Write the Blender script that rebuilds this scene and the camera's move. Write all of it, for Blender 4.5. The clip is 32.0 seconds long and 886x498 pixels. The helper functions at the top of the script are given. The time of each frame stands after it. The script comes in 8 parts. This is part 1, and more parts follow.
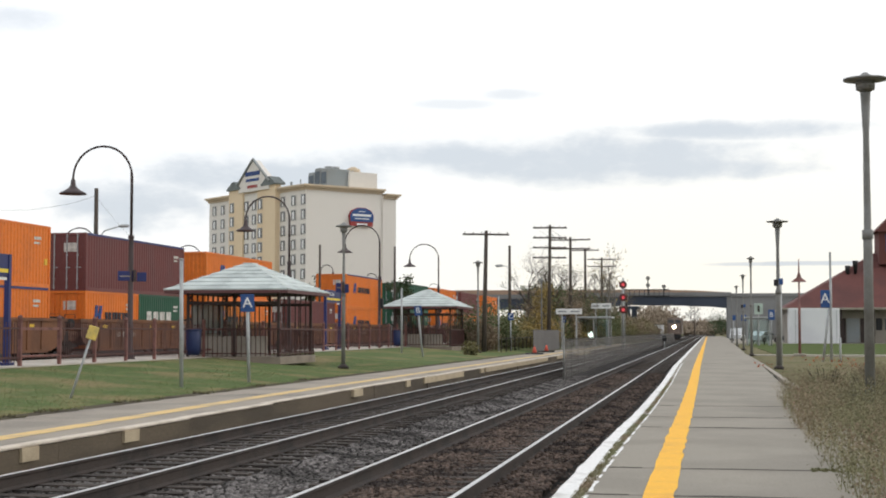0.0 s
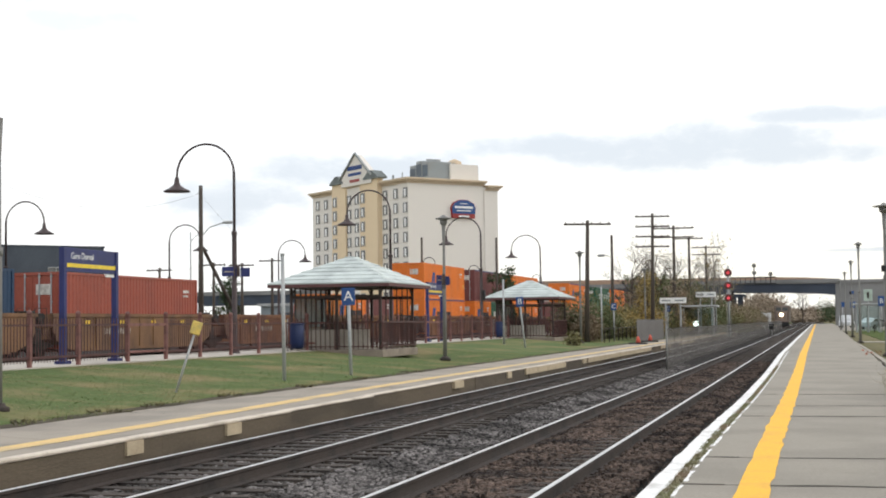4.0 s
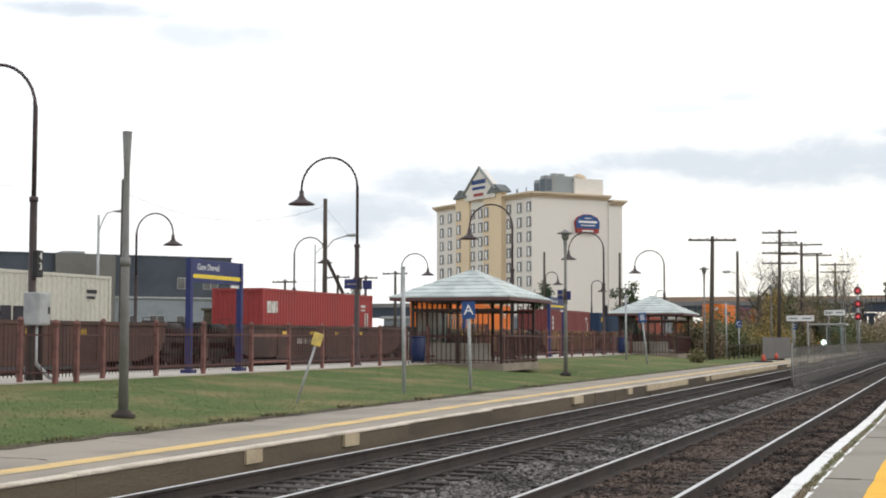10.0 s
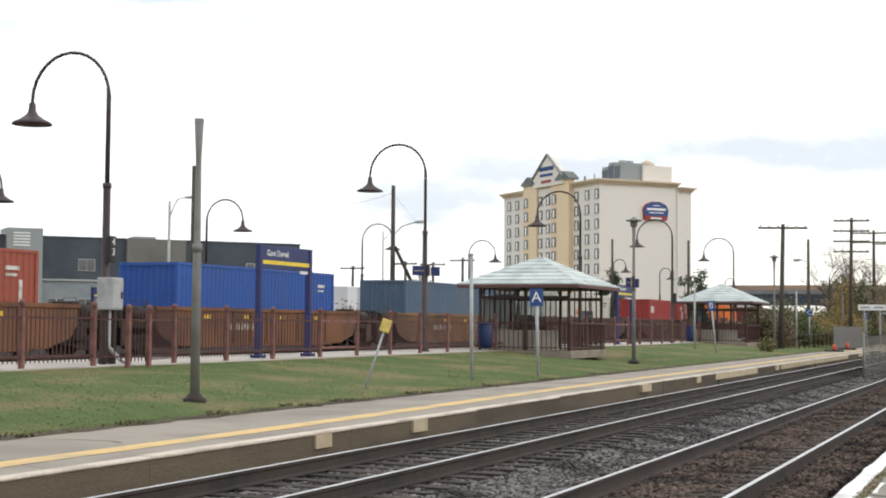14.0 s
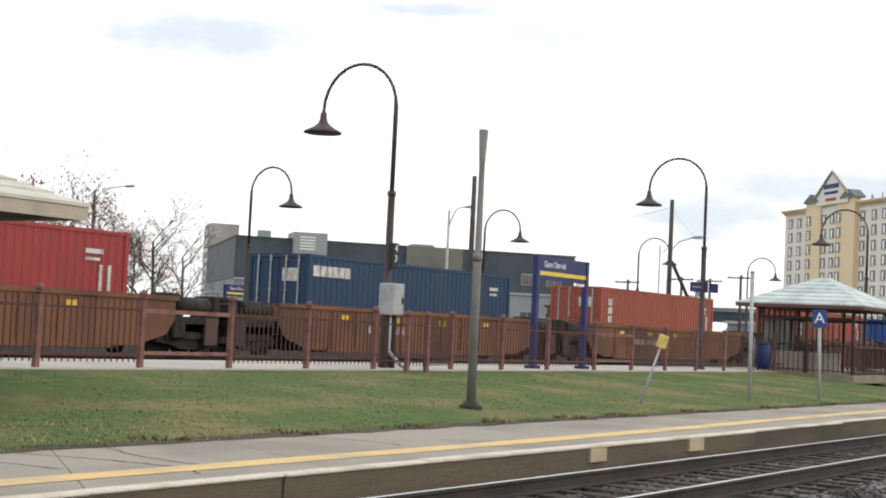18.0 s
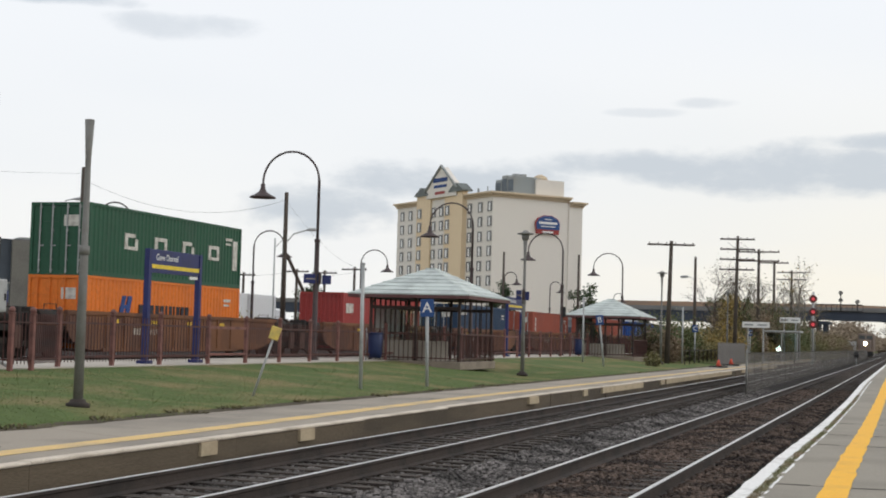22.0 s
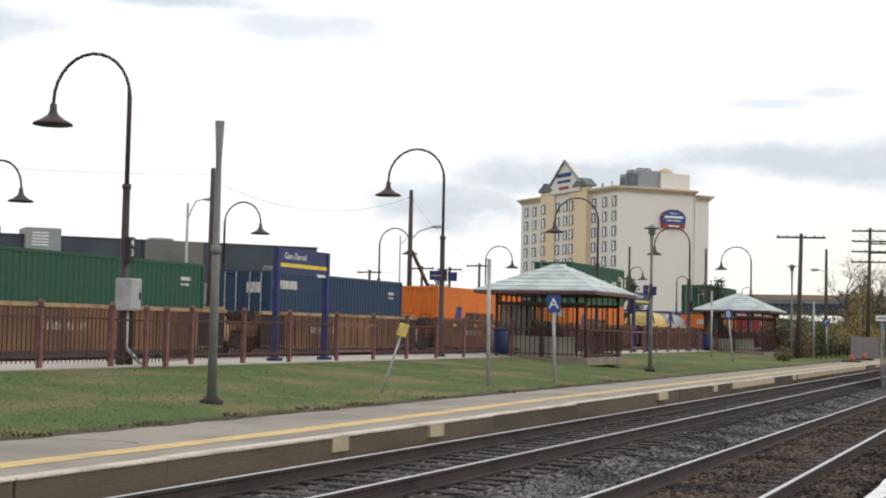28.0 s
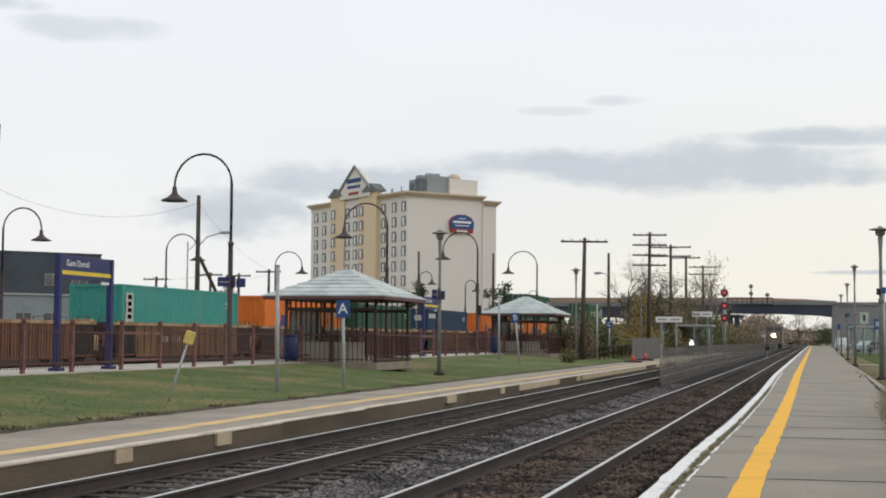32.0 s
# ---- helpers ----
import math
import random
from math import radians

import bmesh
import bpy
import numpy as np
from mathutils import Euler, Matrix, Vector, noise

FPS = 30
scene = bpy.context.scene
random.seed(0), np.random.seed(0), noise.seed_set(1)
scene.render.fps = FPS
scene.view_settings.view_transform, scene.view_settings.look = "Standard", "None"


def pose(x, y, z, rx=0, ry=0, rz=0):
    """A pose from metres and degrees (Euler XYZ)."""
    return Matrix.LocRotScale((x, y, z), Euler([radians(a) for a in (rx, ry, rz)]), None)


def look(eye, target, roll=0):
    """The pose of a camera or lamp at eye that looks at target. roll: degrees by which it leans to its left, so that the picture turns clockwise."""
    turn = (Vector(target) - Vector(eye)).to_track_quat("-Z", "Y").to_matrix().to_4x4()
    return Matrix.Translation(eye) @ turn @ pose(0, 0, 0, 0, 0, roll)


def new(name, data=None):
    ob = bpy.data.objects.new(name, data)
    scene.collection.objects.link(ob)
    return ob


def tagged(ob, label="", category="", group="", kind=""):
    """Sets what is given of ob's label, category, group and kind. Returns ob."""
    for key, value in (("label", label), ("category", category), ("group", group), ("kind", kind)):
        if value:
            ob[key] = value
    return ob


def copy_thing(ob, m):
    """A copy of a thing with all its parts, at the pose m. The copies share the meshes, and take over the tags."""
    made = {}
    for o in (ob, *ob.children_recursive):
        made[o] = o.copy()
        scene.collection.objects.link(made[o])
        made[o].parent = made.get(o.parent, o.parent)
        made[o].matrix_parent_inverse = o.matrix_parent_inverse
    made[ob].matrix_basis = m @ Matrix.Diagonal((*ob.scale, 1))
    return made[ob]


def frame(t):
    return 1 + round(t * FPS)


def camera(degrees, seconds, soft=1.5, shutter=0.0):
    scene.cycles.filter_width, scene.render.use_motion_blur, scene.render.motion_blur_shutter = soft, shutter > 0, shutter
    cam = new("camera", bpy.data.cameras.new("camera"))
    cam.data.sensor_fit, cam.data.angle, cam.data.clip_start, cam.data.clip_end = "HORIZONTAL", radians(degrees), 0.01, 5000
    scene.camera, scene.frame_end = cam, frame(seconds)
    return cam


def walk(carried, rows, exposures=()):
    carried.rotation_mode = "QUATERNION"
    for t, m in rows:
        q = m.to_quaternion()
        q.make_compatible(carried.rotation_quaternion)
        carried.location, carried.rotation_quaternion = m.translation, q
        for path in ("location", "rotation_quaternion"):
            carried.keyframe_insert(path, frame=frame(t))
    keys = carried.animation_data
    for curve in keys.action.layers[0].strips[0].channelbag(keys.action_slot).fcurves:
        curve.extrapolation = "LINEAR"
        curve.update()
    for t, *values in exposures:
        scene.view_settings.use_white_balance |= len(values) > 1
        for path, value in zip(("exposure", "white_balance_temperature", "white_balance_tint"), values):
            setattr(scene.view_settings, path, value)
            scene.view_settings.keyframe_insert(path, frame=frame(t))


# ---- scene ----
# World: z = 0 at the top of the rails, +y along the tracks towards the bridge, x to the right.
EYE_Z = 1.572
cam = camera(34.226, 32.0, soft=1.9)
# time, place (x, y), turn (rx, ry, rz): held in the hand, swaying a little as it pans
PATH = [
    (0, -0.185, 0.045, 93.266, -0.013, 10.433),
    (0.5, -0.179, 0.050, 92.954, 0.143, 9.922),
    (1, -0.176, 0.050, 93.245, 0.334, 10.776),
    (1.5, -0.167, 0.050, 93.241, 0.420, 11.727),
    (2, -0.134, 0.063, 93.022, 0.393, 12.697),
    (2.5, -0.128, 0.051, 92.847, 0.718, 14.314),
    (4.5, -0.058, 0.034, 92.977, 0.715, 14.777),
    (5, -0.078, 0.019, 92.677, 1.387, 18.314),
    (5.5, -0.089, -0.006, 94.958, 1.411, 23.579),
    (6, -0.046, 0.007, 93.925, 0.381, 20.114),
    (6.5, 0.015, 0.030, 93.562, -1.061, 15.386),
    (7, 0.044, 0.041, 93.947, -0.463, 14.892),
    (7.5, 0.046, 0.048, 93.573, -0.654, 15.173),
    (8, 0.052, 0.058, 93.248, -0.038, 14.494),
    (8.5, 0.046, 0.057, 94.062, 0.665, 15.912),
    (9, 0.039, 0.054, 93.801, 0.131, 15.791),
    (9.5, 0.026, 0.046, 93.434, -0.013, 16.470),
    (10, 0.019, 0.037, 93.537, -0.104, 19.460),
    (10.5, 0.026, 0.032, 94.113, -0.148, 19.516),
    (11, 0.024, 0.017, 94.532, -0.703, 19.712),
    (11.5, 0.033, 0.007, 94.290, -0.484, 19.578),
    (12, 0.042, 0.012, 93.600, -1.029, 18.021),
    (12.5, 0.038, 0.010, 93.622, -1.435, 16.909),
    (13, 0.035, 0.006, 93.552, -0.870, 17.284),
    (13.5, 0.018, -0.010, 93.667, 0.209, 20.207),
    (14, 0.014, -0.017, 92.999, -0.472, 22.118),
    (14.5, -0.014, -0.031, 93.480, -1.020, 25.985),
    (16.5, 0.003, -0.008, 93.919, -1.967, 24.648),
    (17, -0.008, -0.005, 93.617, -2.338, 20.387),
    (17.5, -0.062, -0.020, 93.088, -1.906, 22.737),
    (18, -0.063, -0.040, 93.181, -2.786, 32.915),
    (18.5, -0.062, -0.067, 92.952, -3.772, 35.012),
    (19, -0.048, -0.086, 92.711, -4.074, 36.525),
    (19.5, -0.038, -0.103, 93.350, -3.705, 36.320),
    (20, -0.009, -0.102, 94.036, -2.895, 34.354),
    (20.5, -0.012, -0.080, 94.593, -4.167, 28.417),
    (21, 0.001, -0.054, 94.988, -3.152, 24.377),
    (21.5, 0.015, -0.035, 94.685, -2.614, 20.612),
    (22, 0.026, -0.019, 93.467, -1.601, 17.768),
    (22.5, 0.035, -0.004, 92.959, -1.063, 14.259),
    (23, 0.036, 0.001, 93.246, -1.192, 11.577),
    (23.5, 0.040, 0.002, 92.441, -1.031, 11.795),
    (24, 0.039, 0.007, 92.155, -0.762, 13.668),
    (24.5, 0.038, 0.005, 92.845, -0.886, 13.894),
    (25, 0.022, -0.004, 92.658, -0.827, 15.739),
    (25.5, 0.008, -0.014, 91.722, -0.631, 18.920),
    (27.5, -0.016, -0.027, 93.500, -1.641, 21.208),
    (28, -0.021, -0.023, 93.191, -1.243, 22.735),
    (28.5, -0.028, -0.016, 93.009, -1.518, 25.318),
    (29, -0.037, -0.011, 92.404, -1.794, 30.508),
    (29.5, -0.027, -0.003, 93.671, -2.181, 33.696),
    (30, -0.015, 0.004, 92.266, -1.214, 26.817),
    (30.5, -0.010, 0.004, 93.311, -1.484, 20.009),
    (31, 0.003, 0.006, 94.240, -1.707, 16.887),
    (31.5, 0.009, 0.007, 94.580, -1.098, 14.740),
    (32, 0.009, 0.008, 93.527, -0.422, 14.434),
]


walk(cam, [(t, pose(x, y, EYE_Z, rx, ry, rz)) for t, x, y, rx, ry, rz in PATH], exposures=[
    (0, 0.13), (1, -0.05), (2, -0.1), (5, 0.5), (6, 0.2), (7, -0.05), (8, -0.05), (9, -0.13), (10, 0.25), (11, -0.13), (12, 0), (13, 0.03), (14, 0.4), (17, -0.15), (18, 0.37), (19, 0.2), (20, -0.1), (21, -0.1), (22, -0.05), (23, -0.05), (24, 0.0), (25, 0.2), (28, 0.12), (29, 0.75), (30, 0.65), (31, 0.15), (32, -0.1)
])

# ---- sky and sun: a bright overcast day with thin grey cloud banks ----
world = bpy.data.worlds.new("overcast")
scene.world = world
world.use_nodes = True
wn, wl = world.node_tree.nodes, world.node_tree.links
wn.clear()


def wnode(kind, **values):
    n = wn.new(kind)
    for key, value in values.items():
        n.inputs[key].default_value = value
    return n


SUN_UP, SUN_TURN = radians(32), radians(75)
sky = wn.new("ShaderNodeTexSky")
sky.sky_type, sky.sun_disc = "NISHITA", False
sky.sun_elevation, sky.sun_rotation = SUN_UP, SUN_TURN
sky.air_density, sky.dust_density = 1.0, 3.0
dim = wn.new("ShaderNodeVectorMath")
dim.operation = "SCALE"
dim.inputs["Scale"].default_value = 0.10
wl.new(sky.outputs[0], dim.inputs[0])
coord = wn.new("ShaderNodeTexCoord")
xyz = wn.new("ShaderNodeSeparateXYZ")
wl.new(coord.outputs["Generated"], xyz.inputs[0])


def wmath(op, a, b=None, clamp=False):
    n = wn.new("ShaderNodeMath")
    n.operation, n.use_clamp = op, clamp
    for socket, v in zip(n.inputs, (a, b)):
        if v is None:
            continue
        if isinstance(v, (int, float)):
            socket.default_value = v
        else:
            wl.new(v, socket)
    return n.outputs[0]


def wmix(fac, a, b):
    n = wn.new("ShaderNodeMix")
    n.data_type = "RGBA"
    for socket, v in ((n.inputs["Factor"], fac), (n.inputs[6], a), (n.inputs[7], b)):
        if isinstance(v, (int, float, tuple)):
            socket.default_value = v
        else:
            wl.new(v, socket)
    return n.outputs[2]


# cloud deck: noise on a flat layer high overhead, so that the banks flatten towards the horizon
up = wmath("MAXIMUM", xyz.outputs["Z"], 0.0)
lift = wmath("ADD", up, 0.10)
deck = wn.new("ShaderNodeCombineXYZ")
wl.new(wmath("DIVIDE", xyz.outputs["X"], lift), deck.inputs[0])
wl.new(wmath("DIVIDE", xyz.outputs["Y"], lift), deck.inputs[1])
deck.inputs[2].default_value = 3.7
bank = wnode("ShaderNodeTexNoise", Scale=0.75, Detail=6.0, Roughness=0.55, Distortion=0.3)
wl.new(deck.outputs[0], bank.inputs["Vector"])
veil = wnode("ShaderNodeTexNoise", Scale=0.35, Detail=3.0, Roughness=0.5)
wl.new(deck.outputs[0], veil.inputs["Vector"])


def wrange(v, a, b, lo, hi):
    n = wn.new("ShaderNodeMapRange")
    n.interpolation_type = "SMOOTHSTEP"
    for socket, w in zip(n.inputs[1:5], (a, b, lo, hi)):
        socket.default_value = w
    wl.new(v, n.inputs[0])
    return n.outputs[0]


def cloud(az, el, wide, high, dense=1.0):
    """A long grey bank in the direction az, el (degrees), wide and high in degrees, ragged by the noise."""
    a, e = radians(az), radians(el)
    c = Vector((math.sin(a) * math.cos(e), math.cos(a) * math.cos(e), math.sin(e)))
    side = Vector((math.cos(a), -math.sin(a), 0))
    over = side.cross(c)
    terms = []
    for k, (axis, size, wob) in enumerate(((side, wide, 0.8), (over, high, 1.1))):
        dot = wn.new("ShaderNodeVectorMath")
        dot.operation = "DOT_PRODUCT"
        wl.new(coord.outputs["Generated"], dot.inputs[0])
        dot.inputs[1].default_value = axis / math.radians(size)
        off = wmath("MULTIPLY", wmath("SUBTRACT", warp[k], 0.5), wob)
        terms.append(wmath("POWER", wmath("ABSOLUTE", wmath("ADD", off, wmath("SUBTRACT", dot.outputs["Value"], c.dot(axis) / math.radians(size)))), 2.0))
    far = wmath("ADD", terms[0], terms[1])
    ragged = wmath("ADD", far, wmath("MULTIPLY", wmath("SUBTRACT", fine.outputs["Fac"], 0.5), 2.6))
    return wrange(ragged, 0.0, 1.5, dense, 0.0)


fine = wnode("ShaderNodeTexNoise", Scale=1.0, Detail=5.0, Roughness=0.6)
squash = wn.new("ShaderNodeVectorMath")
squash.operation = "MULTIPLY"
squash.inputs[1].default_value = (24.0, 24.0, 52.0)
wl.new(coord.outputs["Generated"], squash.inputs[0])
wl.new(squash.outputs[0], fine.inputs["Vector"])
coarse = wnode("ShaderNodeTexNoise", Scale=1.0, Detail=2.0, Roughness=0.5)
loose = wn.new("ShaderNodeVectorMath")
loose.operation = "MULTIPLY"
loose.inputs[1].default_value = (9.0, 9.0, 22.0)
wl.new(coord.outputs["Generated"], loose.inputs[0])
wl.new(loose.outputs[0], coarse.inputs["Vector"])
parts_of = wn.new("ShaderNodeSeparateColor")
wl.new(coarse.outputs["Color"], parts_of.inputs[0])
warp = (parts_of.outputs[0], parts_of.outputs[1])
CLOUDS = ((-4.2, 6.75, 7.4, 0.95), (-7.0, 6.5, 4.0, 0.7), (0.8, 7.8, 5.0, 0.4), (-1.0, 6.4, 5.0, 0.5), (-17.5, 6.0, 5.2, 0.95), (-22.5, 4.9, 3.4, 1.0), (-10.5, 6.9, 3.4, 0.6),
          (-9.9, 9.0, 1.6, 0.18, 0.4), (-7.6, 9.35, 1.2, 0.22, 0.5), (-28.5, 11.8, 3.2, 0.5, 0.6), (-42.5, 11.0, 4.6, 0.9), (-33.5, 12.6, 3.2, 0.35), (4.0, 2.6, 4.0, 0.10))
cover = 0.0
for row in CLOUDS:
    c = cloud(*row)
    cover = c if isinstance(cover, float) else wmath("MAXIMUM", cover, c)
glow = wrange(up, 0.0, 0.24, 1.0, 0.0)
ahead = wrange(xyz.outputs["X"], -0.40, -0.02, 0.35, 1.0)
base = wmix(wmath("MULTIPLY", glow, ahead), (0.93, 0.955, 0.99, 1), (1.0, 0.95, 0.83, 1))
streak = wrange(veil.outputs["Fac"], 0.42, 0.68, 0.0, 0.30)
base = wmix(streak, base, (0.80, 0.85, 0.91, 1))
high_bank = wmath("MULTIPLY", wrange(bank.outputs["Fac"], 0.56, 0.72, 0.0, 0.55), wrange(up, 0.18, 0.40, 0.0, 1.0))
base = wmix(high_bank, base, (0.58, 0.65, 0.74, 1))
base = wmix(wmath("MULTIPLY", cover, 0.76), base, (0.53, 0.59, 0.66, 1))
both = wmix(0.92, dim.outputs[0], base)
back = wn.new("ShaderNodeBackground")
back.inputs["Strength"].default_value = 1.07
wl.new(both, back.inputs["Color"])
wl.new(back.outputs[0], wn.new("ShaderNodeOutputWorld").inputs["Surface"])

sun_data = bpy.data.lights.new("sun", "SUN")
sun_data.energy, sun_data.angle, sun_data.color = 0.55, radians(18), (1.0, 0.95, 0.88)
sun = new("sun", sun_data)
sun.matrix_world = look((0, 0, 60), (-60 * math.cos(SUN_UP) * math.sin(SUN_TURN), -60 * math.cos(SUN_UP) * math.cos(SUN_TURN), 60 - 60 * math.sin(SUN_UP)))


# ---- materials ----
def mat(name, color, rough=0.7, metal=0.0, color2=None, grain=6.0, spots=0.9, bump=0.15, fleck=40.0, random_tone=0.0, stretch=(1, 1, 1), spec=0.4, low=0.45, high=0.62, island=None):
    """A surface of two colours mottled at two scales, with fine relief."""
    m = bpy.data.materials.new(name)
    m.use_nodes = True
    n, l = m.node_tree.nodes, m.node_tree.links
    b = n["Principled BSDF"]
    b.inputs["Roughness"].default_value, b.inputs["Metallic"].default_value = rough, metal
    b.inputs["Specular IOR Level"].default_value = spec
    color2 = color2 or tuple(c * 0.72 for c in color)
    tc = n.new("ShaderNodeTexCoord")
    mp = n.new("ShaderNodeMapping")
    mp.inputs["Scale"].default_value = stretch
    l.new(tc.outputs["Object"], mp.inputs[0])
    big, small = n.new("ShaderNodeTexNoise"), n.new("ShaderNodeTexNoise")
    for tex, scale, detail in ((big, spots, 5.0), (small, fleck, 3.0)):
        tex.inputs["Scale"].default_value, tex.inputs["Detail"].default_value = scale, detail
        l.new(mp.outputs[0], tex.inputs["Vector"])
    ramp = n.new("ShaderNodeMapRange")
    ramp.inputs[1].default_value, ramp.inputs[2].default_value = low, high
    l.new(big.outputs["Fac"], ramp.inputs[0])
    mix = n.new("ShaderNodeMix")
    mix.data_type = "RGBA"
    mix.inputs[6].default_value, mix.inputs[7].default_value = (*color, 1), (*color2, 1)
    l.new(ramp.outputs[0], mix.inputs["Factor"])
    tone = n.new("ShaderNodeMapRange")
    tone.inputs[1].default_value, tone.inputs[2].default_value = 0.3, 0.7
    tone.inputs[3].default_value, tone.inputs[4].default_value = 0.86, 1.12
    l.new(small.outputs["Fac"], tone.inputs[0])
    mul = n.new("ShaderNodeVectorMath")
    mul.operation = "SCALE"
    l.new(mix.outputs[2], mul.inputs[0])
    l.new(tone.outputs[0], mul.inputs["Scale"])
    out = mul
    if random_tone:
        info = n.new("ShaderNodeObjectInfo")
        rt = n.new("ShaderNodeMapRange")
        rt.inputs[3].default_value, rt.inputs[4].default_value = 1 - random_tone, 1 + random_tone
        l.new(info.outputs["Random"], rt.inputs[0])
        out = n.new("ShaderNodeVectorMath")
        out.operation = "SCALE"
        l.new(mul.outputs[0], out.inputs[0])
        l.new(rt.outputs[0], out.inputs["Scale"])
    if island:
        geo = n.new("ShaderNodeNewGeometry")
        it = n.new("ShaderNodeMapRange")
        it.inputs[3].default_value, it.inputs[4].default_value = island
        l.new(geo.outputs["Random Per Island"], it.inputs[0])
        last, out = out, n.new("ShaderNodeVectorMath")
        out.operation = "SCALE"
        l.new(last.outputs[0], out.inputs[0])
        l.new(it.outputs[0], out.inputs["Scale"])
    l.new(out.outputs[0], b.inputs["Base Color"])
    bp = n.new("ShaderNodeBump")
    bp.inputs["Strength"].default_value, bp.inputs["Distance"].default_value = bump, 0.02
    mid = n.new("ShaderNodeTexNoise")
    mid.inputs["Scale"].default_value = grain
    l.new(mp.outputs[0], mid.inputs["Vector"])
    add = n.new("ShaderNodeMath")
    l.new(mid.outputs["Fac"], add.inputs[0])
    l.new(small.outputs["Fac"], add.inputs[1])
    l.new(add.outputs[0], bp.inputs["Height"])
    l.new(bp.outputs[0], b.inputs["Normal"])
    return m


def glow_mat(name, color, power):
    m = bpy.data.materials.new(name)
    m.use_nodes = True
    b = m.node_tree.nodes["Principled BSDF"]
    b.inputs["Base Color"].default_value = (*color, 1)
    b.inputs["Emission Color"].default_value = (*color, 1)
    b.inputs["Emission Strength"].default_value = power
    return m


def glass_mat(name, color=(0.9, 0.95, 0.95)):
    m = bpy.data.materials.new(name)
    m.use_nodes = True
    n, l = m.node_tree.nodes, m.node_tree.links
    clear, gloss, mix = n.new("ShaderNodeBsdfTransparent"), n.new("ShaderNodeBsdfGlossy"), n.new("ShaderNodeMixShader")
    clear.inputs[0].default_value = (*color, 1)
    gloss.inputs["Roughness"].default_value = 0.04
    fres = n.new("ShaderNodeFresnel")
    fres.inputs[0].default_value = 1.5
    l.new(fres.outputs[0], mix.inputs[0])
    l.new(clear.outputs[0], mix.inputs[1])
    l.new(gloss.outputs[0], mix.inputs[2])
    l.new(mix.outputs[0], n["Material Output"].inputs[0])
    return m


GRASS = mat("grass", (0.090, 0.126, 0.044), 0.95, color2=(0.205, 0.168, 0.083), spots=0.45, grain=5, fleck=3.5, bump=0.2, spec=0.1, low=0.47, high=0.68)
DRYGRASS = mat("dry_grass", (0.175, 0.15, 0.085), 0.95, color2=(0.115, 0.12, 0.05), spots=0.4, grain=9, fleck=30, bump=0.6, spec=0.1)
BLADE = mat("grass_blade", (0.135, 0.180, 0.066), 0.8, color2=(0.27, 0.225, 0.115), spots=0.55, fleck=3.5, bump=0, spec=0.1, low=0.50, high=0.72, island=(0.85, 1.2))
SOIL = mat("soil", (0.095, 0.08, 0.055), 0.95, color2=(0.06, 0.05, 0.035), spots=0.6, bump=0.6, spec=0.1)
BALLAST = mat("ballast_bed", (0.042, 0.038, 0.035), 0.95, color2=(0.018, 0.016, 0.015), spots=5, grain=16, fleck=45, bump=1.0, spec=0.1)
STONE = mat("ballast_stone", (0.118, 0.108, 0.103), 0.9, color2=(0.036, 0.033, 0.031), spots=1.1, grain=20, fleck=60, bump=0.3, spec=0.2, island=(0.2, 2.5))
BROWNSTONE = mat("rusty_ballast_stone", (0.085, 0.062, 0.05), 0.9, color2=(0.032, 0.025, 0.022), spots=1.1, grain=20, fleck=60, bump=0.3, spec=0.2, island=(0.25, 2.2))
ASPHALT = mat("platform_asphalt", (0.305, 0.277, 0.232), 0.9, color2=(0.26, 0.237, 0.20), spots=0.5, grain=14, fleck=70, bump=0.25, spec=0.2)
ASPHALT_FAR = mat("old_platform_asphalt", (0.335, 0.295, 0.245), 0.9, color2=(0.26, 0.232, 0.197), spots=0.5, grain=14, fleck=70, bump=0.2, spec=0.2)
CONCRETE = mat("concrete", (0.40, 0.365, 0.31), 0.85, color2=(0.30, 0.27, 0.225), spots=0.8, grain=8, fleck=50, bump=0.2)
WALKWAY = mat("walkway_concrete", (0.46, 0.42, 0.365), 0.85, color2=(0.38, 0.345, 0.30), spots=0.4, fleck=40, bump=0.1)
DARKCONC = mat("stained_platform_face", (0.128, 0.10, 0.068), 0.9, color2=(0.08, 0.064, 0.046), spots=0.6, stretch=(1, 0.4, 2.5), fleck=30, bump=0.3)
PATCH = mat("patched_concrete", (0.50, 0.41, 0.28), 0.85, color2=(0.42, 0.34, 0.23), spots=2, bump=0.15)
WHITEPAINT = mat("worn_white_paint", (0.78, 0.77, 0.75), 0.75, color2=(0.46, 0.44, 0.41), spots=2.2, fleck=25, bump=0.25, low=0.55, high=0.75)
YELLOWPAINT = mat("yellow_line_paint", (0.86, 0.45, 0.02), 0.7, color2=(0.70, 0.36, 0.045), spots=2.5, fleck=40, bump=0.15, low=0.5, high=0.8)
FADEDYELLOW = mat("faded_yellow_paint", (0.66, 0.46, 0.19), 0.8, color2=(0.47, 0.36, 0.21), spots=1.2, fleck=40, bump=0.15)
COPING = mat("worn_cream_coping", (0.60, 0.53, 0.44), 0.85, color2=(0.37, 0.31, 0.24), spots=1.3, fleck=25, bump=0.25, low=0.48, high=0.7)
JOINTDIRT = mat("dark_joint_dirt", (0.055, 0.046, 0.034), 0.95, color2=(0.03, 0.026, 0.02), spots=4, bump=0.4)
CRACK = mat("open_joint", (0.035, 0.032, 0.028), 0.95, bump=0.2)
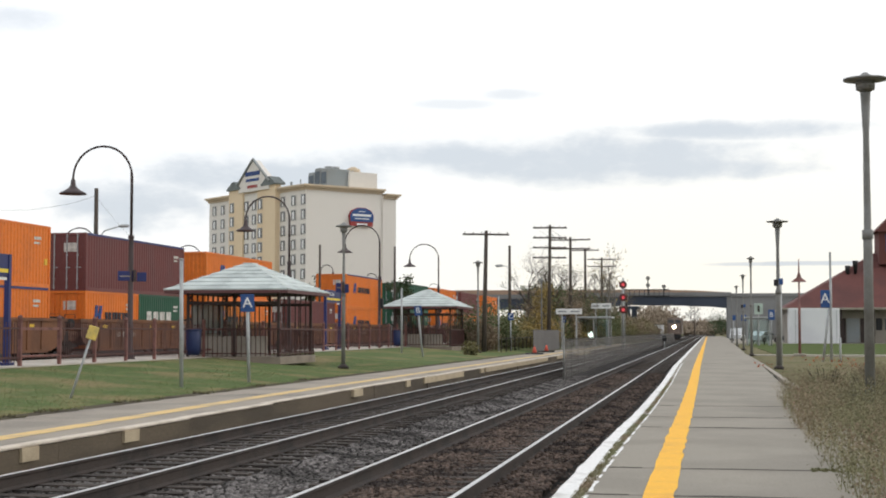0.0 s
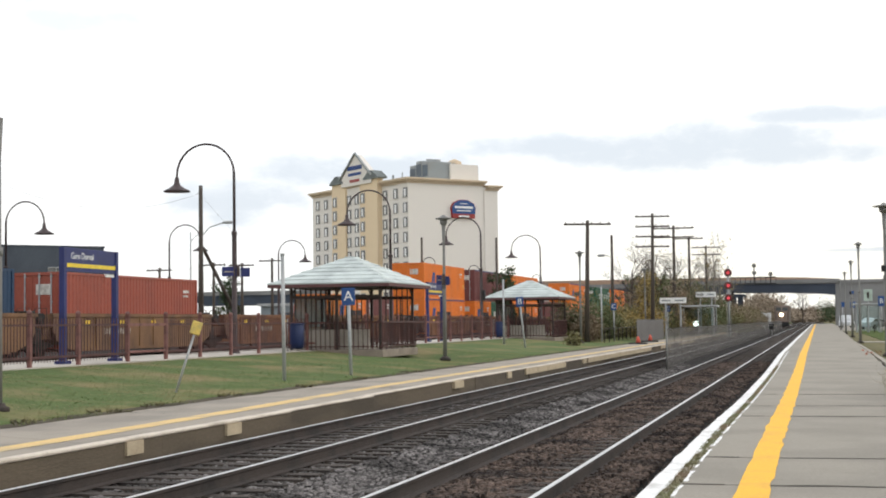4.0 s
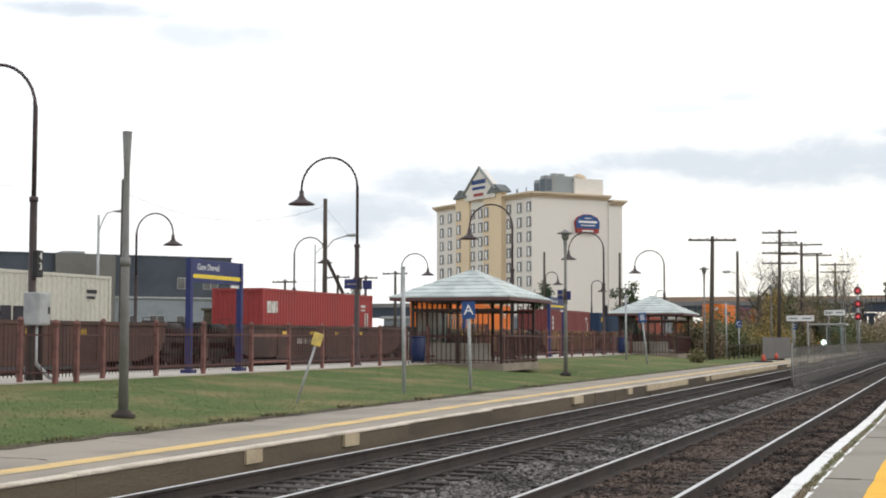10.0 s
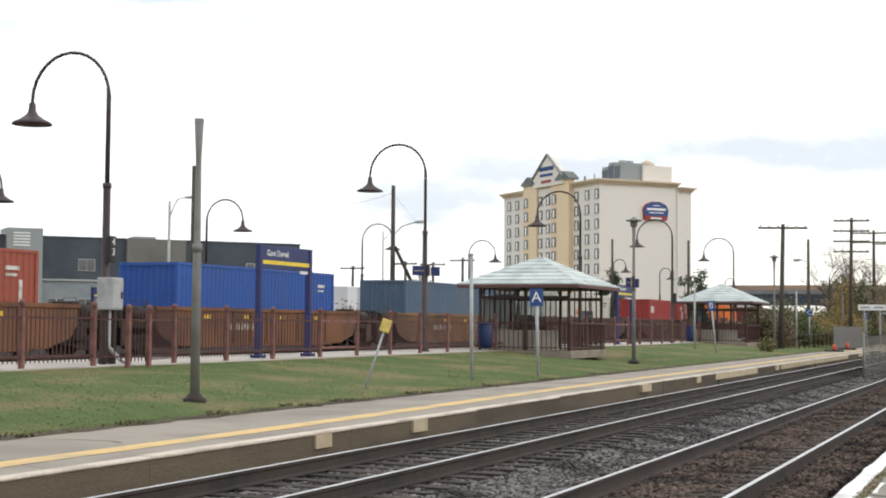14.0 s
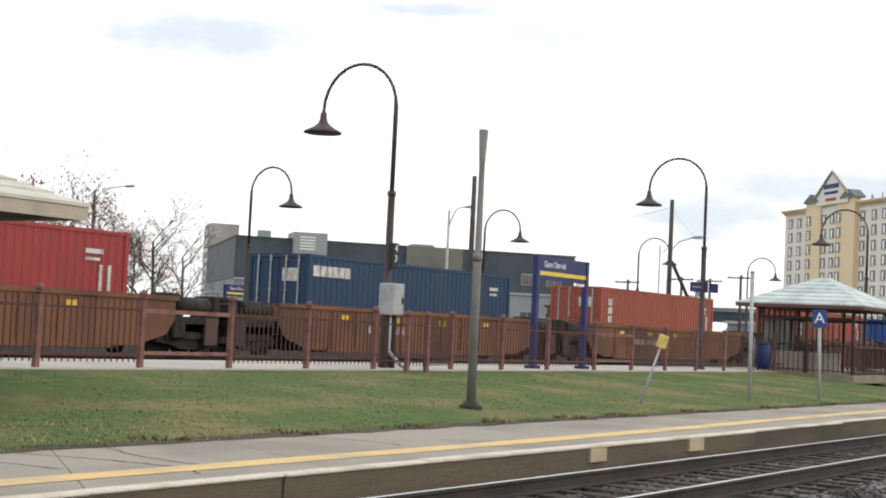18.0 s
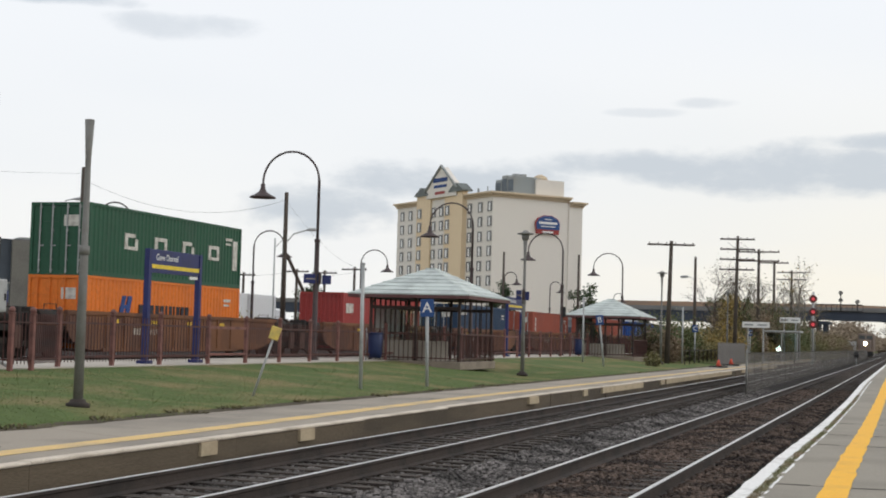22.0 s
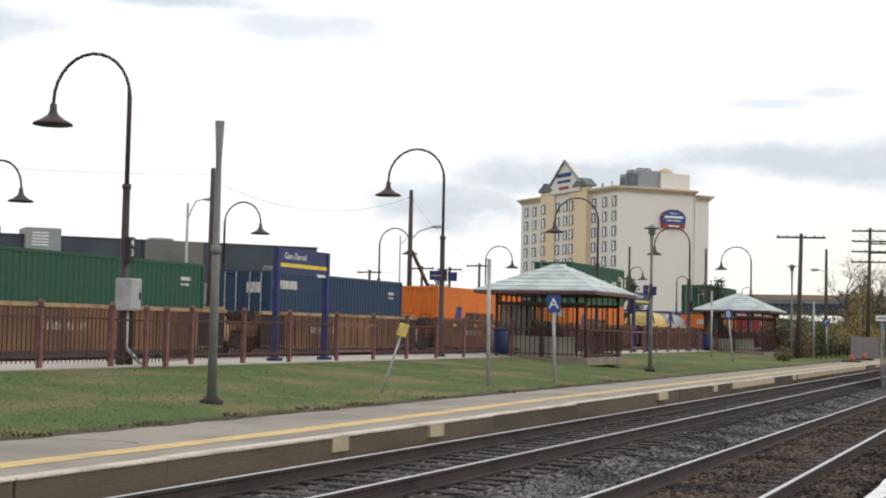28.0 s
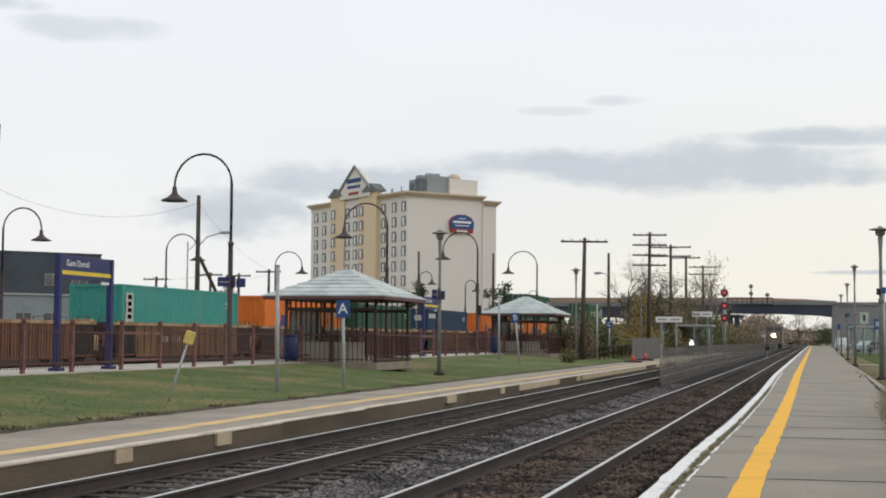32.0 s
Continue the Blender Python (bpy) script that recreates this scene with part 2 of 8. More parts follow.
RAILTOP = mat("polished_rail_head", (0.62, 0.61, 0.60), 0.28, 1.0, color2=(0.5, 0.49, 0.48), spots=0.8, bump=0.05)
RAILSIDE = mat("rusty_rail_web", (0.05, 0.038, 0.032), 0.85, color2=(0.03, 0.025, 0.022), spots=2, bump=0.3)
TIE = mat("creosoted_tie", (0.07, 0.056, 0.046), 0.95, color2=(0.034, 0.028, 0.025), spots=3, stretch=(0.5, 4, 4), bump=0.5, random_tone=0.3)
STEEL = mat("galvanised_steel", (0.40, 0.41, 0.41), 0.5, 0.2, color2=(0.32, 0.33, 0.33), spots=3, bump=0.05)
GREYPOLE = mat("grey_lamp_paint", (0.20, 0.20, 0.19), 0.6, 0.1, color2=(0.16, 0.155, 0.14), spots=2, bump=0.08)
LAMPBROWN = mat("dark_brown_lamp_paint", (0.062, 0.042, 0.042), 0.5, 0.1, color2=(0.045, 0.033, 0.034), spots=3, bump=0.05)
FENCERED = mat("faded_red_fence_paint", (0.215, 0.095, 0.08), 0.65, color2=(0.135, 0.063, 0.055), spots=2.5, bump=0.12, random_tone=0.12)
FENCEDARK = mat("dark_red_fence_paint", (0.085, 0.034, 0.03), 0.65, color2=(0.055, 0.027, 0.025), spots=3, bump=0.08)
BLUEPAINT = mat("station_blue_paint", (0.018, 0.026, 0.125), 0.45, color2=(0.014, 0.02, 0.095), spots=2, bump=0.04)
SIGNBLUE = mat("sign_blue", (0.02, 0.075, 0.24), 0.45, color2=(0.018, 0.06, 0.2), spots=2, bump=0.03)
SIGNWHITE = mat("sign_white", (0.80, 0.80, 0.79), 0.5, color2=(0.74, 0.74, 0.73), spots=2, bump=0.03)
SIGNYELLOW = mat("sign_yellow", (0.78, 0.58, 0.045), 0.5, color2=(0.68, 0.50, 0.05), spots=3, bump=0.03)
BLACK = mat("black_plastic", (0.015, 0.015, 0.016), 0.5, bump=0.05)
RUBBER = mat("dark_dirty_iron", (0.016, 0.014, 0.013), 0.8, 0.0, color2=(0.034, 0.026, 0.021), spots=4, bump=0.3)
WOODPOLE = mat("weathered_utility_pole", (0.085, 0.068, 0.055), 0.9, color2=(0.055, 0.046, 0.04), spots=2, stretch=(6, 6, 0.6), bump=0.4)
WIRE = mat("wire", (0.03, 0.03, 0.03), 0.6, bump=0)
ROOFTILE = mat("pale_green_grey_roof_metal", (0.52, 0.57, 0.55), 0.6, 0.0, color2=(0.40, 0.44, 0.43), spots=1.4, bump=0.15, random_tone=0.1)
ROOFCREAM = mat("cream_roof_metal", (0.56, 0.52, 0.44), 0.6, color2=(0.46, 0.43, 0.37), spots=1.2, bump=0.12)
FASCIARED = mat("dull_red_fascia", (0.13, 0.06, 0.06), 0.65, color2=(0.12, 0.05, 0.05), spots=2)
FASCIABEIGE = mat("beige_fascia", (0.42, 0.36, 0.30), 0.7, color2=(0.32, 0.28, 0.23), spots=1.0)
DARKFRAME = mat("dark_brown_frame", (0.05, 0.032, 0.028), 0.6, color2=(0.036, 0.026, 0.024), spots=3, bump=0.1)
SOFFIT = mat("dark_soffit", (0.06, 0.052, 0.048), 0.8, bump=0.1)
BINBLUE = mat("blue_bin_plastic", (0.01, 0.022, 0.085), 0.4, spots=2, bump=0.03)
GLASS = glass_mat("window_glass")


# ---- mesh helpers ----
def box(bm, x0, x1, y0, y1, z0, z1):
    v = [bm.verts.new(p) for p in ((x0, y0, z0), (x1, y0, z0), (x1, y1, z0), (x0, y1, z0), (x0, y0, z1), (x1, y0, z1), (x1, y1, z1), (x0, y1, z1))]
    for f in ((3, 2, 1, 0), (4, 5, 6, 7), (0, 1, 5, 4), (1, 2, 6, 5), (2, 3, 7, 6), (3, 0, 4, 7)):
        bm.faces.new([v[i] for i in f])
    return bm


def boxes(*rows):
    bm = bmesh.new()
    for r in rows:
        box(bm, *r)
    return bm


def bevelled(bm, size=0.02):
    bmesh.ops.bevel(bm, geom=bm.edges[:], offset=size, segments=1, affect="EDGES")
    return bm


def tube(bm, points, radii, sides=8, caps=True):
    """A round bar through the points; radii: one or one a point."""
    pts = [Vector(p) for p in points]
    if isinstance(radii, (int, float)):
        radii = [radii] * len(pts)
    rings, ref = [], None
    for i, p in enumerate(pts):
        d = (pts[min(i + 1, len(pts) - 1)] - pts[max(i - 1, 0)]).normalized()
        if ref is None:
            ref = d.orthogonal().normalized()
        ref = (ref - d * ref.dot(d)).normalized()
        other = d.cross(ref)
        rings.append([bm.verts.new(p + radii[i] * (math.cos(a) * ref + math.sin(a) * other)) for a in (2 * math.pi * k / sides for k in range(sides))])
    for a, b in zip(rings, rings[1:]):
        for k in range(sides):
            f = bm.faces.new((a[k], a[(k + 1) % sides], b[(k + 1) % sides], b[k]))
            f.smooth = sides > 6
    if caps:
        bm.faces.new(rings[0][::-1])
        bm.faces.new(rings[-1])
    return bm


def prism(bm, outline, axis, a, b):
    """Extrudes an outline (pairs) along an axis from a to b. axis x: pairs are y, z; y: x, z; z: x, y."""
    def at(p, h):
        return {"x": (h, p[0], p[1]), "y": (p[0], h, p[1]), "z": (p[0], p[1], h)}[axis]
    lo, hi = [bm.verts.new(at(p, a)) for p in outline], [bm.verts.new(at(p, b)) for p in outline]
    n = len(outline)
    for i in range(n):
        bm.faces.new((lo[i], lo[(i + 1) % n], hi[(i + 1) % n], hi[i]))
    bm.faces.new(lo[::-1])
    bm.faces.new(hi)
    bmesh.ops.recalc_face_normals(bm, faces=bm.faces[:])
    return bm


def mesh_of(bm, name, *materials):
    me = bpy.data.meshes.new(name)
    bm.to_mesh(me)
    bm.free()
    for m in materials:
        me.materials.append(m)
    return me


def part(name, bm, material, parent, label=""):
    """One mesh object under a thing or a part. bm: a bmesh, or a mesh to share."""
    me = bm if isinstance(bm, bpy.types.Mesh) else mesh_of(bm, name, material)
    ob = new(name, me)
    ob.parent = parent
    return tagged(ob, label)


def thing(name, at, label, category, group="", kind="", turn=0.0):
    ob = new(name)
    ob.empty_display_size = 0.2
    ob.matrix_basis = pose(*at, 0, 0, turn)
    return tagged(ob, label, category, group, kind)


def solid(name, bm, material, label="", category="", group="", kind="", at=(0, 0, 0), turn=0.0):
    ob = new(name, bm if isinstance(bm, bpy.types.Mesh) else mesh_of(bm, name, material))
    ob.matrix_basis = pose(*at, 0, 0, turn)
    return tagged(ob, label, category, group, kind)


def raw(name, verts, faces, *materials):
    me = bpy.data.meshes.new(name)
    me.from_pydata(verts, [], faces)
    for m in materials:
        me.materials.append(m)
    me.update()
    return me


def lettering(text, height, material, thick=0.004):
    """Flat raised letters as a mesh in the x-z plane, facing -y, centred."""
    cu = bpy.data.curves.new("lettering", "FONT")
    cu.body, cu.size, cu.extrude, cu.align_x, cu.align_y = text, height / 0.72, thick, "CENTER", "CENTER"
    ob = bpy.data.objects.new("lettering", cu)
    scene.collection.objects.link(ob)
    me = bpy.data.meshes.new_from_object(ob.evaluated_get(bpy.context.evaluated_depsgraph_get()))
    bpy.data.objects.remove(ob)
    me.transform(Matrix.Rotation(radians(90), 4, "X"))
    me.materials.clear()
    me.materials.append(material)
    return me


rng = random.Random(7)
nrng = np.random.default_rng(7)

# ---- ground: one sheet with the cross-section of the line, out to the horizon ----
PROFILE = [(-3000, 0.3), (-600, 0.3), (-200, 0.35), (-90, 0.35), (-60, 0.35), (-45, 0.35), (-36, 0.35), (-31.6, 0.33), (-30.6, 0.24), (-26.6, 0.24), (-25.6, 0.33), (-22.8, 0.42), (-22.2, 0.30),
           (-19.2, 0.30), (-18.7, 0.575), (-17.5, 0.51), (-16, 0.42), (-14.5, 0.325), (-13, 0.225), (-12.2, 0.165), (-11.65, 0.10), (-11.5, -0.42), (-8.8, -0.42), (-8.6, -0.22),
           (-5.7, -0.22), (-5.1, -0.30), (-4.5, -0.22), (-1.8, -0.23), (-1.35, -0.32), (-1.2, -0.4), (1.8, -0.4), (1.93, 0.12), (3.2, 0.10), (5, 0.06), (9, 0.06), (20, 0.08), (45, 0.1), (120, 0.1), (600, 0.1), (3000, 0.1)]
GROUND_Y = [-400, -120, -40] + [-20 + 2.5 * k for k in range(57)] + [125 + 8 * k for k in range(25)] + [340, 420, 600, 1000, 1800, 3500]


def ground_kind(x):
    if -60 < x < -23 or -11.5 < x < 2.05:
        return 1
    if x < -60 or 2.05 < x < 60:
        return 2
    return 0


def dug(x, y):
    """The bank is dug away below the shelters' decks."""
    return 0.42 * sum(math.exp(-(((y - c) / 3.2) ** 4)) for c in (54.8, 91.8)) * math.exp(-(((x + 15.6) / 1.5) ** 2)) + 0.45 * math.exp(-(((y - 11.2) / 3.0) ** 4)) * math.exp(-(((x + 15.9) / 1.3) ** 2))


def ground_point(x, y, z):
    bumpy = 0.05 * noise.noise(Vector((x * 0.5, y * 0.22, 1.7))) + 0.03 * noise.noise(Vector((x * 1.3, y * 0.6, 4)))
    loose = -18.2 < x < -12.5 or 4 < x < 40 or x < -40
    return z + (bumpy if loose else 0) - dug(x, y)


def ground_z(x, y):
    """The height of the ground sheet itself, between its grid points."""
    i = max(0, min(len(PROFILE) - 2, int(np.searchsorted([p for p, _ in PROFILE], x)) - 1))
    j = max(0, min(len(GROUND_Y) - 2, int(np.searchsorted(GROUND_Y, y)) - 1))
    (x0, z0), (x1, z1), y0, y1 = PROFILE[i], PROFILE[i + 1], GROUND_Y[j], GROUND_Y[j + 1]
    f, g = (x - x0) / (x1 - x0), (y - y0) / (y1 - y0)
    low_ = ground_point(x0, y0, z0) * (1 - f) + ground_point(x1, y0, z1) * f
    high_ = ground_point(x0, y1, z0) * (1 - f) + ground_point(x1, y1, z1) * f
    return low_ * (1 - g) + high_ * g


def ground():
    verts, faces, kinds = [], [], []
    for y in GROUND_Y:
        for x, z in PROFILE:
            verts.append((x, y, ground_point(x, y, z)))
    n = len(PROFILE)
    for j in range(len(GROUND_Y) - 1):
        for i in range(n - 1):
            a = j * n + i
            faces.append((a, a + 1, a + n + 1, a + n))
            kinds.append(ground_kind((PROFILE[i][0] + PROFILE[i + 1][0]) / 2))
    me = raw("ground", verts, faces, GRASS, BALLAST, DRYGRASS)
    me.polygons.foreach_set("material_index", kinds)
    me.shade_smooth()
    return tagged(new("ground", me), "grassy bank and ballast bed beside the railway", "ground", kind="structure")


ground()


def slope_z(x):
    for (x0, z0), (x1, z1) in zip(PROFILE, PROFILE[1:]):
        if x0 <= x <= x1:
            return z0 + (z1 - z0) * (x - x0) / (x1 - x0)
    return 0.0


# ---- tracks ----
RAILPROFILE = [(-0.075, -0.172), (0.075, -0.172), (0.075, -0.158), (0.012, -0.140), (0.010, -0.05), (0.036, -0.036), (0.036, -0.006), (-0.036, -0.006), (-0.036, -0.036), (-0.010, -0.05), (-0.012, -0.140), (-0.075, -0.158)]


def track(name, x, y0, y1, z=0.0, near=(9, 88), label=""):
    """Two rails on wooden ties."""
    t = thing(name, (x, 0, z), label, "railway track", kind="structure")
    for side in (-0.7525, 0.7525):
        bm = bmesh.new()
        prism(bm, [(p + side, q) for p, q in RAILPROFILE], "y", y0, y1)
        rail = part("rail", bm, RAILSIDE, t, "rusty steel rail")
        head = bmesh.new()
        prism(head, [(side - 0.026, -0.010), (side + 0.026, -0.010), (side + 0.027, -0.003), (side + 0.020, 0.0), (side - 0.020, 0.0), (side - 0.027, -0.003)], "y", y0, y1)
        part("rail_head", head, RAILTOP, rail, "polished running surface")
    shapes = []
    for k in range(4):
        bm = boxes((-1.3 + rng.uniform(-.03, .03), 1.3 + rng.uniform(-.03, .03), -0.115, 0.115, -0.36, -0.172))
        for v in bm.verts:
            v.co += Vector((rng.uniform(-.02, .02), rng.uniform(-.012, .012), rng.uniform(-.006, .004)))
        shapes.append(mesh_of(bm, "tie", TIE))
    rest, y = [], y0
    joined_v, joined_f = [], []
    while y < y1:
        if near[0] <= y <= near[1]:
            o = part("tie", rng.choice(shapes), None, t)
            o.matrix_basis = pose(rng.uniform(-.04, .04), y, 0, 0, 0, rng.uniform(-1, 1))
        else:
            b = len(joined_v)
            joined_v += [(sx * 1.3, y + sy * 0.115, sz) for sz in (-0.36, -0.172) for sx, sy in ((-1, -1), (1, -1), (1, 1), (-1, 1))]
            joined_f += [tuple(b + i for i in f) for f in ((4, 5, 6, 7), (0, 1, 5, 4), (1, 2, 6, 5), (2, 3, 7, 6), (3, 0, 4, 7))]
        y += 0.54
    tagged(part("ties", raw("ties", joined_v, joined_f, TIE), None, t, "row of creosoted wooden ties"), kind="stuff")
    return t


track("track_1", -3.35, -12, 900, label="near main line track with shiny rails")
track("track_2", -7.03, -12, 900, label="far main line track with shiny rails")
track("track_3", -28.62, -150, 420, 0.45, (20, 60), label="freight track beyond the fence")


def stones(name, x0, x1, y0, y1, count, size, zed, material, label):
    """Loose crushed stones, each a squashed six-sided lump."""
    base = np.array([(-1, -1, -.7), (1, -1, -.7), (1, 1, -.7), (-1, 1, -.7), (-.7, -.6, .7), (.6, -.7, .7), (.7, .6, .7), (-.6, .7, .7)])
    quad = np.array([(4, 5, 6, 7), (0, 1, 5, 4), (1, 2, 6, 5), (2, 3, 7, 6), (3, 0, 4, 7)])
    u = nrng.random(count) ** 1.7
    pos = np.stack([nrng.uniform(x0, x1, count), y0 + (y1 - y0) * u, np.zeros(count)], 1)
    pos[:, 2] = [zed(x) for x in pos[:, 0]]
    ang, s = nrng.uniform(0, 6.3, count), size * nrng.uniform(0.5, 1.35, count)
    v = base[None] * nrng.uniform(0.65, 1.15, (count, 8, 3)) * s[:, None, None] * [1, 1, 0.75]
    c, d = np.cos(ang)[:, None], np.sin(ang)[:, None]
    v = np.stack([v[..., 0] * c - v[..., 1] * d, v[..., 0] * d + v[..., 1] * c, v[..., 2]], -1) + pos[:, None]
    f = (quad[None] + 8 * np.arange(count)[:, None, None]).reshape(-1, 4)
    return tagged(new(name, raw(name, v.reshape(-1, 3).tolist(), f.tolist(), material)), label, "ballast", kind="stuff")


def bed(x):
    r = min(abs(x + 3.17), abs(x + 7.03))
    return -0.2 - (0.06 if r > 1.4 else 0.0) + 0.02 * math.sin(5 * x)


stones("ballast_between_tracks", -6.1, -4.05, 9, 60, 30000, 0.028, lambda x: slope_z(x) + 0.008, STONE, "grey crushed stone between the two tracks")
stones("ballast_far_track", -8.5, -5.9, 9, 60, 16000, 0.03, lambda x: -0.20, STONE, "dark crushed stone between the ties")
stones("ballast_near_track", -4.2, -1.4, 9, 60, 32000, 0.028, lambda x: bed(x) + .035, BROWNSTONE, "brown crushed stone covering the near track's ties").location.x = -0.18

# ---- right platform ----
PLAT = 0.165
SAG = [(-400, 0.0), (18.4, 0.0), (21.9, -0.025), (25.1, -0.06), (29.2, -0.075), (38, -0.07), (41, -0.06), (47, -0.005), (53, 0.06), (57, 0.085), (99, 0.085), (205, 0.04), (400, 0.0)]


def sag(y):
    """The platform dips and then climbs along its length."""
    return float(np.interp(y, [a for a, _ in SAG], [z for _, z in SAG]))


def sagged(bm):
    for v in bm.verts:
        v.co.z += sag(v.co.y)
    return bm


def runs(x0, x1, z0, z1, y0, y1, step=3.0):
    """A long bar along y that follows the dip of the platform."""
    bm, y = bmesh.new(), y0
    while y < y1:
        e = min(y + step, y1)
        prism(bm, [(x0, z0), (x1, z0), (x1, z1), (x0, z1)], "y", y, e)
        y = e
    return sagged(bm)
plat = thing("platform_right", (-0.18, 0, 0), "worn asphalt platform with a yellow line and a white edge", "platform", kind="structure")
REAL = (2, 6, 9.4, 12.6, 15.1, 21.9, 25.1, 29.2, 60, 82, 108)
JOINTS = [-12, -4, 2, 6, 9.4, 12.6, 15.1, 18.4, 21.9, 25.1, 29.2, 38, 41, 47, 53, 57, 60, 67, 74, 82, 90, 99, 108, 118, 130, 150, 175, 205, 260, 330, 400]
for k, (a, b) in enumerate(zip(JOINTS, JOINTS[1:])):
    bm, ga, gb = bmesh.new(), 0.02 * (a in REAL), 0.02 * (b in REAL)
    right = [(2.0 + 0.10 * noise.noise(Vector((0, y * 0.7, 3))) + float(np.interp(y, (70, 150, 215, 300, 400), (0, 0.6, 1.3, 1.7, 2.0))), y) for y in np.linspace(b - gb, a + ga, 9)]
    out = [(-1.28, a + ga)] + [(x, a + ga + 1.5 * ga * noise.noise(Vector((x * 2, a, 0)))) for x in np.linspace(-0.6, 1.4, 6)] + right[::-1] + [(x, b - gb + 1.5 * gb * noise.noise(Vector((x * 2, b, 0)))) for x in np.linspace(1.4, -0.6, 6)] + [(-1.28, b - gb)]
    prism(bm, out, "z", -0.3, PLAT)
    part("slab", sagged(bm), ASPHALT, plat)
part("underbed", runs(-1.27, 2.0, -0.5, PLAT - 0.03, -12, 400), CRACK, plat)
for y in REAL:
    pts, wide = np.linspace(-1.05, 1.95, 26), 0.055 + 0.035 * (y > 20)
    vs, fs = [], []
    for i, x in enumerate(pts):
        mid_, w = y + 0.05 * noise.noise(Vector((x * 1.6, y, 0))), wide * (0.55 + 0.9 * abs(noise.noise(Vector((x * 3, y, 7)))))
        vs += [(x, mid_ - w, PLAT + 0.003 + sag(y)), (x, mid_ + w, PLAT + 0.003 + sag(y))]
        if i and not -0.62 < x < -0.24:
            fs.append((2 * i - 2, 2 * i, 2 * i + 1, 2 * i - 1))
    part("joint", raw("joint", vs, fs, JOINTDIRT), None, plat, "dirt-filled joint")


def ribbon(x0, x1, y0, y1, z, wob0, wob1, step=0.25, seed=0.0, holes=0.0):
    """A painted strip along y with ragged sides."""
    vs, fs, y, i = [], [], y0, 0
    ys = np.arange(y0, y1, step)
    for y in ys:
        f = 1.0
        zz = z + (sag(y) if x0 > -2 else 0)
        vs += [(x0 + wob0 * noise.noise(Vector((seed, y * 1.1, 0))), y, zz), (x1 + wob1 * (noise.noise(Vector((seed + 5, y * 1.3, 0))) + 0.5 * noise.noise(Vector((seed + 9, y * 4, 0)))), y, zz)]
    for i in range(len(ys) - 1):
        if holes and noise.noise(Vector((seed + 20, ys[i] * 1.7, 0))) > 1 - holes:
            continue
        fs.append((2 * i, 2 * i + 1, 2 * i + 3, 2 * i + 2))
    return vs, fs


part("white_edge", raw("white_edge", *ribbon(-1.325, -1.155, -12, 398, PLAT + 0.006, 0.03, 0.05, 0.1), WHITEPAINT), None, plat, "crumbling white painted edge")
part("white_edge_inner", raw("white_edge_inner", *ribbon(-1.075, -1.03, -12, 60, PLAT + 0.004, 0.03, 0.022, 0.1, 3.0, 0.8), WHITEPAINT), None, plat, "flaking white paint")
part("white_edge_face", runs(-1.325, -1.295, 0.05, PLAT + 0.003, -12, 398), WHITEPAINT, plat)
part("yellow_line", raw("yellow_line", *ribbon(-0.57, -0.30, -12, 398, PLAT + 0.005, 0.028, 0.026, 0.3, 1.0), YELLOWPAINT), None, plat, "bright yellow safety line")
part("edge_wall", runs(-1.30, -1.24, -0.6, PLAT - 0.004, -12, 400), DARKCONC, plat, "dark platform edge wall")

# ---- left platform ----
LP = 0.14
plat2 = thing("platform_left", (0, 0, 0), "grey asphalt platform with a concrete edge and faded yellow line", "platform", kind="structure")
def edge_x(y):
    f = min(1.0, max(0.0, (y - 15) / 20))
    return -0.30 * f * f * (3 - 2 * f)


LJ = [-60, -8, 4, 8.2, 11.5, 16.2, 21.5, 27.5, 34, 41, 49, 58, 68, 79, 92, 106, 122, 142, 165]
for a, b in zip(LJ, LJ[1:]):
    bm = bmesh.new()
    sa, sb = 2.2 * math.sin(a * 1.7), 2.2 * math.sin(b * 1.7)
    prism(bm, [(-11.55, a + 0.007 + sa), (-8.72 + edge_x(a), a + 0.007), (-8.72 + edge_x(b), b - 0.007), (-11.55, b - 0.007 + sb)], "z", -0.3, LP)
    part("slab", bm, ASPHALT_FAR, plat2)
part("underbed", boxes((-11.5, -9.15, -60, 165, -0.5, LP - 0.03)), CRACK, plat2)

y = -58.0
while y < 165:
    n = rng.choice((2.45, 2.45, 4.9))
    dx = rng.uniform(-0.02, 0.02) + edge_x(y)
    bm = boxes((-9.1, -8.65 + dx, y + 0.008, y + n - 0.008, -0.55, LP - 0.032))
    part("edge_block", bm, DARKCONC, plat2)
    part("coping", bevelled(boxes((-8.80 + dx, -8.625 + dx, y + 0.006, y + n - 0.006, LP - 0.03, LP + 0.004 + rng.uniform(0, .012))), 0.012), COPING, plat2)
    y += n
part("yellow_line", raw("yellow_line_far", *((lambda vf: ([(x + 1.3 * edge_x(y), y, z) for x, y, z in vf[0]], vf[1]))(ribbon(-9.66, -9.29, -60, 165, LP + 0.005, 0.015, 0.015, 0.5, 2.0))), FADEDYELLOW), None, plat2, "faded yellow safety line")
for a, b in ((16.84, 17.30), (20.05, 20.6), (34.95, 35.9), (41.55, 42.1), (44.3, 47.9), (47.92, 51.6), (55.6, 56.4), (56.9, 63), (63.02, 70.4), (70.42, 79.4), (84.4, 90), (97, 108)):
    part("edge_patch", boxes((-8.70 + edge_x(a), -8.605 + edge_x(a - 5), a, b, -0.065, LP - 0.03)), PATCH, plat2, "pale repaired concrete patch")



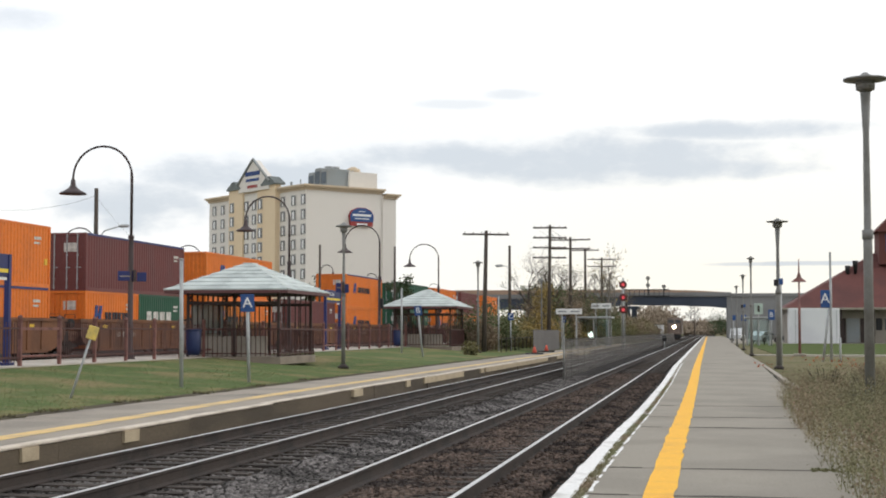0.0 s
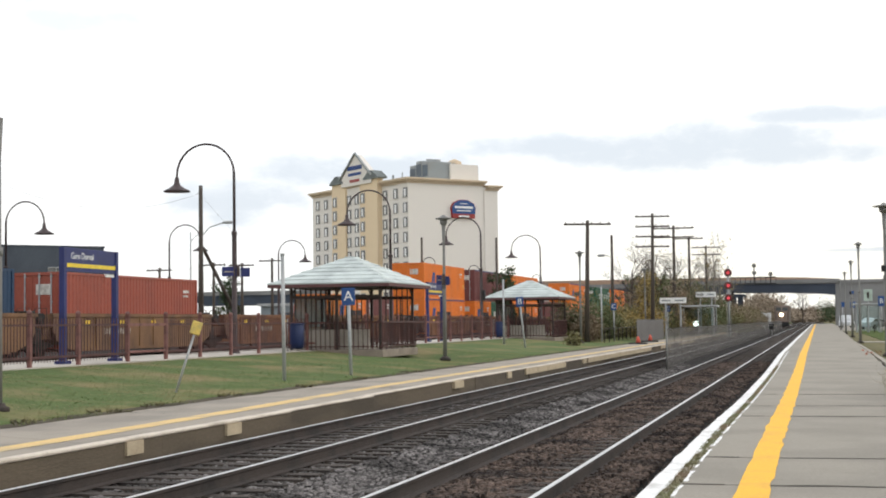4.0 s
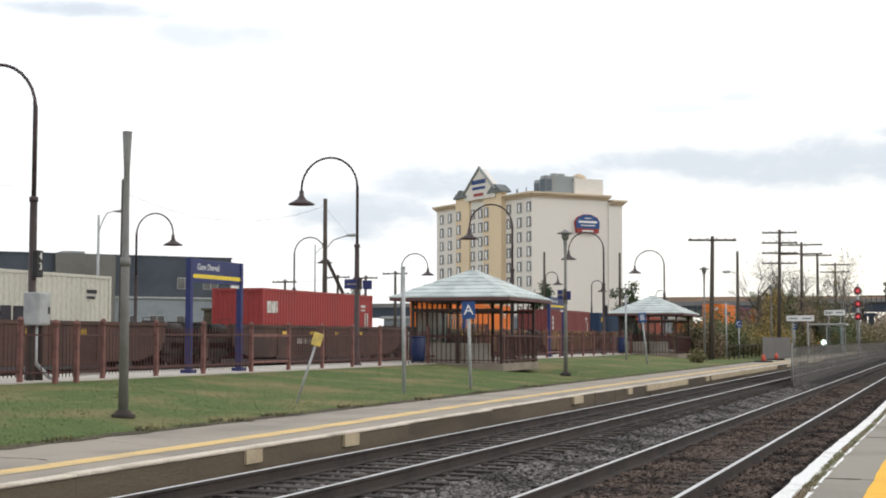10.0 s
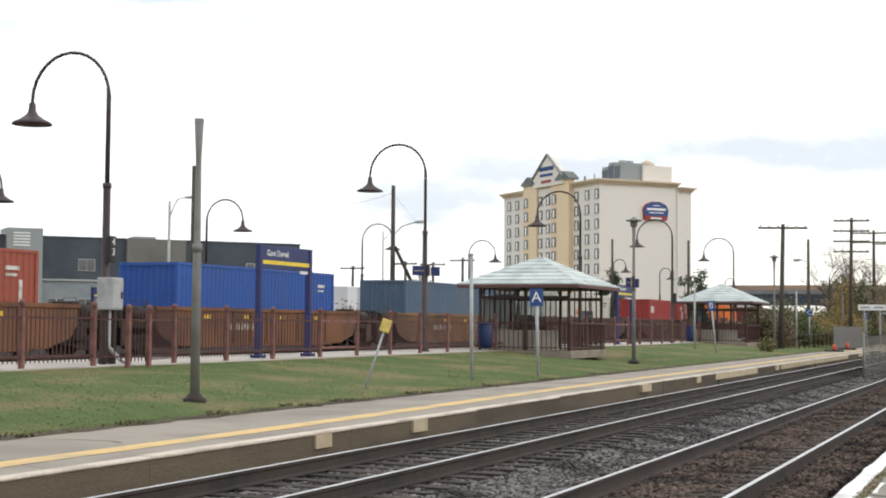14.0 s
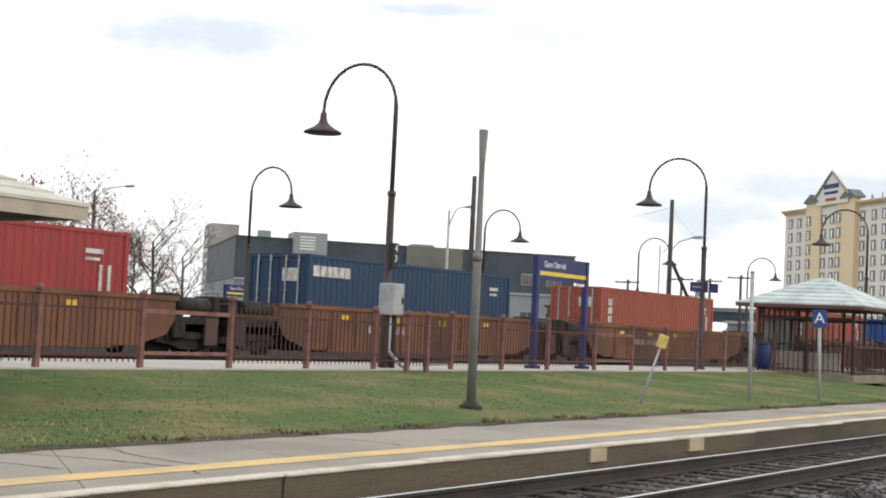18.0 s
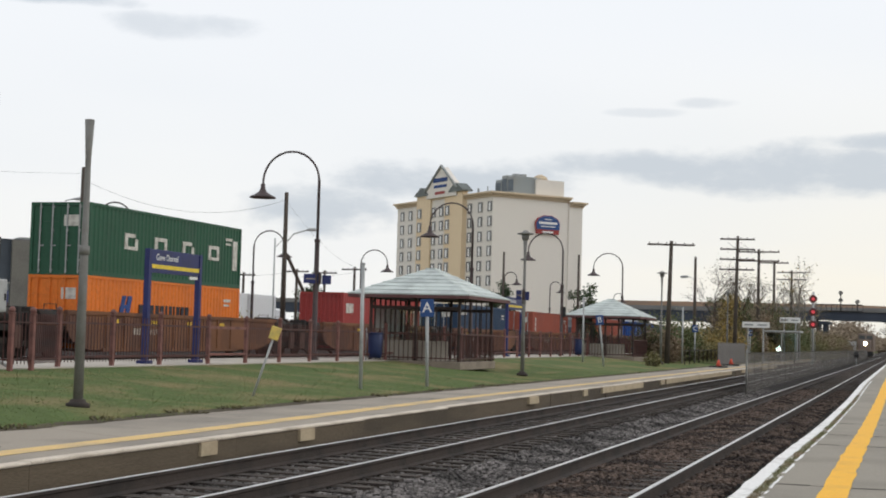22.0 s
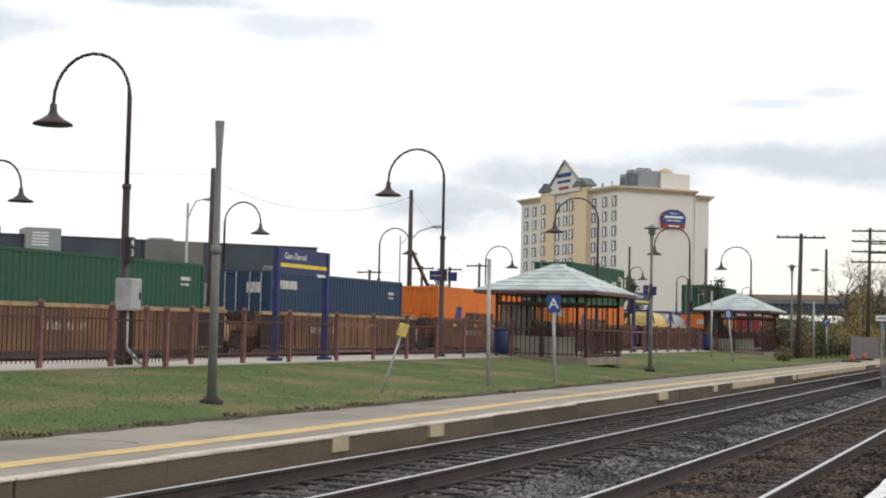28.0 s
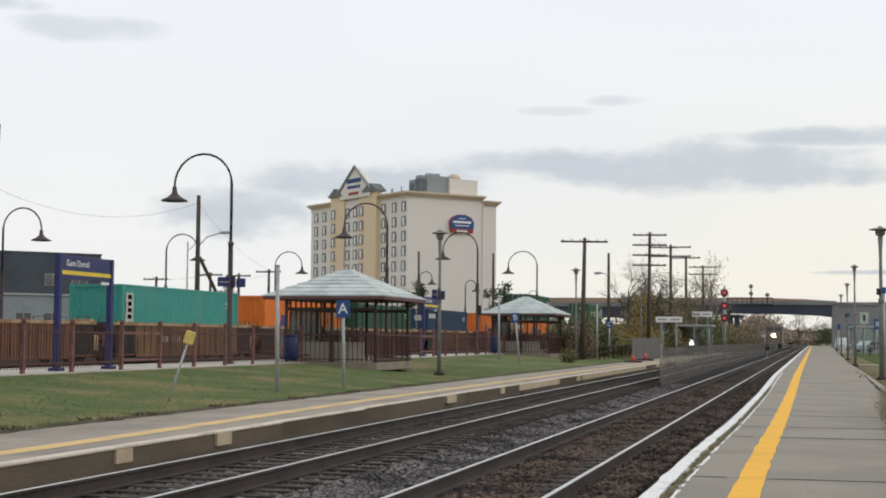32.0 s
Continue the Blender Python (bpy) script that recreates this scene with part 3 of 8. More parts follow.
def crack(points, wide, seed):
    """A ragged open crack across the asphalt, through the points."""
    vs, fs, run = [], [], []
    for (x0, y0), (x1, y1) in zip(points, points[1:]):
        n = max(3, int(math.hypot(x1 - x0, y1 - y0) / 0.12))
        run += [(x0 + (x1 - x0) * k / n, y0 + (y1 - y0) * k / n) for k in range(n)]
    for i, (x, y) in enumerate(run):
        off = 0.06 * noise.noise(Vector((seed, i * 0.35, 0)))
        w = wide * (0.35 + 0.9 * abs(noise.noise(Vector((seed + 3, i * 0.5, 0)))))
        vs += [(x + off - 0.3 * w, y + off - w, LP + 0.003), (x + off + 0.3 * w, y + off + w, LP + 0.003)]
        if i:
            fs.append((2 * i - 2, 2 * i, 2 * i + 1, 2 * i - 1))
    part("crack", raw("crack", vs, fs, JOINTDIRT), None, plat2, "open crack in the asphalt")


for k, (wide_, run_) in enumerate((
        (0.03, ((-11.35, 9.75), (-10.39, 10.06), (-9.61, 10.2), (-8.95, 9.9))), (0.025, ((-11.3, 8.9), (-10.56, 9.05), (-9.9, 9.1))),
        (0.03, ((-11.3, 10.9), (-10.47, 10.6), (-9.3, 10.45))), (0.05, ((-11.45, 20.4), (-11.15, 22.0), (-11.3, 24.6), (-11.5, 26.8))),
        (0.04, ((-11.4, 19.3), (-10.75, 21.0), (-10.3, 22.9), (-9.75, 23.6))), (0.035, ((-11.4, 14.2), (-10.6, 14.6), (-9.8, 14.4))),
        (0.05, ((-11.4, 30.6), (-10.6, 31.4), (-9.2, 31.2))), (0.06, ((-11.3, 37.5), (-10.4, 38.6), (-9.3, 38.9))), (0.07, ((-11.3, 46), (-10.2, 47.4), (-9.3, 48))))):
    crack(run_, wide_, 3.0 * k)
part("soil_edge", raw("soil_edge", *ribbon(-11.86, -11.38, -20, 120, LP + 0.003, 0.14, 0.10, 0.22, 4.0), SOIL), None, plat2, "crumbly soil along the lawn's edge")
# ---- walkway behind the fence ----
walkway = solid("walkway", boxes((-22.4, -18.75, -60, 200, 0.2, 0.60)), WALKWAY, "pale concrete walkway along the freight track", "pavement", kind="structure")


# ---- the container train ----
TRAIN_X, TRAIN_Z = -28.62, 0.45
K = 27.4 / 28.4
FLOOR = 0.33


def paint(name, color, dirt=None):
    return mat(name, color, 0.55, color2=dirt or tuple(c * 0.72 + 0.02 for c in color), spots=0.7, grain=4, fleck=18, bump=0.06, stretch=(1, 1, 0.35), low=0.5, high=0.78)


PAINTS = {
    "orange": paint("orange_container_paint", (0.72, 0.185, 0.022), (0.55, 0.15, 0.03)),
    "maroon": paint("maroon_container_paint", (0.15, 0.045, 0.042)),
    "red": paint("red_container_paint", (0.32, 0.042, 0.038), (0.24, 0.045, 0.04)),
    "dull": paint("dull_red_container_paint", (0.20, 0.052, 0.047), (0.15, 0.05, 0.045)),
    "brick": paint("brick_red_container_paint", (0.31, 0.074, 0.045), (0.23, 0.064, 0.045)),
    "green": paint("dark_green_container_paint", (0.018, 0.085, 0.045)),
    "navy": paint("navy_container_paint", (0.018, 0.046, 0.095)),
    "blue": paint("bright_blue_container_paint", (0.022, 0.085, 0.33)),
    "slate": paint("slate_blue_container_paint", (0.075, 0.12, 0.18), (0.12, 0.14, 0.16)),
    "white": paint("dirty_white_container_paint", (0.52, 0.50, 0.43), (0.42, 0.40, 0.34)),
    "teal": paint("teal_container_paint", (0.045, 0.30, 0.255), (0.09, 0.30, 0.24)),
}
CARBROWN = mat("oxide_brown_car_paint", (0.195, 0.085, 0.04), 0.75, color2=(0.115, 0.055, 0.034), spots=0.8, stretch=(1, 1, 0.5), bump=0.15)
CARCREAM = mat("faded_cream_chord_paint", (0.40, 0.27, 0.15), 0.75, color2=(0.27, 0.16, 0.09), spots=1.5, bump=0.1)
CARTAN = mat("faded_yellow_brown_car_paint", (0.21, 0.112, 0.054), 0.75, color2=(0.125, 0.07, 0.042), spots=0.8, stretch=(1, 1, 0.5), bump=0.15)
CARDARK = mat("dark_brown_car_paint", (0.10, 0.055, 0.042), 0.8, color2=(0.06, 0.038, 0.032), spots=0.8, stretch=(1, 1, 0.5), bump=0.15)
MARKYELLOW = mat("reflective_yellow_mark", (0.75, 0.48, 0.04), 0.5, bump=0.02)
MARKWHITE = mat("stencilled_white_mark", (0.62, 0.60, 0.55), 0.7, color2=(0.4, 0.37, 0.33), spots=5, bump=0.02)
MARKDIM = mat("faded_white_stencil", (0.40, 0.36, 0.31), 0.8, color2=(0.22, 0.17, 0.13), spots=7, bump=0.02)
MARKBLACK = mat("black_lettering_paint", (0.025, 0.022, 0.03), 0.6, bump=0.02)
MARKBLUE = mat("blue_emblem_paint", (0.02, 0.06, 0.22), 0.6, bump=0.02)
TANKSTEEL = mat("brushed_tank_steel", (0.45, 0.45, 0.43), 0.45, 0.6, spots=1.5, bump=0.05)
TANKYELLOW = mat("cream_yellow_tank_paint", (0.66, 0.46, 0.14), 0.5, color2=(0.55, 0.38, 0.12), spots=1.2, bump=0.05)
PURPLEROOF = mat("blue_roof_edge_paint", (0.05, 0.055, 0.16), 0.6, bump=0.05)


def corrugated(bm, x, y0, y1, z0, z1, pitch, depth, out):
    """A wall along y at x with trapezoid ribs."""
    n = max(2, round((y1 - y0) / pitch))
    p = (y1 - y0) / n
    prof = []
    for i in range(n):
        a = y0 + i * p
        prof += [(a, 0), (a + 0.22 * p, 0), (a + 0.40 * p, depth), (a + 0.82 * p, depth)]
    prof.append((y1, 0))
    lo = [bm.verts.new((x - out * d, y, z0)) for y, d in prof]
    hi = [bm.verts.new((x - out * d, y, z1)) for y, d in prof]
    for i in range(len(prof) - 1):
        f = (lo[i], lo[i + 1], hi[i + 1], hi[i])
        bm.faces.new(f if out > 0 else f[::-1])


def corrugated_end(bm, y, x0, x1, z0, z1, pitch, depth):
    n = max(2, round((x1 - x0) / pitch))
    p = (x1 - x0) / n
    prof = []
    for i in range(n):
        a = x0 + i * p
        prof += [(a, 0), (a + 0.25 * p, 0), (a + 0.42 * p, depth), (a + 0.83 * p, depth)]
    prof.append((x1, 0))
    lo = [bm.verts.new((x, y + d, z0)) for x, d in prof]
    hi = [bm.verts.new((x, y + d, z1)) for x, d in prof]
    for i in range(len(prof) - 1):
        bm.faces.new((lo[i], lo[i + 1], hi[i + 1], hi[i]))


def marks(parent, x, rows, material, name, label):
    """Flat painted bars on a wall at x: rows of y0, y1, z0, z1."""
    bm = bmesh.new()
    for y0, y1, z0, z1 in rows:
        box(bm, x - 0.03, x + 0.004, y0, y1, z0, z1)
    return part(name, bm, material, parent, label)


def emblem(parent, y, z, h, material):
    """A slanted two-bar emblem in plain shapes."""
    bm = bmesh.new()
    for k in (0, 0.55):
        prism(bm, [(y + k * h, z), (y + k * h + 0.36 * h, z), (y + k * h + 0.62 * h, z + h), (y + k * h + 0.26 * h, z + h)], "x", 1.19, 1.226)
    prism(bm, [(y + 0.3 * h, z + 0.4 * h), (y + 0.95 * h, z + 0.4 * h), (y + h, z + 0.58 * h), (y + 0.35 * h, z + 0.58 * h)], "x", 1.19, 1.225)
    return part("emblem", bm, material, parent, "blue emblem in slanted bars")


def word(y, z, h, widths, gap=0.3):
    """Bars for the letters of a word."""
    rows = []
    for w in widths:
        rows.append((y, y + w * h, z, z + h))
        y += (w + gap) * h
    return rows


def container(color, u, level_z, H, L=12.19, doors=True, style="", label="", roofline=None):
    """A corrugated steel shipping container; its far end from the bridge lies at y = 0 of its own space."""
    m = PAINTS[color]
    t = thing("shipping_container", (TRAIN_X, u, level_z), label, "shipping container", "containers of the train")
    W = 1.219
    for side in (1, -1):
        bm = bmesh.new()
        corrugated(bm, side * (W - 0.012), 0.1, L - 0.1, 0.14, H - 0.09, 0.278, 0.036, side)
        part("side_wall", bm, m, t)
    part("roof", boxes((-W + 0.02, W - 0.02, 0.05, L - 0.05, H - 0.05, H - 0.02)), m, t)
    for x in (-W, W - 0.12):
        for yy in (0, L - 0.14):
            part("corner_post", bevelled(boxes((x, x + 0.12, yy, yy + 0.14, 0, H)), 0.012), m, t)
    for x in (-W + 0.003, W - 0.063):
        part("top_rail", boxes((x, x + 0.06, 0.14, L - 0.14, H - 0.10, H - 0.004)), PURPLEROOF if roofline else m, t)
        part("bottom_rail", boxes((x, x + 0.06, 0.14, L - 0.14, 0.004, 0.16)), m, t)
    for yy in (0.003, L - 0.083):
        part("end_rail", boxes((-W + 0.12, W - 0.12, yy, yy + 0.08, H - 0.12, H - 0.004)), m, t)
        part("end_sill", boxes((-W + 0.12, W - 0.12, yy, yy + 0.08, 0.004, 0.16)), m, t)
    far = bmesh.new()
    box(far, -W + 0.12, W - 0.12, L - 0.07, L - 0.03, 0.16, H - 0.12)
    part("end_wall", far, m, t)
    if doors:
        for x0, x1 in ((-W + 0.125, -0.01), (0.01, W - 0.125)):
            bm = bmesh.new()
            box(bm, x0, x1, 0.04, 0.08, 0.17, H - 0.13)
            for k in range(5):
                z = 0.3 + k * (H - 0.6) / 5
                box(bm, x0 + 0.05, x1 - 0.05, 0.022, 0.045, z, z + (H - 0.6) / 5 - 0.14)
            door = part("door", bm, m, t)
            for f in (0.27, 0.73):
                x = x0 + (x1 - x0) * f
                rod = tube(bmesh.new(), [(x, -0.015, 0.06), (x, -0.015, H - 0.05)], 0.028, 6)
                box(rod, x - 0.05, x + 0.16, -0.02, 0.015, 1.02, 1.06)
                for z in (0.12, 0.5, H * 0.6, H - 0.2):
                    box(rod, x - 0.045, x + 0.045, -0.01, 0.03, z, z + 0.06)
                part("locking_rod", rod, STEEL if color in ("white", "navy", "green", "maroon", "brick") else m, door)
        part("placard", boxes((0.15, 0.75, 0.012, 0.02, H - 0.85, H - 0.45)), MARKWHITE, t, "pale stencilled panel")
    else:
        bm = bmesh.new()
        corrugated_end(bm, 0.03, -W + 0.12, W - 0.12, 0.16, H - 0.12, 0.25, 0.045)
        part("end_wall", bm, m, t)
    if style == "emblem":
        emblem(t, 2.2, 1.17, 0.78, MARKBLUE)
        marks(t, W, word(3.66, 1.22, 0.44, (0.7, 0.6, 0.6, 0.6, 0.6, 0.35, 0.55, 0.2, 0.6, 0.5, 0.6)), MARKBLACK, "lettering", "black lettering in plain bars")
    elif style == "big":
        marks(t, W, [r for q in range(4) for a, b in [(2.43 + 2.24 * q, 3.37 + 2.24 * q)] for r in ((a, a + 0.2, 1.08, 1.68), (b - 0.2, b, 1.08, 1.68 if q % 2 else 1.5), (a + 0.2, b - 0.2, 1.54, 1.68), (a + 0.2, b - 0.2, 1.08, 1.2))], MARKWHITE, "lettering", "large white letters in plain shapes")
        marks(t, W, [(L - 0.8, L - 0.4, 0.75, 2.0)], MARKWHITE, "panel", "white warning panel")
    elif style == "corner":
        marks(t, W, word(0.38, 1.85, 0.5, (0.75, 0.75, 0.3), 0.12), MARKWHITE, "lettering", "white maker's letters in plain blocks")
        marks(t, W, [(L - 1.0 + 0.3 * k, L - 0.9 + 0.3 * k, 0.9 - 0.2 * k, 2.0) for k in range(2)], MARKWHITE, "stencil", "column of white stencil marks")
    elif style == "upright":
        marks(t, W, [(0.7, 1.05, H - 0.76 - 0.36 * k, H - 0.48 - 0.36 * k) for k in range(4)], MARKWHITE, "lettering", "upright white letters in plain blocks")
        marks(t, W, [(L - 0.9, L - 0.75, 0.7, 2.0)], MARKWHITE, "stencil", "white stencil marks")
    elif style == "tag":
        marks(t, W, word(0.2, 2.22, 0.33, (1.0, 0.8, 0.8, 0.8, 0.8, 0.8), 0.15), MARKWHITE, "lettering", "white maker's letters in plain blocks")
    elif style == "ytag":
        marks(t, W, word(0.6, H - 0.75, 0.36, (0.6, 0.55, 0.6, 0.6), 0.15), MARKYELLOW, "lettering", "yellow maker's letters in plain blocks")
    elif style == "black":
        marks(t, W, word(5.36, 1.15, 0.62, (0.85, 0.85, 0.95, 0.85), 0.25), MARKBLACK, "lettering", "black letters in plain blocks")
        bm = bmesh.new()
        for a, b in (((4.1, 1.8), (5.1, 1.85)), ((5.1, 1.85), (5.05, 1.25)), ((5.05, 1.25), (4.05, 1.2)), ((4.05, 1.2), (4.1, 1.8)), ((4.1, 1.8), (5.05, 1.25))):
            tube(bm, [(W, *a), (W, *b)], 0.03, 4)
        part("graffiti", bm, PAINTS["orange"], t, "orange sprayed square")
    elif style == "panel":
        marks(t, W, [(0.3, 0.95, 1.0, 2.55)], MARKWHITE, "panel", "white upright panel")
        marks(t, W, [(0.45, 0.8, 1.2 + 0.27 * k, 1.38 + 0.27 * k) for k in range(5)], MARKBLACK, "lettering", "black letters in plain blocks")
    marks(t, W, [(L - 1.5, L - 0.9, H - 0.62, H - 0.5), (L - 1.5, L - 1.0, H - 0.80, H - 0.72)], MARKWHITE if color not in ("white",) else MARKBLACK, "number", "small number in plain bars")
    if rng.random() < 0.6:
        marks(t, W, [(L - 0.55, L - 0.3, 0.95, 1.2)], MARKYELLOW, "label", "yellow sticker")
    return t


def tank(u, level_z, shell, label):
    """A tank container: a barrel in an open blue frame."""
    L = 6.06
    t = thing("tank_container", (TRAIN_X, u, level_z), label, "tank container", "containers of the train")
    pts = [(0, 0.25, 1.28), (0, 0.32, 1.28), (0, 0.55, 1.28), (0, L - 0.55, 1.28), (0, L - 0.32, 1.28), (0, L - 0.25, 1.28)]
    part("barrel", tube(bmesh.new(), pts, [0.5, 0.85, 1.13, 1.13, 0.85, 0.5], 24), shell, t)
    for yy in (0.05, L - 0.05):
        bm = bmesh.new()
        for x in (-1.16, 1.16):
            box(bm, x - 0.06, x + 0.06, yy - 0.06, yy + 0.06, 0, 2.59)
        for z in (0.06, 2.53):
            box(bm, -1.1, 1.1, yy - 0.05, yy + 0.05, z - 0.06, z + 0.06)
        part("end_frame", bm, BLUEPAINT, t, "blue steel end frame")
    for x in (-1.16, 1.16):
        bm = bmesh.new()
        tube(bm, [(x, 0.1, 0.1), (x, L - 0.1, 0.1)], 0.05, 6)
        tube(bm, [(x, 0.1, 2.45), (x, 1.0, 1.6)], 0.05, 6)
        tube(bm, [(x, L - 0.1, 2.45), (x, L - 1.0, 1.6)], 0.05, 6)
        part("side_brace", bm, BLUEPAINT, t, "blue steel brace")
    part("walk_board", boxes((-0.3, 0.3, 1.2, L - 1.2, 2.44, 2.48)), STEEL, t)
    marks(t, 1.145, word(2.0, 0.9, 0.35, (0.6,) * 7, 0.15), MARKBLACK, "lettering", "black lettering in plain bars")
    return t


def bogie_parts(parent, y):
    """A truck with two axles under the end of a car."""
    for x in (-1.05, 1.05):
        bm = bmesh.new()
        prism(bm, [(y - 1.25, 0.42), (y - 1.15, 0.58), (y - 0.5, 0.62), (y - 0.25, 0.85), (y + 0.25, 0.85), (y + 0.5, 0.62), (y + 1.15, 0.58), (y + 1.25, 0.42), (y + 0.6, 0.34), (y + 0.3, 0.22), (y - 0.3, 0.22), (y - 0.6, 0.34)], "x", x - 0.08, x + 0.08)
        part("side_frame", bm, RUBBER, parent, "dark cast truck frame")
    for dy in (-0.89, 0.89):
        bm = tube(bmesh.new(), [(-0.82, y + dy, 0.42), (-0.70, y + dy, 0.42)], 0.42, 18)
        tube(bm, [(0.70, y + dy, 0.42), (0.82, y + dy, 0.42)], 0.42, 18)
        tube(bm, [(-0.75, y + dy, 0.42), (0.75, y + dy, 0.42)], 0.09, 8)
        part("wheelset", bm, RUBBER, parent, "iron wheels on an axle")


def well_car(u0, u1, material, label, rib=1.6, chord=None, back=1.0, front=1.0, reach=(1.8, 1.8), name="well_car"):
    """One well unit of an intermodal car, from u0 to u1 along the train (its container's two ends)."""
    L = u1 - u0
    t = thing(name, (TRAIN_X, u0, TRAIN_Z), label, "well car", "well cars of the train")
    top = 1.66
    for s in (1, -1):
        bm = bmesh.new()
        ends = [(-back, 1.0), (0.3 - back, 0.62), (1.1 - back * 0.8, 0.30), (L - 1.1 + front * 0.8, 0.30), (L + front - 0.3, 0.62), (L + front, 1.0)]
        if chord:
            ends = [(-back, 0.30), (L + front, 0.30)]
        prism(bm, ends + [(L + front, top - 0.12), (-back, top - 0.12)], "x", s * 1.44 - 0.02, s * 1.44 + 0.02)
        side = part("side_plate", bm, material, t)
        # dark plates laid over both ends paint in the shade there
        if chord and s > 0:
            for a, b in ((-back, 0.7), (L - 0.7, L + front)):
                part("end_shade_panel", boxes((1.462, 1.476, a + 0.02, b, 0.37, top - 0.14)), RUBBER, side, "dark panel painted in for the shaded car end")
        part("top_chord", boxes((s * 1.44 - 0.07, s * 1.44 + 0.07, -back - 0.1, L + front + 0.1, top - 0.13, top)), chord or material, side)
        part("bottom_chord", boxes((s * 1.44 - 0.08, s * 1.44 + 0.08, 0.7, L - 0.7, 0.24, 0.36)), material, side)
        if s > 0:
            y = 0.9
            while y < L - 0.8:
                part("rib", boxes((s * 1.44, s * 1.44 + 0.06, y, y + 0.09, 0.34, top - 0.12)), material, side)
                y += rib
    part("well_floor", boxes((-1.3, 1.3, 0.3, L - 0.3, 0.22, 0.30)), CARDARK, t)
    for a, b in ((-reach[0], -0.25), (L + 0.25, L + reach[1])):
        bm = bmesh.new()
        box(bm, -1.3, 1.3, a, b, 0.92, 1.12)
        box(bm, -1.2, 1.2, min(a, b) + 0.2, max(a, b) - 0.2, 0.7, 0.92)
        part("end_platform", bm, material if abs(b - a) < 2.2 else RUBBER, t)
        e = -0.25 if a < 0 else L + 0.25
        part("bulkhead", boxes((-1.4, 1.4, e - 0.06, e + 0.06, 0.5, top - 0.02)), material, t)
        for x in (-1.2, 1.2):
            part("grab_rail", tube(bmesh.new(), [(x, (a + b) / 2, 1.1), (x, (a + b) / 2, 1.85), (x * 0.6, (a + b) / 2, 1.85), (x * 0.6, (a + b) / 2, 1.1)], 0.02, 5), CARDARK, t)
    part("air_tank", tube(bmesh.new(), [(0.2, -back - 0.5, 1.45), (1.3, -back - 0.5, 1.45)], 0.22, 12), RUBBER, t, "dark brake air tank")
    part("brake_gear", bevelled(boxes((0.4, 1.2, L + front + 0.05, L + front + 0.5, 1.12, 1.75), (0.2, 1.1, L + front + 0.5, L + front + 0.75, 0.9, 1.45), (0.9, 1.35, L + front + 0.1, L + front + 0.6, 0.5, 1.12)), 0.05), chord or RUBBER, t, "cream brake equipment" if chord else "dark brake equipment")
    for y in () if chord else (1.4, 4.2, 7.0, 9.9):
        marks(t, 1.462, [(y, y + 0.42, 1.22, 1.4)], MARKYELLOW, "reflector", "yellow reflective mark")
    marks(t, 1.462, word(2.9, 0.86, 0.24, (0.5, 0.5, 0.5, 0.5, 0.9, 0.001, 0.5, 0.5, 0.5, 0.5, 0.5, 0.5), 0.3), MARKDIM, "reporting_mark", "white reporting mark in plain bars")
    bogie_parts(t, -1.75 if back < 1.2 else -back - 0.9)
    if front > 1.2:
        bogie_parts(t, L + front + 0.9)
    for end, far in ((-back, -reach[0]), (L + front, L + reach[1])):
        if abs(far - end) > 1.5:
            d = 1 if far > end else -1
            part("air_tank", tube(bmesh.new(), [(1.15, end + 0.2 * d, 1.42), (1.15, end + 1.5 * d, 1.42)], 0.24, 12), RUBBER, t, "dark brake air tank")
            part("brake_stand", bevelled(boxes((0.5, 1.3, *sorted((end + 1.7 * d, end + 1.95 * d)), 1.1, 1.72), (0.2, 1.25, *sorted((end + 2.05 * d, far - 0.05 * d)), 1.1, 1.55)), 0.04), RUBBER, t, "dark brake stand")
            part("coupler", bevelled(boxes((-0.16, 0.16, *sorted((far, far + 0.45 * d)), 0.62, 0.92)), 0.04), RUBBER, t, "cast coupler")
            part("step", boxes((1.28, 1.36, *sorted((far - 0.6 * d, far - 0.1 * d)), 0.35, 1.1)), CARDARK, t)
            part("drawbar_casing", boxes((-0.5, 1.2, *sorted((end, far - 0.1 * d)), 0.5, 0.92)), RUBBER, t)
    return t


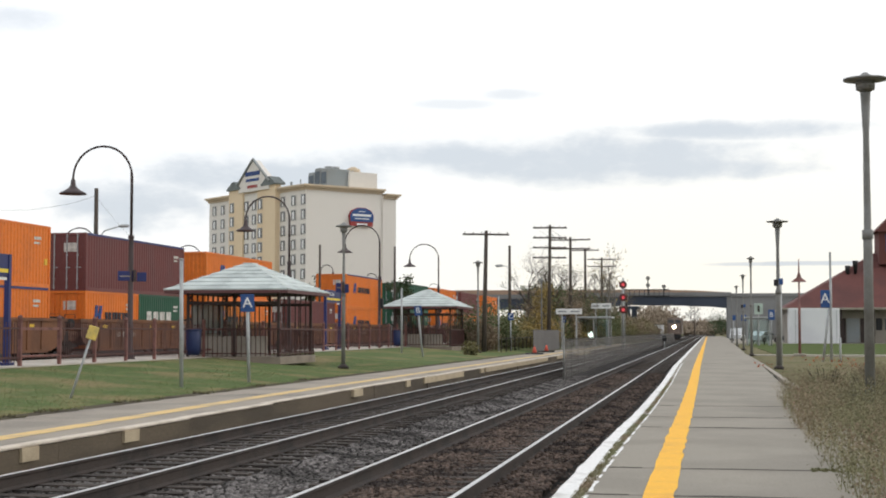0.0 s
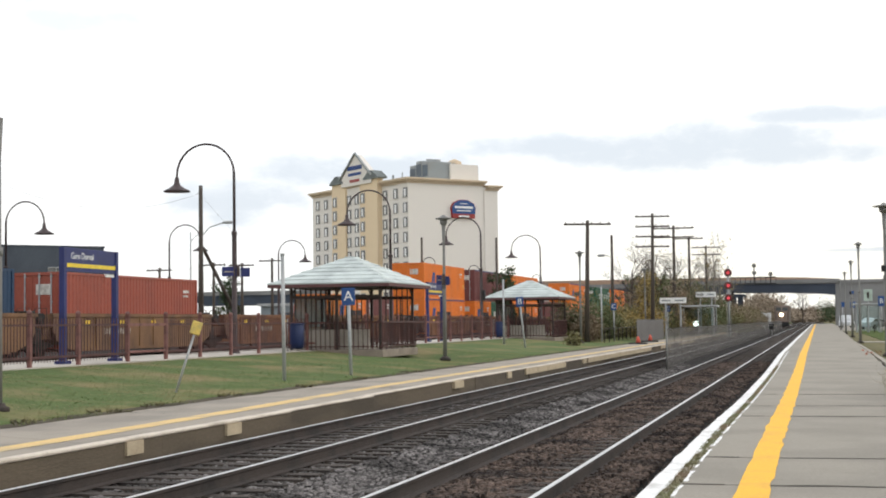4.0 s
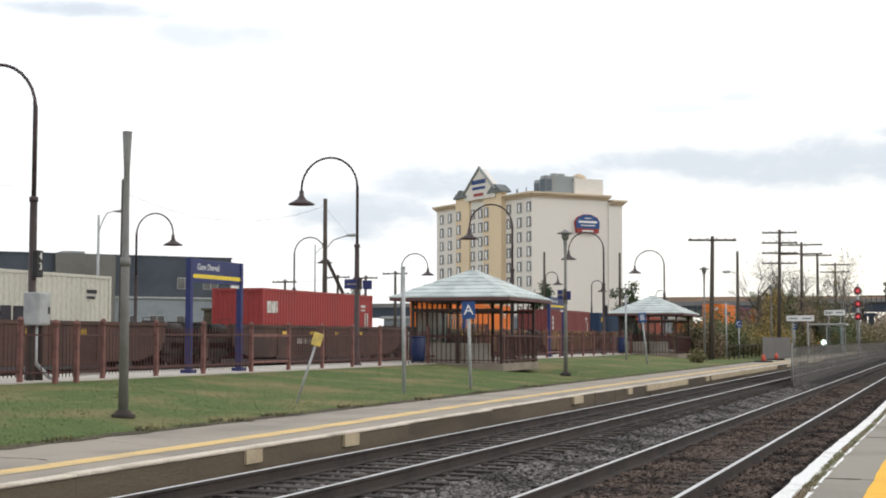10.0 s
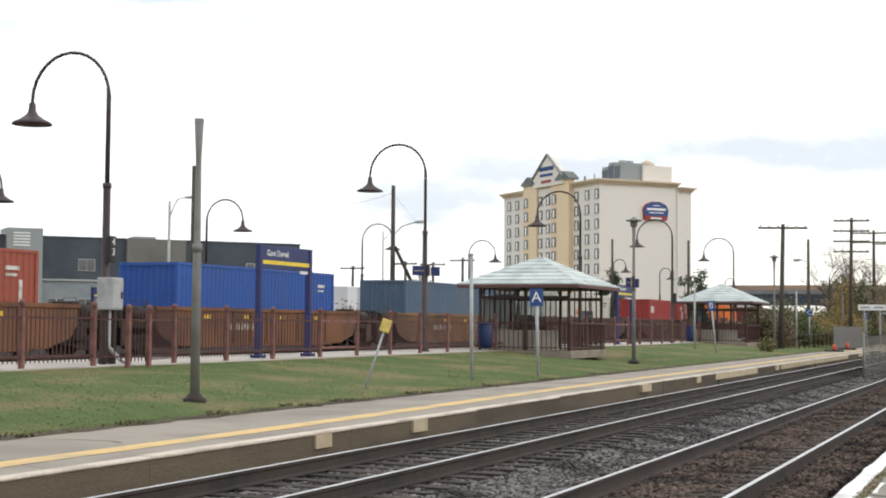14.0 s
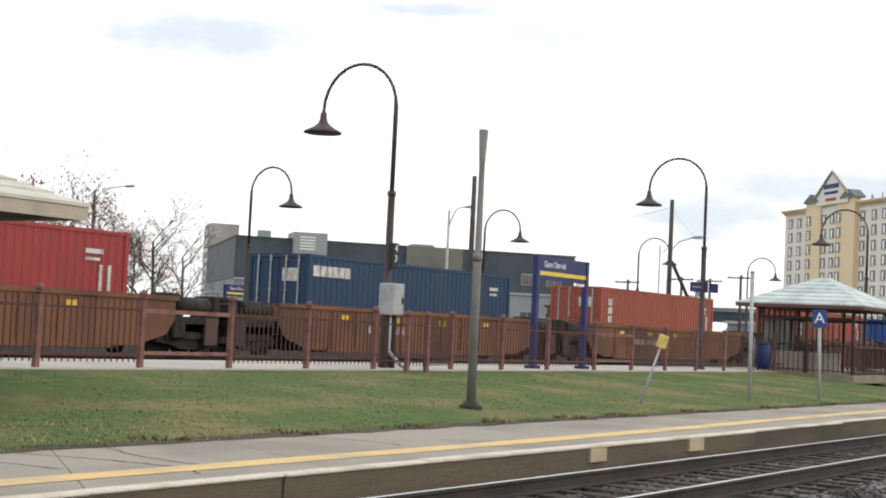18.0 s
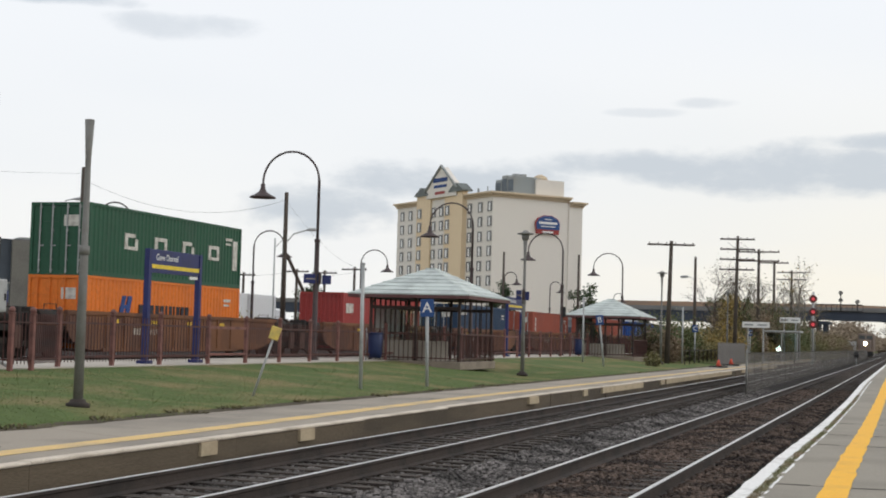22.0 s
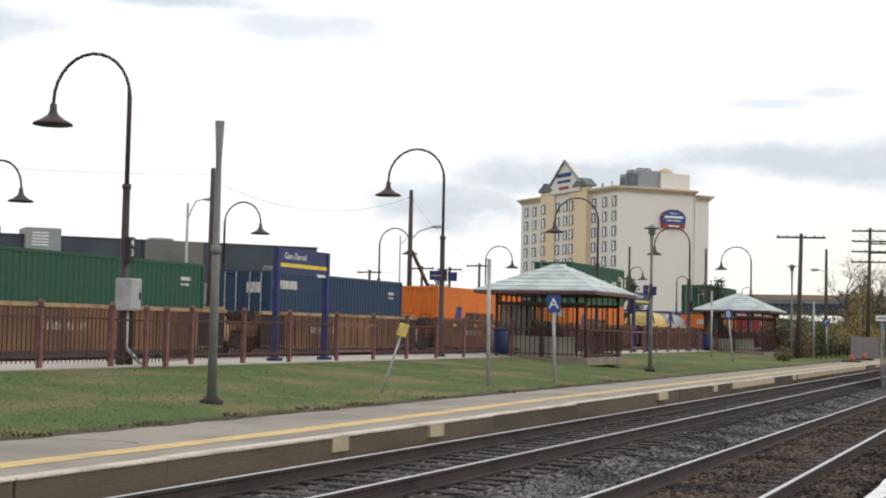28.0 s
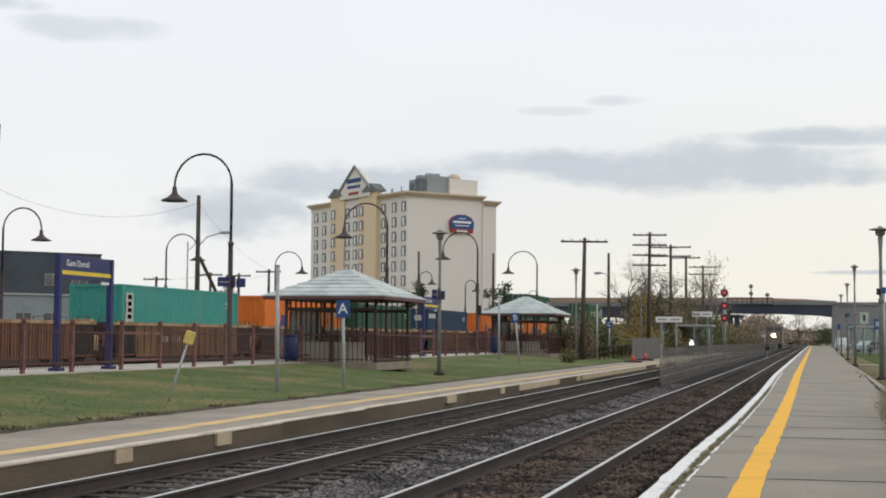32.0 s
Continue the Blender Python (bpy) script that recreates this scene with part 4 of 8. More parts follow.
# each row: start along the train, single or double, what it carries (lower, then upper)
HC, STD = 2.896, 2.591
TRAIN = [
    (197.5, CARTAN, [("navy", STD, True, "", None)], []),
    (181.2, CARTAN, [("orange", STD, True, "emblem", None)], [("orange", STD, True, "emblem", None)]),
    (165.0, CARTAN, [("orange", STD, True, "emblem", None)], [("maroon", STD, True, "", None)]),
    (148.7, CARTAN, [("orange", STD, True, "emblem", None)], [("orange", STD, True, "emblem", None)]),
    (132.3, CARBROWN, [("green", STD, True, "", None)], [("green", STD, True, "big", None)]),
    (111.0, CARBROWN, [("orange", STD, True, "emblem", None)], [("orange", STD, True, "emblem", "roof")]),
    (94.8, CARBROWN, [("maroon", HC, True, "", None)], []),
    (78.5, CARBROWN, [("orange", STD, True, "emblem", None)], [("orange", STD, False, "emblem", None)]),
    (62.3, CARBROWN, [("orange", STD, True, "emblem20", None), ("green", STD, True, "big20", None)], [("maroon", STD, True, "", "roof")]),
    (46.0, CARBROWN, [("orange", STD, True, "emblem", "roof")], [("orange", STD, True, "emblem", None)]),
    (25.3, CARBROWN, [("orange", STD, True, "emblem20", None), ("maroon", STD, True, "upright20", "roof")], []),
    (9.0, CARBROWN, [], []),
    (-7.3, CARTAN, [("brick", HC, True, "", None)], []),
    (-23.3, CARTAN, [("navy", HC, False, "ytag", None)], []),
    (-39.5, CARTAN, [("dull", HC, False, "upright", None)], []),
    (-62.4, CARTAN, [("orange", HC, False, "emblem", None)], []),
    (-87.2, CARDARK, [("red", HC, False, "corner", None)], []),
    (-111.9, CARDARK, [("white", HC, True, "black", None)], []),
    (-136.5, CARTAN, [("slate", HC, False, "", None)], []),
    (-157.1, CARBROWN, [("blue", HC, False, "", None)], []),
    (-177.6, CARBROWN, [("brick", HC, False, "upright", None)], []),
    (-202.9, CARBROWN, [("brick", HC, True, "upright", None)], []),
    (-223.4, CARBROWN, [("navy", HC, True, "tag", None)], []),
    (-243.9, CARBROWN, [("red", HC, False, "corner", None)], []),
    (-269.1, CARBROWN, [("orange", STD, True, "emblem", None)], [("green", STD, True, "big", None)]),
    (-289.5, CARBROWN, [], []),
    (-310.2, CARBROWN, [("orange", STD, True, "emblem", None)], [("green", STD, True, "big", None)]),
    (-332.2, CARBROWN, [("orange", HC, False, "emblem", None)], []),
    (-349.3, CARTAN, [("navy", HC, True, "tag", None)], []),
    (-366.8, CARTAN, [("green", HC, False, "", None)], []),
    (-383.0, CARTAN, [("orange", HC, False, "emblem", None)], []),
    (-399.4, CARTAN, [("teal", HC, False, "panel", None)], []),
    (-416.0, CARBROWN, [], []),
    (-432.5, CARBROWN, [("brick", HC, True, "upright", None)], []),
]
COLOURWORD = {"orange": "orange", "maroon": "maroon", "red": "red", "brick": "brick-red", "dull": "dull red", "green": "dark green", "navy": "navy blue", "blue": "bright blue", "slate": "faded slate-blue", "white": "dirty white", "teal": "teal"}
MOVING = []
for n, (u, car_mat, lower, upper) in enumerate(TRAIN):
    y0 = u * K
    room = [abs(TRAIN[min(max(n + s, 0), len(TRAIN) - 1)][0] - u) * K - 12.19 for s in (1, -1)]
    ends = [1.0 if r < 4.5 else max(1.0, min(3.2, r / 2 - 2.2)) for r in room]
    reach = [1.8 if r < 4.5 else max(e + 0.8, min(r / 2 - 0.25, e + 2.8)) for r, e in zip(room, ends)]
    MOVING.append((well_car(y0, y0 + 12.19, car_mat, {CARTAN: "yellow-brown", CARBROWN: "oxide-brown", CARDARK: "dark brown"}[car_mat] + " well car rolling on the freight track", chord=CARCREAM if u < -340 else None, rib=0.62 if u < -340 else 1.25, back=ends[0], front=ends[1], reach=reach), u))
    z = TRAIN_Z + FLOOR
    for layer, row in enumerate((lower, upper)):
        Ln = 12.19 / len(row) - (0.04 if len(row) > 1 else 0) if row else 0
        for k, (color, H, doors, style, roofline) in enumerate(row):
            where = "stacked on top" if layer else "in a well car"
            tail = {"emblem": " with a blue emblem", "emblem20": " with a blue emblem", "big": " with large white letters", "big20": " with large white letters", "corner": " with white letters"}.get(style, "")
            if style.endswith("20"):
                style = {"emblem20": "", "big20": "", "upright20": "upright"}[style]
                c = container(color, y0 + k * (Ln + 0.08), z, H, Ln, doors, style, COLOURWORD[color] + " short container" + tail + " " + where, roofline)
                if color == "orange":
                    emblem(c, 0.9, 1.17, 0.78, MARKBLUE)
                    marks(c, 1.219, word(2.2, 1.22, 0.44, (0.6,) * 8, 0.25), MARKBLACK, "lettering", "black lettering in plain bars")
                elif color == "green":
                    marks(c, 1.219, word(1.0, 1.1, 0.66, (0.9, 0.95, 0.9, 0.9), 0.4), MARKWHITE, "lettering", "large white letters in plain blocks")
            else:
                c = container(color, y0, z, H, Ln, doors, style, COLOURWORD[color] + " steel container" + tail + " " + where, roofline)
            MOVING.append((c, None))
        z += row[0][1] if row else 0
    if u == -289.5:
        for k, shell, what in ((0, TANKYELLOW, "yellow tank container in a blue frame riding in a well car"), (1, TANKSTEEL, "silver tank container in a blue frame riding in a well car")):
            MOVING.append((tank(y0 + k * 6.12, TRAIN_Z + FLOOR, shell, what), None))


def train_shift(t):
    return K * (14.4 * t if t <= 18 else 259.2 + 14.0 * (t - 18))


# ---- fence along the walkway ----
def fence():
    X = -19.0
    f = thing("fence", (X, 0, 0), "faded red picket fence with capped posts along the walkway", "fence", kind="")
    post = bmesh.new()
    box(post, -0.052, 0.052, -0.052, 0.052, 0.35, 1.88)
    bmesh.ops.bevel(post, geom=post.edges[:], offset=0.01, segments=1, affect="EDGES")
    tube(post, [(0, 0, 1.86), (0, 0, 1.89)], [0.085, 0.085], 10)
    tube(post, [(0, 0, 1.88), (0, 0, 1.93), (0, 0, 1.985), (0, 0, 2.02)], [0.045, 0.075, 0.065, 0.02], 10)
    post = mesh_of(post, "post", FENCERED)
    picket = mesh_of(boxes((-0.0095, 0.0095, -0.0095, 0.0095, 0.70, 1.82)), "picket", FENCEDARK)

    def rail_mesh(length, bare):
        if bare:
            return mesh_of(boxes((-0.03, 0.03, 0.06, length - 0.06, 1.60, 1.68), (-0.03, 0.03, 0.06, length - 0.06, 0.83, 0.90)), "rail", FENCERED)
        return mesh_of(boxes((-0.022, 0.022, 0.06, length - 0.06, 0.80, 0.86), (-0.022, 0.022, 0.06, length - 0.06, 1.62, 1.67)), "rail", FENCEDARK)

    stops = [16.65 + 2.44 * (k - 10) for k in range(15)] + [29.63, 32.06, 34.50] + [37.32 + 2.47 * k for k in range(57)]
    spans = {length: [rail_mesh(length, bare) for bare in (False, True)] for length in (2.44, 2.47, 2.82, 3.21)}
    made, joined_v, joined_f = 0, [], []
    for x, yy in ((0.6, 26.85), (0.6, 27.65)):
        p = part("post", post, None, f)
        p.location = (x, yy, -0.06)
    jog = bmesh.new()
    for a, b in (((0, 26.41), (0.6, 26.85)), ((0.6, 26.85), (0.6, 27.65)), ((0.6, 27.65), (0, 29.62))):
        for z in (0.80, 1.62):
            tube(jog, [(*a, z), (*b, z)], 0.022, 4)
    part("rail", jog, FENCEDARK, f)
    for n, (y, e) in enumerate(zip(stops, stops[1:])):
        p = part("post", post, None, f)
        p.location = (0, y, 0)
        if abs(y - 26.41) < 0.1:
            for (ax, ay), (bx, by) in (((0, 26.41), (0.6, 26.85)), ((0.6, 26.85), (0.6, 27.65)), ((0.6, 27.65), (0, 29.62))):
                count = max(2, round(math.hypot(bx - ax, by - ay) / 0.145))
                for k in range(1, count):
                    o = part("picket", picket, None, f)
                    o.location = (ax + (bx - ax) * k / count, ay + (by - ay) * k / count, 0)
            continue
        length = min(spans, key=lambda v: abs(v - (e - y)))
        bare = abs(y - 19.09) < 0.1 or abs(y - 37.32) < 0.1 or (y > 50 and n % 7 == 3)
        o = part("rail", spans[length][bare], None, f)
        o.location = (0, y, 0)
        if not bare:
            for k in range(1, 17):
                yy = y + length * k / 17
                if 16 < y < 44 and made < 260:
                    o = part("picket", picket, None, f)
                    o.location = (0, yy, 0)
                    made += 1
                else:
                    b = len(joined_v)
                    joined_v += [(sx * 0.0095, yy + sy * 0.0095, z) for z in (0.70, 1.82) for sx, sy in ((-1, -1), (1, -1), (1, 1), (-1, 1))]
                    joined_f += [tuple(b + i for i in q) for q in ((4, 5, 6, 7), (0, 1, 5, 4), (1, 2, 6, 5), (2, 3, 7, 6), (3, 0, 4, 7))]
    tagged(part("picketing", raw("picketing", joined_v, joined_f, FENCEDARK), None, f, "row of dark red pickets"), kind="stuff")


fence()


# ---- lamps ----
def arc_lamp(at, turn, label, group, r=1.1):
    """A shepherd's crook lamp: post, arc and bell shade. The arc reaches along -x of its own space."""
    t = thing("street_lamp", at, label, "street lamp", group, turn=turn)
    bm = bmesh.new()
    tube(bm, [(0, 0, 0), (0, 0, 0.05), (0, 0, 0.06), (0, 0, 0.35), (0, 0, 0.4), (0, 0, 4.2), (0, 0, 4.25)], [0.2, 0.2, 0.15, 0.14, 0.10, 0.085, 0.085], 12)
    part("post", bm, LAMPBROWN, t)
    part("collar", tube(bmesh.new(), [(0, 0, 4.2), (0, 0, 4.32)], 0.105, 12), LAMPBROWN, t)
    pts = [(0, 0, 4.25), (0, 0, 6.38)] + [(-r + r * math.cos(a), 0, 6.38 + r * math.sin(a)) for a in (math.pi * k / 14 for k in range(1, 15))] + [(-2 * r, 0, 6.28)]
    part("arm", tube(bmesh.new(), pts, [0.056] * 2 + [0.039] * 15, 8), LAMPBROWN, t)
    bell = [(0.03, 6.36), (0.08, 6.30), (0.09, 6.14), (0.14, 6.04), (0.29, 5.93), (0.46, 5.85), (0.48, 5.80), (0.44, 5.81), (0.27, 5.90)]
    bm = tube(bmesh.new(), [(-2 * r, 0, z) for _, z in bell], [q for q, _ in bell], 20, caps=False)
    part("shade", bm, LAMPBROWN, t, "bell-shaped brown metal shade")
    part("bulb", tube(bmesh.new(), [(-2 * r, 0, 5.97), (-2 * r, 0, 5.89), (-2 * r, 0, 5.83)], [0.08, 0.12, 0.05], 10), SIGNWHITE, t, "white unlit bulb")
    return t


ROW_A = [(-20.0, y, z) for y, z in ((8.6, 0.5), (28.2, 0.5), (47.45, 0.59), (66.75, 0.6), (86.15, 0.6), (105.8, 0.6))]
first = arc_lamp(ROW_A[0], 0, "tall dark brown crook lamp with a bell shade by the fence", "lamps along the walkway")
for p in ROW_A[1:]:
    copy_thing(first, pose(*p))
ROW_C = [(-38.0, y, 0.2 + 0.0012 * y) for y in (25.8, 43.95, 62.03, 80.2, 98.47)]
back = arc_lamp(ROW_C[0], 180, "tall dark brown crook lamp with a bell shade beyond the train", "lamps beyond the freight track", 1.03)
for p in ROW_C[1:]:
    copy_thing(back, pose(*p, 0, 0, 180))
small = arc_lamp((-33.4, 121.5, 0.4), 180, "slim dark crook lamp far beyond the train", "far crook lamps", 0.55)
for p in ((-33.9, 140.6, 0.4), (-33.5, 171.8, 0.4)):
    copy_thing(small, pose(*p, 0, 0, 180))
for k, p in enumerate(ROW_A):
    if k in (1, 4, 5):
        t = thing("lamp_number_box", (p[0] + 0.17, p[1] - 0.05, 2.95), "black number box strapped to a lamp post", "sign")
        part("case", bevelled(boxes((-0.06, 0.08, -0.13, 0.13, 0, 0.62)), 0.02), BLACK, t)
        if k == 1:
            me = lettering("4\n3", 0.17, SIGNWHITE)
            o = part("digits", me, None, t, "white number 43")
            o.matrix_basis = pose(0.086, 0, 0.36, 0, 0, 90)


def cobra_lamp(at, h, reach, turn, mat_, label):
    t = thing("street_light", at, label, "street light", turn=turn)
    part("post", tube(bmesh.new(), [(0, 0, 0), (0, 0, h)], [0.11, 0.07], 8), mat_, t)
    part("arm", tube(bmesh.new(), [(0, 0, h - 1.0), (0.3, 0, h - 0.3), (reach * 0.5, 0, h + 0.1), (reach, 0, h + 0.2)], 0.035, 6), STEEL, t)
    bm = tube(bmesh.new(), [(reach - 0.1, 0, h + 0.2), (reach + 0.15, 0, h + 0.19), (reach + 0.6, 0, h + 0.2), (reach + 0.75, 0, h + 0.22)], [0.04, 0.085, 0.09, 0.03], 8)
    part("head", bm, STEEL, t)
    return t


def flare_lamp(at, h, label, group, cut=False, turn=0.0, wide=0.42, slim=1.0):
    """A grey tapered platform lamp with a flared top and a wide dish, or only its flared pole where the dish is gone."""
    t = thing("platform_lamp", at, label, "platform lamp", group, turn=turn)
    part("base", tube(bmesh.new(), [(0, 0, 0), (0, 0, 0.09), (0, 0, 0.10), (0, 0, 0.16)], [0.2, 0.2, 0.15, 0.12], 14), RAILSIDE, t, "dark cast foot")
    k = h / 6.4
    part("post", tube(bmesh.new(), [(0, 0, 0.1), (0, 0, h * 0.54), (0, 0, h * 0.545), (0, 0, h * 0.86), (0, 0, h)], [q * slim for q in (0.10, 0.085, 0.072, 0.058, 0.098)], 14), GREYPOLE, t)
    part("collar", tube(bmesh.new(), [(0, 0, h * 0.53), (0, 0, h * 0.56)], 0.105 * slim, 14), GREYPOLE, t)
    if not cut:
        neck = 0.42 * wide
        part("neck", tube(bmesh.new(), [(0, 0, h - 0.02), (0, 0, h + 0.02), (0, 0, h + 0.03), (0, 0, h + 0.2)], [0.09 * slim, neck * 0.8, neck, neck * 1.08], 16), GREYPOLE, t, "ribbed grey collar")
        part("dish", tube(bmesh.new(), [(0, 0, h + 0.19), (0, 0, h + 0.22), (0, 0, h + 0.25), (0, 0, h + 0.29), (0, 0, h + 0.37)], [neck, wide, wide, 0.14, 0.04], 20), GREYPOLE, t, "flat wide grey dish")
    return t


RL = [(2.86, 28.8), (2.47, 56.8), (2.3, 86.5), (2.47, 113.5), (2.5, 141), (2.5, 170)]
flare_lamp((*RL[0], 0.1), 6.12, "grey tapered platform lamp with a flared dish at the platform edge", "platform lamps")
flare_lamp((*RL[1], 0.1), 5.45, "grey tapered platform lamp with a flared dish beside the lawn", "platform lamps")
first = flare_lamp((*RL[2], 0.1), 5.5, "slim grey tapered platform lamp with a small flared head", "platform lamps", wide=0.24, slim=0.8)
for x, y in RL[3:]:
    copy_thing(first, pose(x, y, 0.1))
flare_lamp((-13.0, 20.93, slope_z(-13) - 0.02), 4.82, "grey tapered pole with a flared top and no lamp", "platform lamps", cut=True, slim=0.84)
for x, y in ((-13.15, 50.6), (-13.62, 84.5), (-13.2, 114)):
    flare_lamp((x, y, slope_z(x) - 0.02), 5.15 if y > 60 else 4.92, "slim grey platform lamp with a small flared dish on the bank", "platform lamps", wide=0.30, slim=0.75)


# ---- signs and poles on the bank ----
def sign_face(parent, text, w, h, material=SIGNBLUE, ink=SIGNWHITE, y=0.0, z=0.0, size=None):
    p = part("panel", bevelled(boxes((-w / 2, w / 2, y - 0.012, y + 0.012, z - h / 2, z + h / 2)), 0.004), material, parent)
    o = part("lettering", lettering(text, size or h * 0.55, ink), None, p, "white lettering")
    o.location = (0, y - 0.018, z)
    return p


def letter_sign(text, at, lean, h, turn, label):
    t = thing("platform_sign", at, label, "sign", "lettered platform signs")
    t.matrix_basis = pose(*at, 0, lean, turn)
    part("post", tube(bmesh.new(), [(0, 0, -0.2), (0, 0, h + 0.2)], 0.045, 8), STEEL, t, "galvanised post")
    sign_face(t, text, 0.37, 0.48, y=-0.06, z=h, size=0.29)
    return t


letter_sign("A", (-12.45, 37.6, slope_z(-12.45)), -1.5, 2.15, 18, "blue square sign with a white letter on a galvanised post")
letter_sign("B", (-14.2, 70.6, slope_z(-14.2)), -6, 2.3, 12, "blue square sign with a white letter on a leaning post")
letter_sign("C", (-13.5, 98, slope_z(-13.5)), 0, 2.3, 8, "blue square sign with a white letter on a galvanised post")


def bare_pole(at, h, lean, label):
    t = thing("sign_post", at, label, "post", "bare sign posts")
    t.matrix_basis = pose(*at, 0, lean, 0)
    part("pole", tube(bmesh.new(), [(0, 0, -0.2), (0, 0, h)], 0.05, 8), STEEL, t)
    part("cap", tube(bmesh.new(), [(0, 0, h - 0.02), (0, 0, h + 0.03)], 0.058, 8), STEEL, t)


bare_pole((-12.75, 33.3, slope_z(-12.75)), 3.1, -0.6, "tall bare galvanised sign post on the bank")
bare_pole((-16.2, 74.9, slope_z(-16.2)), 3.4, 0, "tall bare galvanised sign post on the bank")
bare_pole((-13.9, 95, slope_z(-13.9)), 3.6, 0, "tall bare galvanised sign post on the bank")


PADDLE = mat("weathered_yellow_plate", (0.70, 0.52, 0.13), 0.7, color2=(0.55, 0.42, 0.14), spots=6, fleck=30, bump=0.1)


def paddle():
    at = Vector((-12.92, 27.5, slope_z(-12.92)))
    t = thing("leaning_marker", at, "yellow paddle on a leaning galvanised rod stuck in the grass", "marker post")
    t.matrix_basis = pose(*at, 0, 17.5, 25)
    part("rod", tube(bmesh.new(), [(0, 0, -0.15), (0, 0, 1.38)], 0.024, 8), STEEL, t)
    part("paddle", bevelled(boxes((-0.105, 0.105, -0.04, 0.04, 1.24, 1.52)), 0.015), PADDLE, t, "worn yellow plate")


paddle()


def station_sign(at, turn, label, flip=False):
    """Blue frame sign: two posts, a board with a yellow band and the station's name."""
    t = thing("station_sign", at, label, "station sign", "station name signs", turn=turn)
    w = 2.97
    for x in (-w / 2, w / 2):
        p = part("post", boxes((x - 0.075, x + 0.075, -0.075, 0.075, 0, 3.15)), BLUEPAINT, t)
        part("foot", bevelled(boxes((x - 0.19, x + 0.19, -0.16, 0.16, -0.02, 0.09)), 0.02), BLUEPAINT, p)
    b = part("board", bevelled(boxes((-w / 2 + 0.08, w / 2 - 0.08, -0.05, 0.05, 2.50, 3.15)), 0.008), BLUEPAINT, t)
    part("band", boxes((-w / 2 + 0.08, w / 2 - 0.08, -0.056, -0.04, 2.62, 2.73)), SIGNYELLOW, b, "yellow band")
    o = part("lettering", lettering("Gare Dorval", 0.18, SIGNWHITE), None, b, "white words Gare Dorval")
    o.location = (-0.52, -0.056, 2.93)
    part("bottom_plate", boxes((w / 2 - 0.55, w / 2 - 0.09, -0.02, 0.02, 2.41, 2.50)), SIGNWHITE, t, "small white plate")
    return t


s1 = station_sign((-19.75, 36.52, 0.6), 90, "blue station name sign on two posts by the fence")
for x, y, z in ((-20.0, 74.95, 0.6), (-50, 70.8, 0.4), (-53, 61.1, 0.3)):
    copy_thing(s1, pose(x, y, z, 0, 0, 90))


def arrow_sign(at, turn, label, k=1.0):
    t = thing("hanging_sign", at, label, "sign", turn=turn)
    part("bracket", boxes((-0.05, 0.05, -0.10, 0.10, 0, 0.4)), LAMPBROWN, t)
    part("panel", bevelled(boxes((-0.58 * k, -0.07, -0.02, 0.04, 0.02, 0.36)), 0.01), BLUEPAINT, t)
    part("panel", bevelled(boxes((0.07, 0.07 + 0.33 * k, 0.0, 0.06, 0.0, 0.32)), 0.01), BLUEPAINT, t)
    part("mark", boxes((-0.5 * k, -0.16 * k, -0.026, -0.02, 0.16, 0.20)), MARKDIM, t, "faded pale line")
    return t


arrow_sign((-19.85, 47.45, 3.30), 24, "blue direction sign on a lamp post")
arrow_sign((-13.15, 50.5, 2.95), 20, "small blue plates on a slim platform lamp", 0.45)


def cabinet():
    t = thing("electrical_cabinet", (-19.55, 27.6, 0.6), "grey metal cabinet strapped to the lamp post", "electrical cabinet")
    part("body", bevelled(boxes((-0.14, 0.26, -0.16, 0.32, 1.24, 1.98)), 0.02), STEEL, t)
    part("door", bevelled(boxes((0.26, 0.275, -0.13, 0.29, 1.28, 1.94)), 0.005), STEEL, t)
    part("handle", boxes((0.275, 0.30, 0.2, 0.24, 1.5, 1.65)), BLACK, t)
    part("conduit", tube(bmesh.new(), [(0.1, 0.0, 1.25), (0.1, 0.0, 0.4), (0.25, 0.25, 0.1), (0.5, 0.6, -0.1)], 0.05, 8), STEEL, t)
    part("leg", boxes((-0.05, 0.1, -0.14, -0.04, 0.0, 1.24), (-0.05, 0.1, 0.2, 0.3, 0.0, 1.24)), RAILSIDE, t)


cabinet()


def bin_(at, label):
    t = thing("litter_bin", at, label, "litter bin", "litter bins")
    part("body", tube(bmesh.new(), [(0, 0, 0.08), (0, 0, 0.12), (0, 0, 0.25), (0, 0, 0.98), (0, 0, 1.02)], [0.18, 0.24, 0.27, 0.29, 0.27], 16), BINBLUE, t)
    part("rim", tube(bmesh.new(), [(0, 0, 0.97), (0, 0, 1.04)], 0.30, 16), BINBLUE, t)
    part("post", tube(bmesh.new(), [(-0.36, 0, 0), (-0.36, 0, 1.2)], 0.035, 8), STEEL, t)


bin_((-18.85, 50.6, 0.6), "dark blue round litter bin beside the shelter")
bin_((-18.85, 85.9, 0.6), "dark blue round litter bin beside the far shelter")


